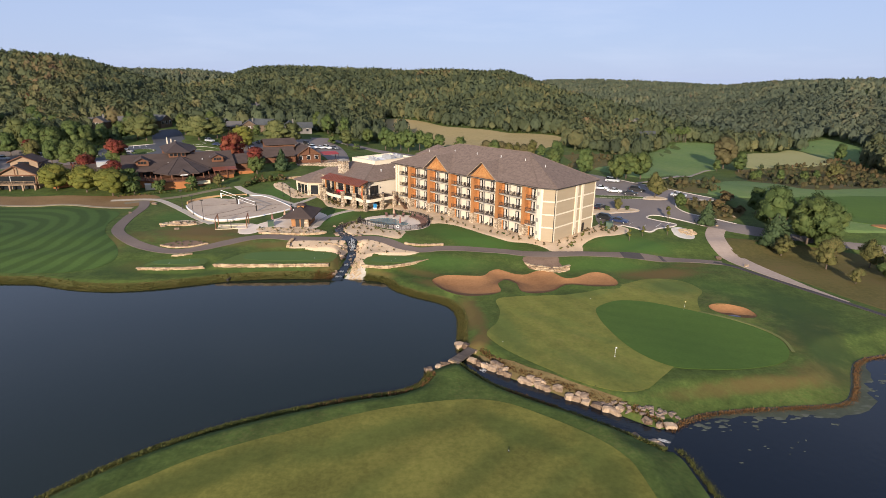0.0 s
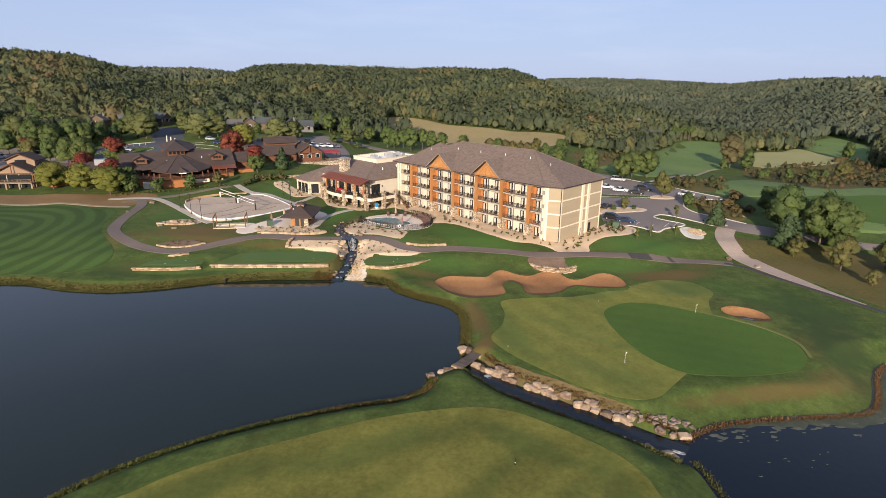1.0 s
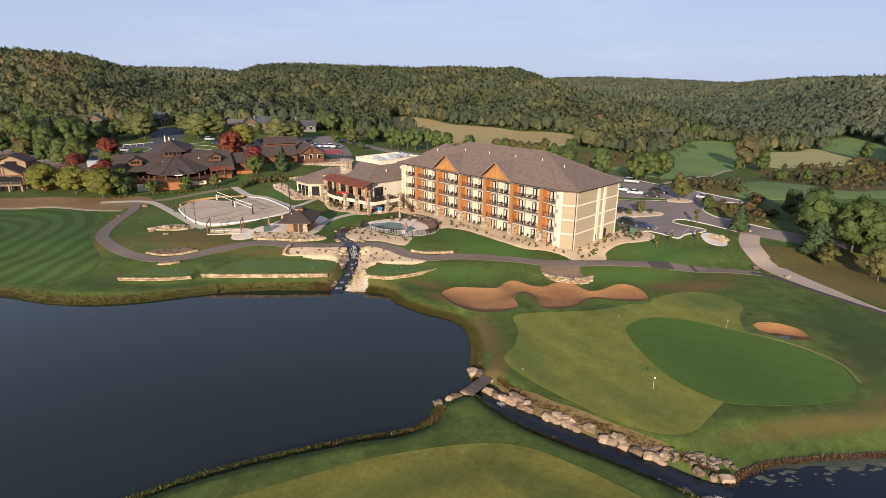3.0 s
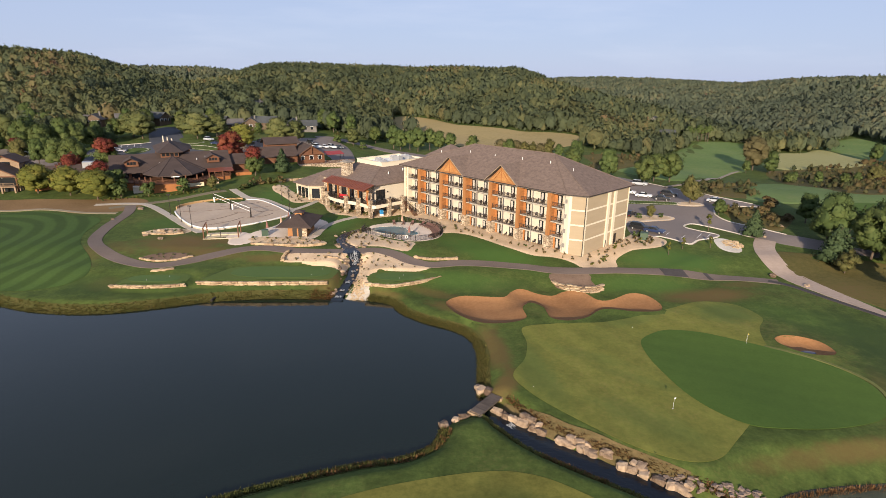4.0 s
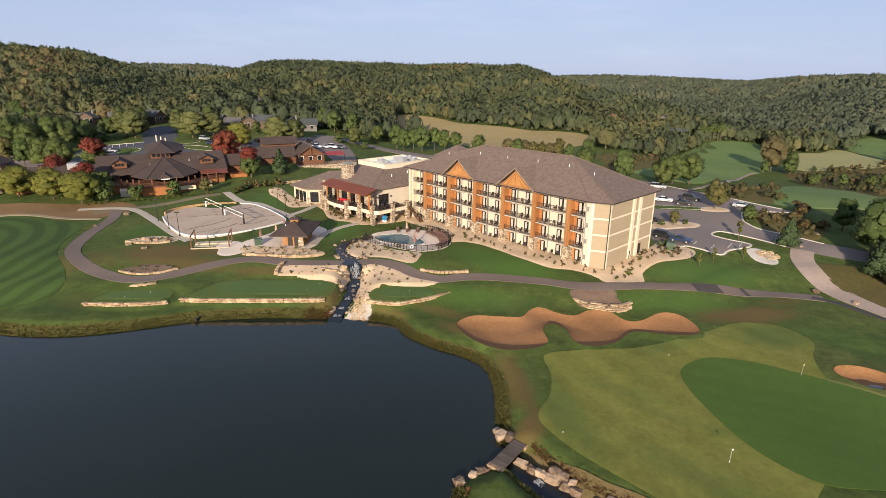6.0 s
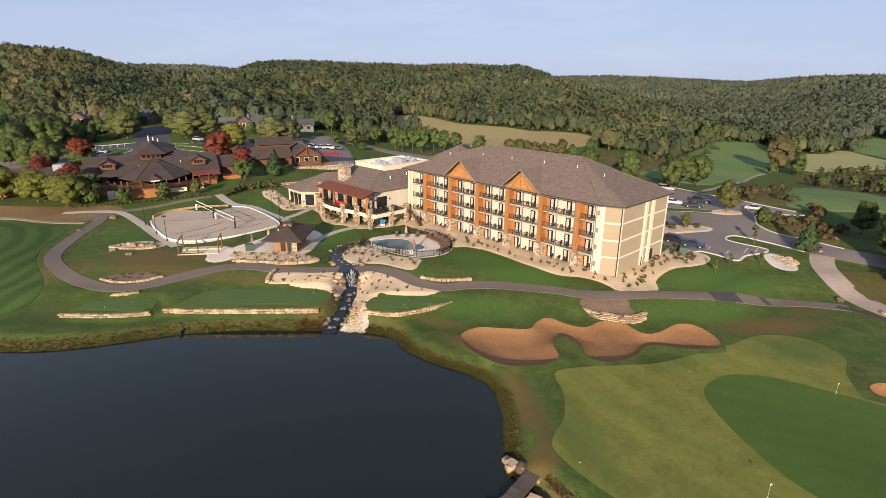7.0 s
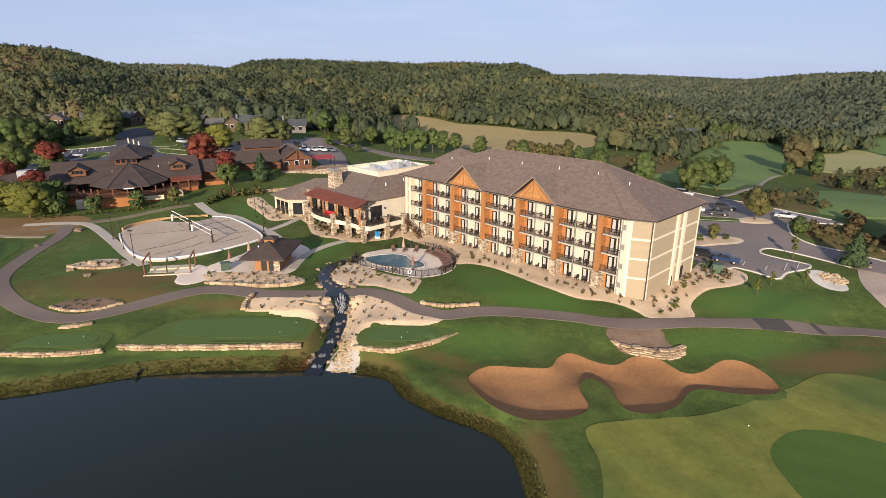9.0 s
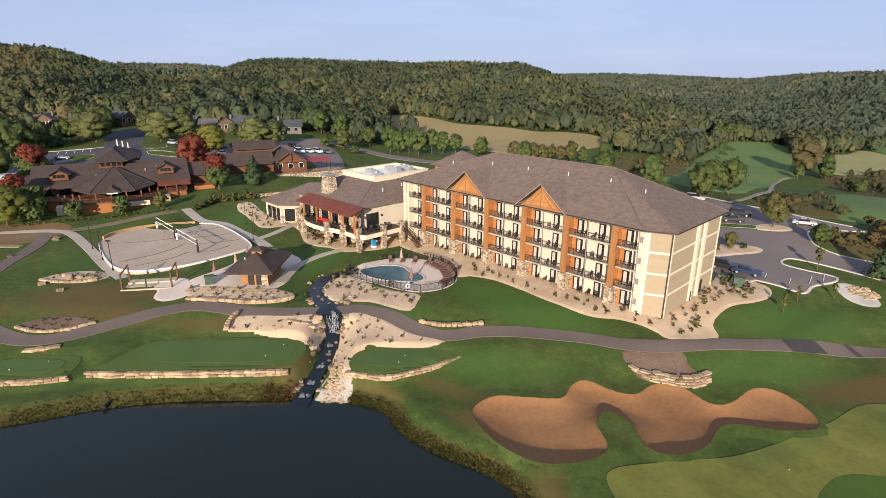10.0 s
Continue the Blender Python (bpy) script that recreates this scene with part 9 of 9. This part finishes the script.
sheet("club_lot", spline([(-182, 214), (-158, 226), (-140, 214), (-126, 203), (-124, 195), (-140, 192), (-160, 190), (-182, 196)], 1.5, True), lot_m, "asphalt parking lot behind the lodge", 0.12, 3.0, 0.5)
sheet("club_lot", spline([(-214, 246), (-196, 244), (-180, 239), (-178, 250), (-196, 256), (-214, 258)], 1.5, True), concrete_m, "pale concrete yard among trees", 0.12, 3.0, 0.5)
kerb(spline([(-137, 228), (-128.7, 232.6), (-123.2, 235.4), (-121, 238)], 1.0), wide=0.3, high=0.2)
for k in range(7):
    x_, y_ = -136 + k * 2.1, 227.4 + k * 1.15
    structure("parking_line", Shape().slab([(x_, y_, gz(x_, y_) + 0.16), (x_ + 0.15, y_, gz(x_, y_) + 0.16), (x_ + 2.4, y_ - 4.6, gz(x_ + 2.3, y_ - 4.6) + 0.16), (x_ + 2.25, y_ - 4.6, gz(x_ + 2.3, y_ - 4.6) + 0.16)], 0.03), white_m, "white parking bay line")
for pts in ([(-114, 251), (-112.4, 254), (-107, 249), (-102, 244.5), (-99.5, 240), (-101, 237.5), (-106, 238)], [(-102, 232), (-94.4, 230), (-88, 225.5), (-87, 222), (-92.3, 223), (-99.3, 226.4)], [(-122.5, 222), (-121.8, 225), (-116.6, 224.6), (-114, 221.4), (-116, 216.4), (-120, 217.5)], [(-150, 209), (-134, 213), (-131, 210), (-148, 205)]):
    p_ = spline(pts, 1.0, True)
    sheet("lot_island", p_, turf, "grassy kerbed island in the parking lot", 0.25, 2.0, 0.4)
    kerb(np.vstack([p_, p_[:1]]), wide=0.2, high=0.25)
gate = thing("entrance_marker", pose(-112.2, 234.4, gz(-112.2, 234.4), 0, 0, 20), "pale entrance marker with tapered posts on a stone base", "marker")
part("base", Shape().box(-2.2, 2.2, -0.7, 0.7, -0.3, 0.9), stone_m, gate, "low stone base")
for x_, h_ in ((-1.6, 3.2), (0.0, 2.6), (1.6, 2.0)):
    part("post", Shape().tube((x_, 0, 0.8), (x_, 0, h_ + 0.6), 0.34, 0.2, 6), trim_m, gate)

# ---- cars ----
PAINTS = {c: plain(c + "_car_paint", v, 0.3, 0.0, 0.6) for c, v in {"white": (0.78, 0.78, 0.78), "silver": (0.40, 0.42, 0.44), "dark blue": (0.02, 0.035, 0.09), "black": (0.018, 0.018, 0.02), "red": (0.25, 0.02, 0.02), "grey": (0.14, 0.145, 0.15)}.items()}
tyre_m, lamp_m, tail_m = plain("tyre_rubber", (0.02, 0.02, 0.02), 0.9), plain("headlight", (0.7, 0.7, 0.68), 0.2), plain("taillight", (0.35, 0.02, 0.02), 0.3)


def side_prism(profile, half, roof_half):
    """A body from its side outline: widest at the sills, drawn in towards the roof."""
    top = max(z for _, z in profile)
    low = min(z for _, z in profile)
    k = len(profile)
    w = [half + (roof_half - half) * max(0.0, (z - 0.75) / max(0.01, top - 0.75)) if top > 0.8 else half for _, z in profile]
    return Shape().add([(-b, y, z) for (y, z), b in zip(profile, w)] + [(b, y, z) for (y, z), b in zip(profile, w)],
                       [tuple(range(k)), tuple(range(2 * k - 1, k - 1, -1))] + [((i + 1) % k, i, k + i, k + (i + 1) % k) for i in range(k)])


CAR_MESH = {}


def car(at, colour, form="saloon"):
    if form not in CAR_MESH:
        tall = {"saloon": 1.45, "suv": 1.75, "van": 2.2}[form]
        ln4 = {"saloon": 2.3, "suv": 2.4, "van": 2.7}[form]
        hood = 0.85 if form == "saloon" else 1.0
        b = side_prism([(-ln4, 0.35), (-ln4, hood - 0.15), (-ln4 + 0.25, hood), (-ln4 * 0.42, hood + 0.08), (ln4 * 0.62, hood + 0.08), (ln4 - 0.1, hood), (ln4, hood - 0.2), (ln4, 0.35)], 0.9, 0.86)
        f0, f1 = (-ln4 * 0.42, -ln4 * 0.12) if form != "van" else (-ln4 * 0.7, -ln4 * 0.55)
        r1, r0 = (ln4 * 0.38, ln4 * 0.7) if form == "saloon" else (ln4 * 0.86, ln4 * 0.95)
        g = side_prism([(f0, hood + 0.06), (f1, tall - 0.06), (r1, tall - 0.06), (r0, hood + 0.06)], 0.85, 0.66)
        r = side_prism([(f1 - 0.05, tall - 0.1), (f1 + 0.15, tall), (r1 - 0.1, tall), (r1 + 0.05, tall - 0.1)], 0.7, 0.62)
        CAR_MESH[form] = (b.mesh("body"), g.mesh("cabin_glass"), r.mesh("roof"), ln4, hood)
    b, g, r, ln4, hood = CAR_MESH[form]
    names = {"saloon": "parked %s saloon car with dark windows", "suv": "parked %s sport utility car with dark windows", "van": "parked %s van with dark windows"}
    t = thing("car", at, names[form] % colour, "car", "parked cars")
    for nm, me in (("body", b), ("roof", r)):
        ob = part(nm, me, PAINTS[colour], t)
        ob.material_slots[0].link = 'OBJECT'
        ob.material_slots[0].material = PAINTS[colour]
    part("cabin_glass", g, glass_m, t)
    for x in (-0.82, 0.82):
        for y in (-ln4 * 0.62, ln4 * 0.6):
            wh = part("wheel", Shape().tube((x - 0.11, y, 0.33), (x + 0.11, y, 0.33), 0.33, 0.33, 12), tyre_m, t)
            part("rim", Shape().tube((x - 0.125, y, 0.33), (x + 0.125, y, 0.33), 0.2, 0.2, 10), metal_m, wh)
        part("headlight", Shape().box(x * 0.8 - 0.16, x * 0.8 + 0.16, -ln4 - 0.03, -ln4 + 0.05, hood - 0.32, hood - 0.18), lamp_m, t)
        part("taillight", Shape().box(x * 0.85 - 0.14, x * 0.85 + 0.14, ln4 - 0.05, ln4 + 0.03, hood - 0.3, hood - 0.12), tail_m, t)
    return t


for x, y, r, c, f in ((48.2, 126.6, 52, "black", "suv"), (50.6, 123.9, 52, "dark blue", "saloon"), (50.2, 139.6, 140, "black", "saloon"), (46.8, 141.8, 140, "black", "suv"), (58.9, 167, 60, "white", "saloon"), (61.4, 160.6, 62, "white", "saloon"), (66, 177, 60, "silver", "suv"), (64.6, 155.2, 62, "black", "saloon"), (78.4, 151.6, 60, "silver", "saloon"), (68.6, 160, 60, "black", "suv"),
                      (-192.6, 251, 70, "white", "van"), (-183.4, 242.5, 70, "white", "van"), (-134.5, 205.6, 80, "white", "suv"), (-151, 207, 60, "white", "van"), (-145, 204.5, 100, "white", "van"), (-163.5, 204.2, 95, "silver", "suv"), (-100.4, 247.6, 60, "silver", "suv"), (-69.8, 239.3, 10, "white", "suv"), (-74.3, 225.8, 30, "white", "saloon"), (-123.5, 219, 100, "dark blue", "saloon"),
                      (-92.4, 234.5, 60, "dark blue", "saloon"), (-69.5, 223, 60, "dark blue", "saloon"), (-66.4, 226, 60, "red", "saloon"), (-79, 238, 40, "grey", "suv"), (-50.6, 236.2, 40, "white", "suv"), (-48.0, 239.5, 40, "white", "saloon"), (-45.4, 242.5, 40, "white", "suv"), (-42.8, 245.6, 40, "grey", "saloon"), (-84, 240, 60, "grey", "suv"), (-55, 245, 40, "black", "suv"), (-76, 242, 40, "grey", "saloon")):
    car(stand(x, y, r, 0.14), c, f)

# ---- mown bands ----
def bands(m, centre, period, strength, stretch=(1, 1), straight=None):
    """Lighter and darker mowing bands, round a centre or along a direction."""
    n, ln = m.node_tree.nodes, m.node_tree.links
    b = n["Principled BSDF"]
    src = b.inputs["Base Color"].links[0].from_socket
    geo = n.new("ShaderNodeNewGeometry")
    mp = n.new("ShaderNodeMapping")
    mp.inputs["Location"].default_value = (-centre[0] * stretch[0], -centre[1] * stretch[1], 0)
    mp.inputs["Scale"].default_value = (stretch[0], stretch[1], 0)
    wob = n.new("ShaderNodeTexNoise")
    wob.inputs["Scale"].default_value = 0.09
    ln.new(geo.outputs["Position"], wob.inputs[0])
    ln.new(geo.outputs["Position"], mp.inputs[0])
    if straight is None:
        d = n.new("ShaderNodeVectorMath")
        d.operation = 'LENGTH'
        ln.new(mp.outputs[0], d.inputs[0])
        dist = d.outputs["Value"]
    else:
        d = n.new("ShaderNodeVectorMath")
        d.operation = 'DOT_PRODUCT'
        d.inputs[1].default_value = (*straight, 0)
        ln.new(mp.outputs[0], d.inputs[0])
        dist = d.outputs["Value"]
    w = n.new("ShaderNodeMath")
    w.operation = 'MULTIPLY_ADD'
    w.inputs[1].default_value = 2.2
    ln.new(wob.outputs[0], w.inputs[0])
    ln.new(dist, w.inputs[2])
    sn = n.new("ShaderNodeMath")
    sn.operation = 'MULTIPLY'
    sn.inputs[1].default_value = 2 * math.pi / period
    ln.new(w.outputs[0], sn.inputs[0])
    si = n.new("ShaderNodeMath")
    si.operation = 'SINE'
    ln.new(sn.outputs[0], si.inputs[0])
    k = n.new("ShaderNodeMapRange")
    k.inputs[1].default_value, k.inputs[2].default_value, k.inputs[3].default_value, k.inputs[4].default_value = -0.5, 0.5, 1 - strength, 1 + strength
    ln.new(si.outputs[0], k.inputs[0])
    mx = n.new("ShaderNodeVectorMath")
    mx.operation = 'SCALE'
    ln.new(src, mx.inputs[0])
    ln.new(k.outputs[0], mx.inputs["Scale"])
    ln.new(mx.outputs[0], b.inputs["Base Color"])


west_m = mat("west_fairway", (0.04, 0.0741, 0.0171), (0.06, 0.09975, 0.0247), 2.0, 0.05, 0.9, 0.3, 0.05, spec=0.15)
bands(west_m, (-108, 113), 4.3, 0.17, (1, 0.9))
sheet("fairway_west", spline([(-170, 140), (-117, 138.5), (-104, 140.6), (-91, 136.6), (-82.6, 133.5), (-79, 121), (-75, 113), (-68, 104.5), (-65, 97.5), (-70, 93.6), (-84, 93), (-120, 94), (-170, 95)], 1.5, True), west_m, "green fairway mown in curved bands", 0.04, 2.0)
bands(fairway_m, (0, 0), 9.0, 0.07, (1, 1), (0.62, -0.78))
bands(approach_m, (0, 0), 5.0, 0.05, (1, 1), (0.86, 0.5))
bands(green_m, (0, 0), 3.4, 0.018, (1, 1), (0.4, 0.92))
ribbon("gravel_track", spline([(-170, 143), (-117, 141.5), (-103, 142.8), (-91, 140), (-82, 139.5)], 1.5), 1.4, mat("tan_track", (0.24, 0.19, 0.12), (0.34, 0.28, 0.18), 2, 0.3), "pale tan track along the fairway", 0.1)

# ---- grass fringes of the ponds ----
frng = np.random.default_rng(8)


def fringe(name, line, wide, count, tall, material, label, side=1):
    """Tufts of tall grass standing beside a shore line."""
    seg = np.hypot(*np.diff(line, axis=0).T)
    cum = np.concatenate([[0], np.cumsum(seg)])
    s = frng.uniform(0, cum[-1], count)
    x, y = np.interp(s, cum, line[:, 0]), np.interp(s, cum, line[:, 1])
    t = np.gradient(line, axis=0)
    t /= np.linalg.norm(t, axis=1)[:, None]
    tx, ty = np.interp(s, cum, t[:, 0]), np.interp(s, cum, t[:, 1])
    o = np.minimum(np.abs(frng.normal(0, 0.5, count)), frng.uniform(0.7, 1.05, count)) * wide + 0.02
    x, y = x - ty * o * side, y + tx * o * side
    z = height(x, y) - 0.03
    h = tall * frng.uniform(0.45, 1.25, count)
    vs = []
    for b in range(6):
        a = frng.uniform(0, 6.28, count)
        r0 = frng.uniform(0.0, 0.3, count)
        bx, by = x + np.cos(a) * r0, y + np.sin(a) * r0
        wv = frng.uniform(0.05, 0.13, count)
        lean = frng.uniform(0.05, 0.3, count)
        p = np.stack([np.column_stack([bx - np.sin(a) * wv, by + np.cos(a) * wv, z]), np.column_stack([bx + np.sin(a) * wv, by - np.cos(a) * wv, z]), np.column_stack([bx + np.cos(a) * lean, by + np.sin(a) * lean, z + h * frng.uniform(0.6, 1.1, count)])], 1)
        vs.append(p.reshape(-1, 3))
    v = np.concatenate(vs)
    ob = part(name, arrays_mesh(name, v, np.arange(len(v)).reshape(-1, 3)), material, None, label)
    return tagged(ob, category="grass", kind="stuff")


reed_green = leaf_mat("fringe_grass", [(0.0, (0.0516, 0.0624, 0.0165)), (0.5, (0.1032, 0.0975, 0.0285)), (1.0, (0.1849, 0.1388, 0.04875))], 0.8, trans=0.2, island=0.6)
reed_dark = leaf_mat("bank_grass", [(0.0, (0.04675, 0.06068, 0.016)), (0.5, (0.102, 0.105, 0.0288)), (1.0, (0.1785, 0.1517, 0.048))], 0.8, trans=0.2, island=0.6)
reed_rust = leaf_mat("rust_grass", [(0.0, (0.07225, 0.042, 0.01804)), (0.5, (0.1615, 0.084, 0.03444)), (1.0, (0.2635, 0.1596, 0.0697))], 0.8, trans=0.2, island=0.6)
olive_bank_m = mat("olive_bank", (0.04784, 0.0574, 0.016), (0.08464, 0.08036, 0.0248), 3.0, 0.25, 0.95, 0.6, 0.08, third=(0.1426, 0.0984, 0.0416), spec=0.1)
rust_bank_m = mat("rust_bank", (0.085, 0.052, 0.024), (0.16, 0.095, 0.042), 3.0, 0.3, 0.95, 0.6, 0.08, spec=0.1)


def shore(poly, a, b):
    """The stretch of a shore between two plan points, in the outline's order."""
    i, j = (int(np.argmin(np.hypot(*(poly - np.array(q)).T))) for q in (a, b))
    return poly[i:j + 1] if j > i else np.concatenate([poly[i:], poly[:j + 1]])


def moved(line, by):
    t = np.gradient(line, axis=0)
    t /= np.linalg.norm(t, axis=1)[:, None]
    return line + np.column_stack([-t[:, 1], t[:, 0]]) * by


north = shore(POND, (-150, 91), (-19.6, 92.4))
north2 = shore(POND, (-12.0, 91.6), (5.2, 61.6))
south = shore(POND, (0.5, 54.6), (-60, 0))
ribbon("olive_bank", moved(north, 1.1), 2.1, olive_bank_m, "rough olive grass on the pond bank", 0.05)
ribbon("olive_bank", moved(north2, 0.9), 1.5, olive_bank_m, "rough olive grass on the pond bank", 0.05)
ribbon("green_bank", moved(south, 0.7), 1.3, mat("green_bank", (0.04, 0.055, 0.016), (0.075, 0.085, 0.026), 3.0, 0.3, 0.95, 0.6, 0.08, spec=0.1), "rough green grass on the pond bank", 0.05)
fringe("fringe_grass", north, 2.3, 7500, 0.21, reed_green, "tall olive grass along the far bank")
fringe("fringe_grass", north2, 1.5, 3600, 0.3, reed_green, "tall olive grass along the pond bank")
fringe("fringe_grass", south, 1.0, 7000, 0.4, reed_dark, "tall green grass along the near bank")
fringe("rust_grass", south[:14], 1.3, 420, 0.4, reed_rust, "rust-coloured grass beside the footbridge")
fringe("rust_grass", shore(POND, (-22.5, 92.4), (-18.9, 92.0)), 2.6, 420, 0.22, reed_rust, "brown grass beside the stream's mouth")
low_n = shore(LOW_POND, (29.4, 41.9), (85, 62))
low_s = shore(LOW_POND, (34, -20), (28.3, 39))
ribbon("rust_bank", moved(low_n, -1.7), 3.6, rust_bank_m, "rusty dry grass on the lower bank", 0.05)
fringe("rust_grass", low_n, 3.8, 12000, 0.44, reed_rust, "tall rust-coloured grass along the lower pond", -1)
fringe("bank_grass", low_s, 1.0, 3000, 0.5, reed_dark, "tall green grass along the lower pond", -1)
fringe("bank_grass", LOW_STREAM - np.array([1.0, 1.3]), 0.8, 1100, 0.32, reed_dark, "rough green grass along the stream", -1)
fringe("rust_grass", LOW_STREAM[12:21] - np.array([1.0, 1.3]), 0.6, 380, 0.4, reed_rust, "rust-coloured grass along the stream", -1)
fringe("bank_grass", LOW_STREAM[3:] + np.array([1.4, 2.0]), 0.9, 800, 0.2, reed_rust, "dry grass among the boulders", 1)
mat_line = shore(LOW_POND, (31, 43.1), (66, 58.5))
seg_ = np.arange(len(mat_line))
inner_ = moved(mat_line, 1.0) if signed(*[np.array([c]) for c in moved(mat_line, 1.0)[len(seg_) // 2]], LOW_POND)[0] < 0 else moved(mat_line, -1.0)
off_ = (inner_ - mat_line) / 1.0
wide_ = np.interp(seg_ / len(seg_), [0, 0.12, 0.3, 0.55, 0.62, 0.7, 0.85, 1], [0.2, 0.7, 1.5, 2.2, 2.6, 1.6, 1.8, 0.3]) * (1 + 0.35 * np.sin(seg_ * 1.9) * np.sin(seg_ * 0.7) + 0.15 * np.sin(seg_ * 3.1))
weed = Shape()
outer_ = mat_line + off_ * wide_[:, None]
edge_ = mat_line - off_ * 0.4
n_ = len(mat_line)
weed.add([(x, y, LOW_LEVEL + 0.012) for x, y in edge_] + [(x, y, LOW_LEVEL + 0.012) for x, y in outer_] + [(x, y, LOW_LEVEL - 0.05) for x, y in outer_], [(i, i + 1, n_ + i + 1, n_ + i) for i in range(n_ - 1)] + [(n_ + i, n_ + i + 1, 2 * n_ + i + 1, 2 * n_ + i) for i in range(n_ - 1)])
tagged(part("weed_mat", weed, mat("weed_mat", (0.03, 0.038, 0.026), (0.085, 0.092, 0.055), 1.6, 0.3, 0.85, 0.6, 0.05), None, "ragged dull green mat of weed along the lower shore"), category="pond weed", kind="stuff")
scum_m = mat("pond_scum", (0.05, 0.06, 0.042), (0.12, 0.125, 0.09), 3, 0.5, 0.8, 0.3, 0.02)
for i in range(60):
    t = frng.uniform(0, 1)
    x, y = np.interp(t, [0, 0.1, 0.6, 1], [31.5, 36, 54, 66]) + frng.normal(0, 0.8), np.interp(t, [0, 0.1, 0.6, 1], [42.6, 44, 45.6, 55]) - abs(frng.normal(0, 0.7)) - 0.2
    if i > 46:
        x, y = frng.uniform(33, 48), frng.uniform(36, 44)
    if signed(np.array([x]), np.array([y]), LOW_POND)[0] > -0.3:
        continue
    k = 11
    r = frng.uniform(0.1, 0.42) if i < 47 else frng.uniform(0.05, 0.14)
    ring_ = [(math.cos(2 * math.pi * j / k) * r * frng.uniform(0.5, 1.5) * 1.6, math.sin(2 * math.pi * j / k) * r * frng.uniform(0.4, 1.1)) for j in range(k)]
    sh = Shape().add([(0, 0, 0.02)] + [(*p, 0.012) for p in ring_] + [(*p, -0.02) for p in ring_], [(0, 1 + j, 1 + (j + 1) % k) for j in range(k)] + [(1 + (j + 1) % k, 1 + j, 1 + k + j, 1 + k + (j + 1) % k) for j in range(k)])
    ob = part("pond_weed", sh, scum_m, None, "dull green floating patch of pond weed", at=Matrix.Translation((x, y, LOW_LEVEL + 0.004)))
    tagged(ob, category="pond weed", group="pond weed patches")

# ---- chairs on balconies and patios ----
chair = thing("balcony_chair", pose(0, 0, -300), "dark metal armchair on a hotel balcony", "chair", "chairs on the balconies")
part("seat", Shape().box(-0.26, 0.26, -0.26, 0.26, 0.4, 0.46), dark_m, chair)
part("backrest", Shape().slab([(-0.26, 0.2, 0.46), (0.26, 0.2, 0.46), (0.26, 0.34, 0.95), (-0.26, 0.34, 0.95)], 0.06), dark_m, chair)
for x in (-0.23, 0.23):
    for y in (-0.23, 0.23):
        part("leg", Shape().box(x - 0.025, x + 0.025, y - 0.025, y + 0.025, 0, 0.4), dark_m, chair)
    part("armrest", Shape().box(x - 0.03, x + 0.03, -0.25, 0.25, 0.62, 0.66), dark_m, chair)
crng = random.Random(4)
first = True
for k in range(12):
    for f in range(4):
        for j in range(2 if k % 2 == 0 else 1):
            s = 0.9 + 4 * k + (0.7 + 1.3 * j if k % 2 == 0 else 3.2)
            m = HOTEL @ pose(s, 1.25 if f else 1.0, 3.05 * f + (0.0 if f else 0.16), 0, 0, crng.uniform(-35, 35))
            if first:
                chair.matrix_basis = m
                first = False
            else:
                copy_thing(chair, m)
sofa = thing("red_sofa", HOTEL @ pose(-12.4, -11.2, 3.2, 0, 0, 10), "bright red sofa on the lodge deck", "sofa")
red_m = plain("red_fabric", (0.42, 0.02, 0.03), 0.9)
part("seat", Shape().box(-1.5, 1.5, -0.4, 0.4, 0.15, 0.5), red_m, sofa)
part("backrest", Shape().box(-1.5, 1.5, 0.25, 0.45, 0.5, 1.0), red_m, sofa)
for x in (-1.5, 1.32):
    part("armrest", Shape().box(x, x + 0.18, -0.4, 0.4, 0.5, 0.72), red_m, sofa)
umbrella(HOTEL @ pose(-2.3, -10.6, 3.2), red_m, "closed red parasol on the lodge deck")
for i, (s, d) in enumerate(((-19, -10.4), (-16.5, -11.2), (-8, -11.2), (-5.5, -10.5), (-1.3, -9.6), (-0.8, -6), (-0.9, -4), (-0.6, -7.8))):
    t = thing("deck_table", HOTEL @ pose(s, d, 3.2), "round dark table on the lodge deck", "table", "tables on the lodge deck")
    part("top", Shape().tube((0, 0, 0.7), (0, 0, 0.75), 0.5, 0.5, 12), dark_m, t)
    part("stem", Shape().tube((0, 0, 0), (0, 0, 0.7), 0.06, 0.05, 6), dark_m, t)
    part("foot", Shape().tube((0, 0, 0), (0, 0, 0.05), 0.3, 0.28, 10), dark_m, t)
    for a in (0.5, 2.6, 4.4):
        copy_thing(chair, HOTEL @ pose(s + math.cos(a) * 0.8, d + math.sin(a) * 0.8, 3.2, 0, 0, math.degrees(a) - 90))
blue = thing("blue_cooler", HOTEL @ pose(-0.6, -7.4, -0.25), "bright blue upright drinks cooler by the stone pier", "cooler")
part("body", Shape().box(-0.35, 0.35, -0.35, 0.35, 0.6, 1.7), plain("bright_blue", (0.03, 0.25, 0.55), 0.4), blue)
part("base", Shape().box(-0.35, 0.35, -0.35, 0.35, 0, 0.6), white_m, blue)
for x, y, c in ((-38.6, 122.6, "dusty_red_canvas"), (-36.6, 127, "tan_canvas"), (-36, 131.5, "dusty_red_canvas")):
    umbrella(stand(x, y), bpy.data.materials[c], "closed parasol on the hut terrace")
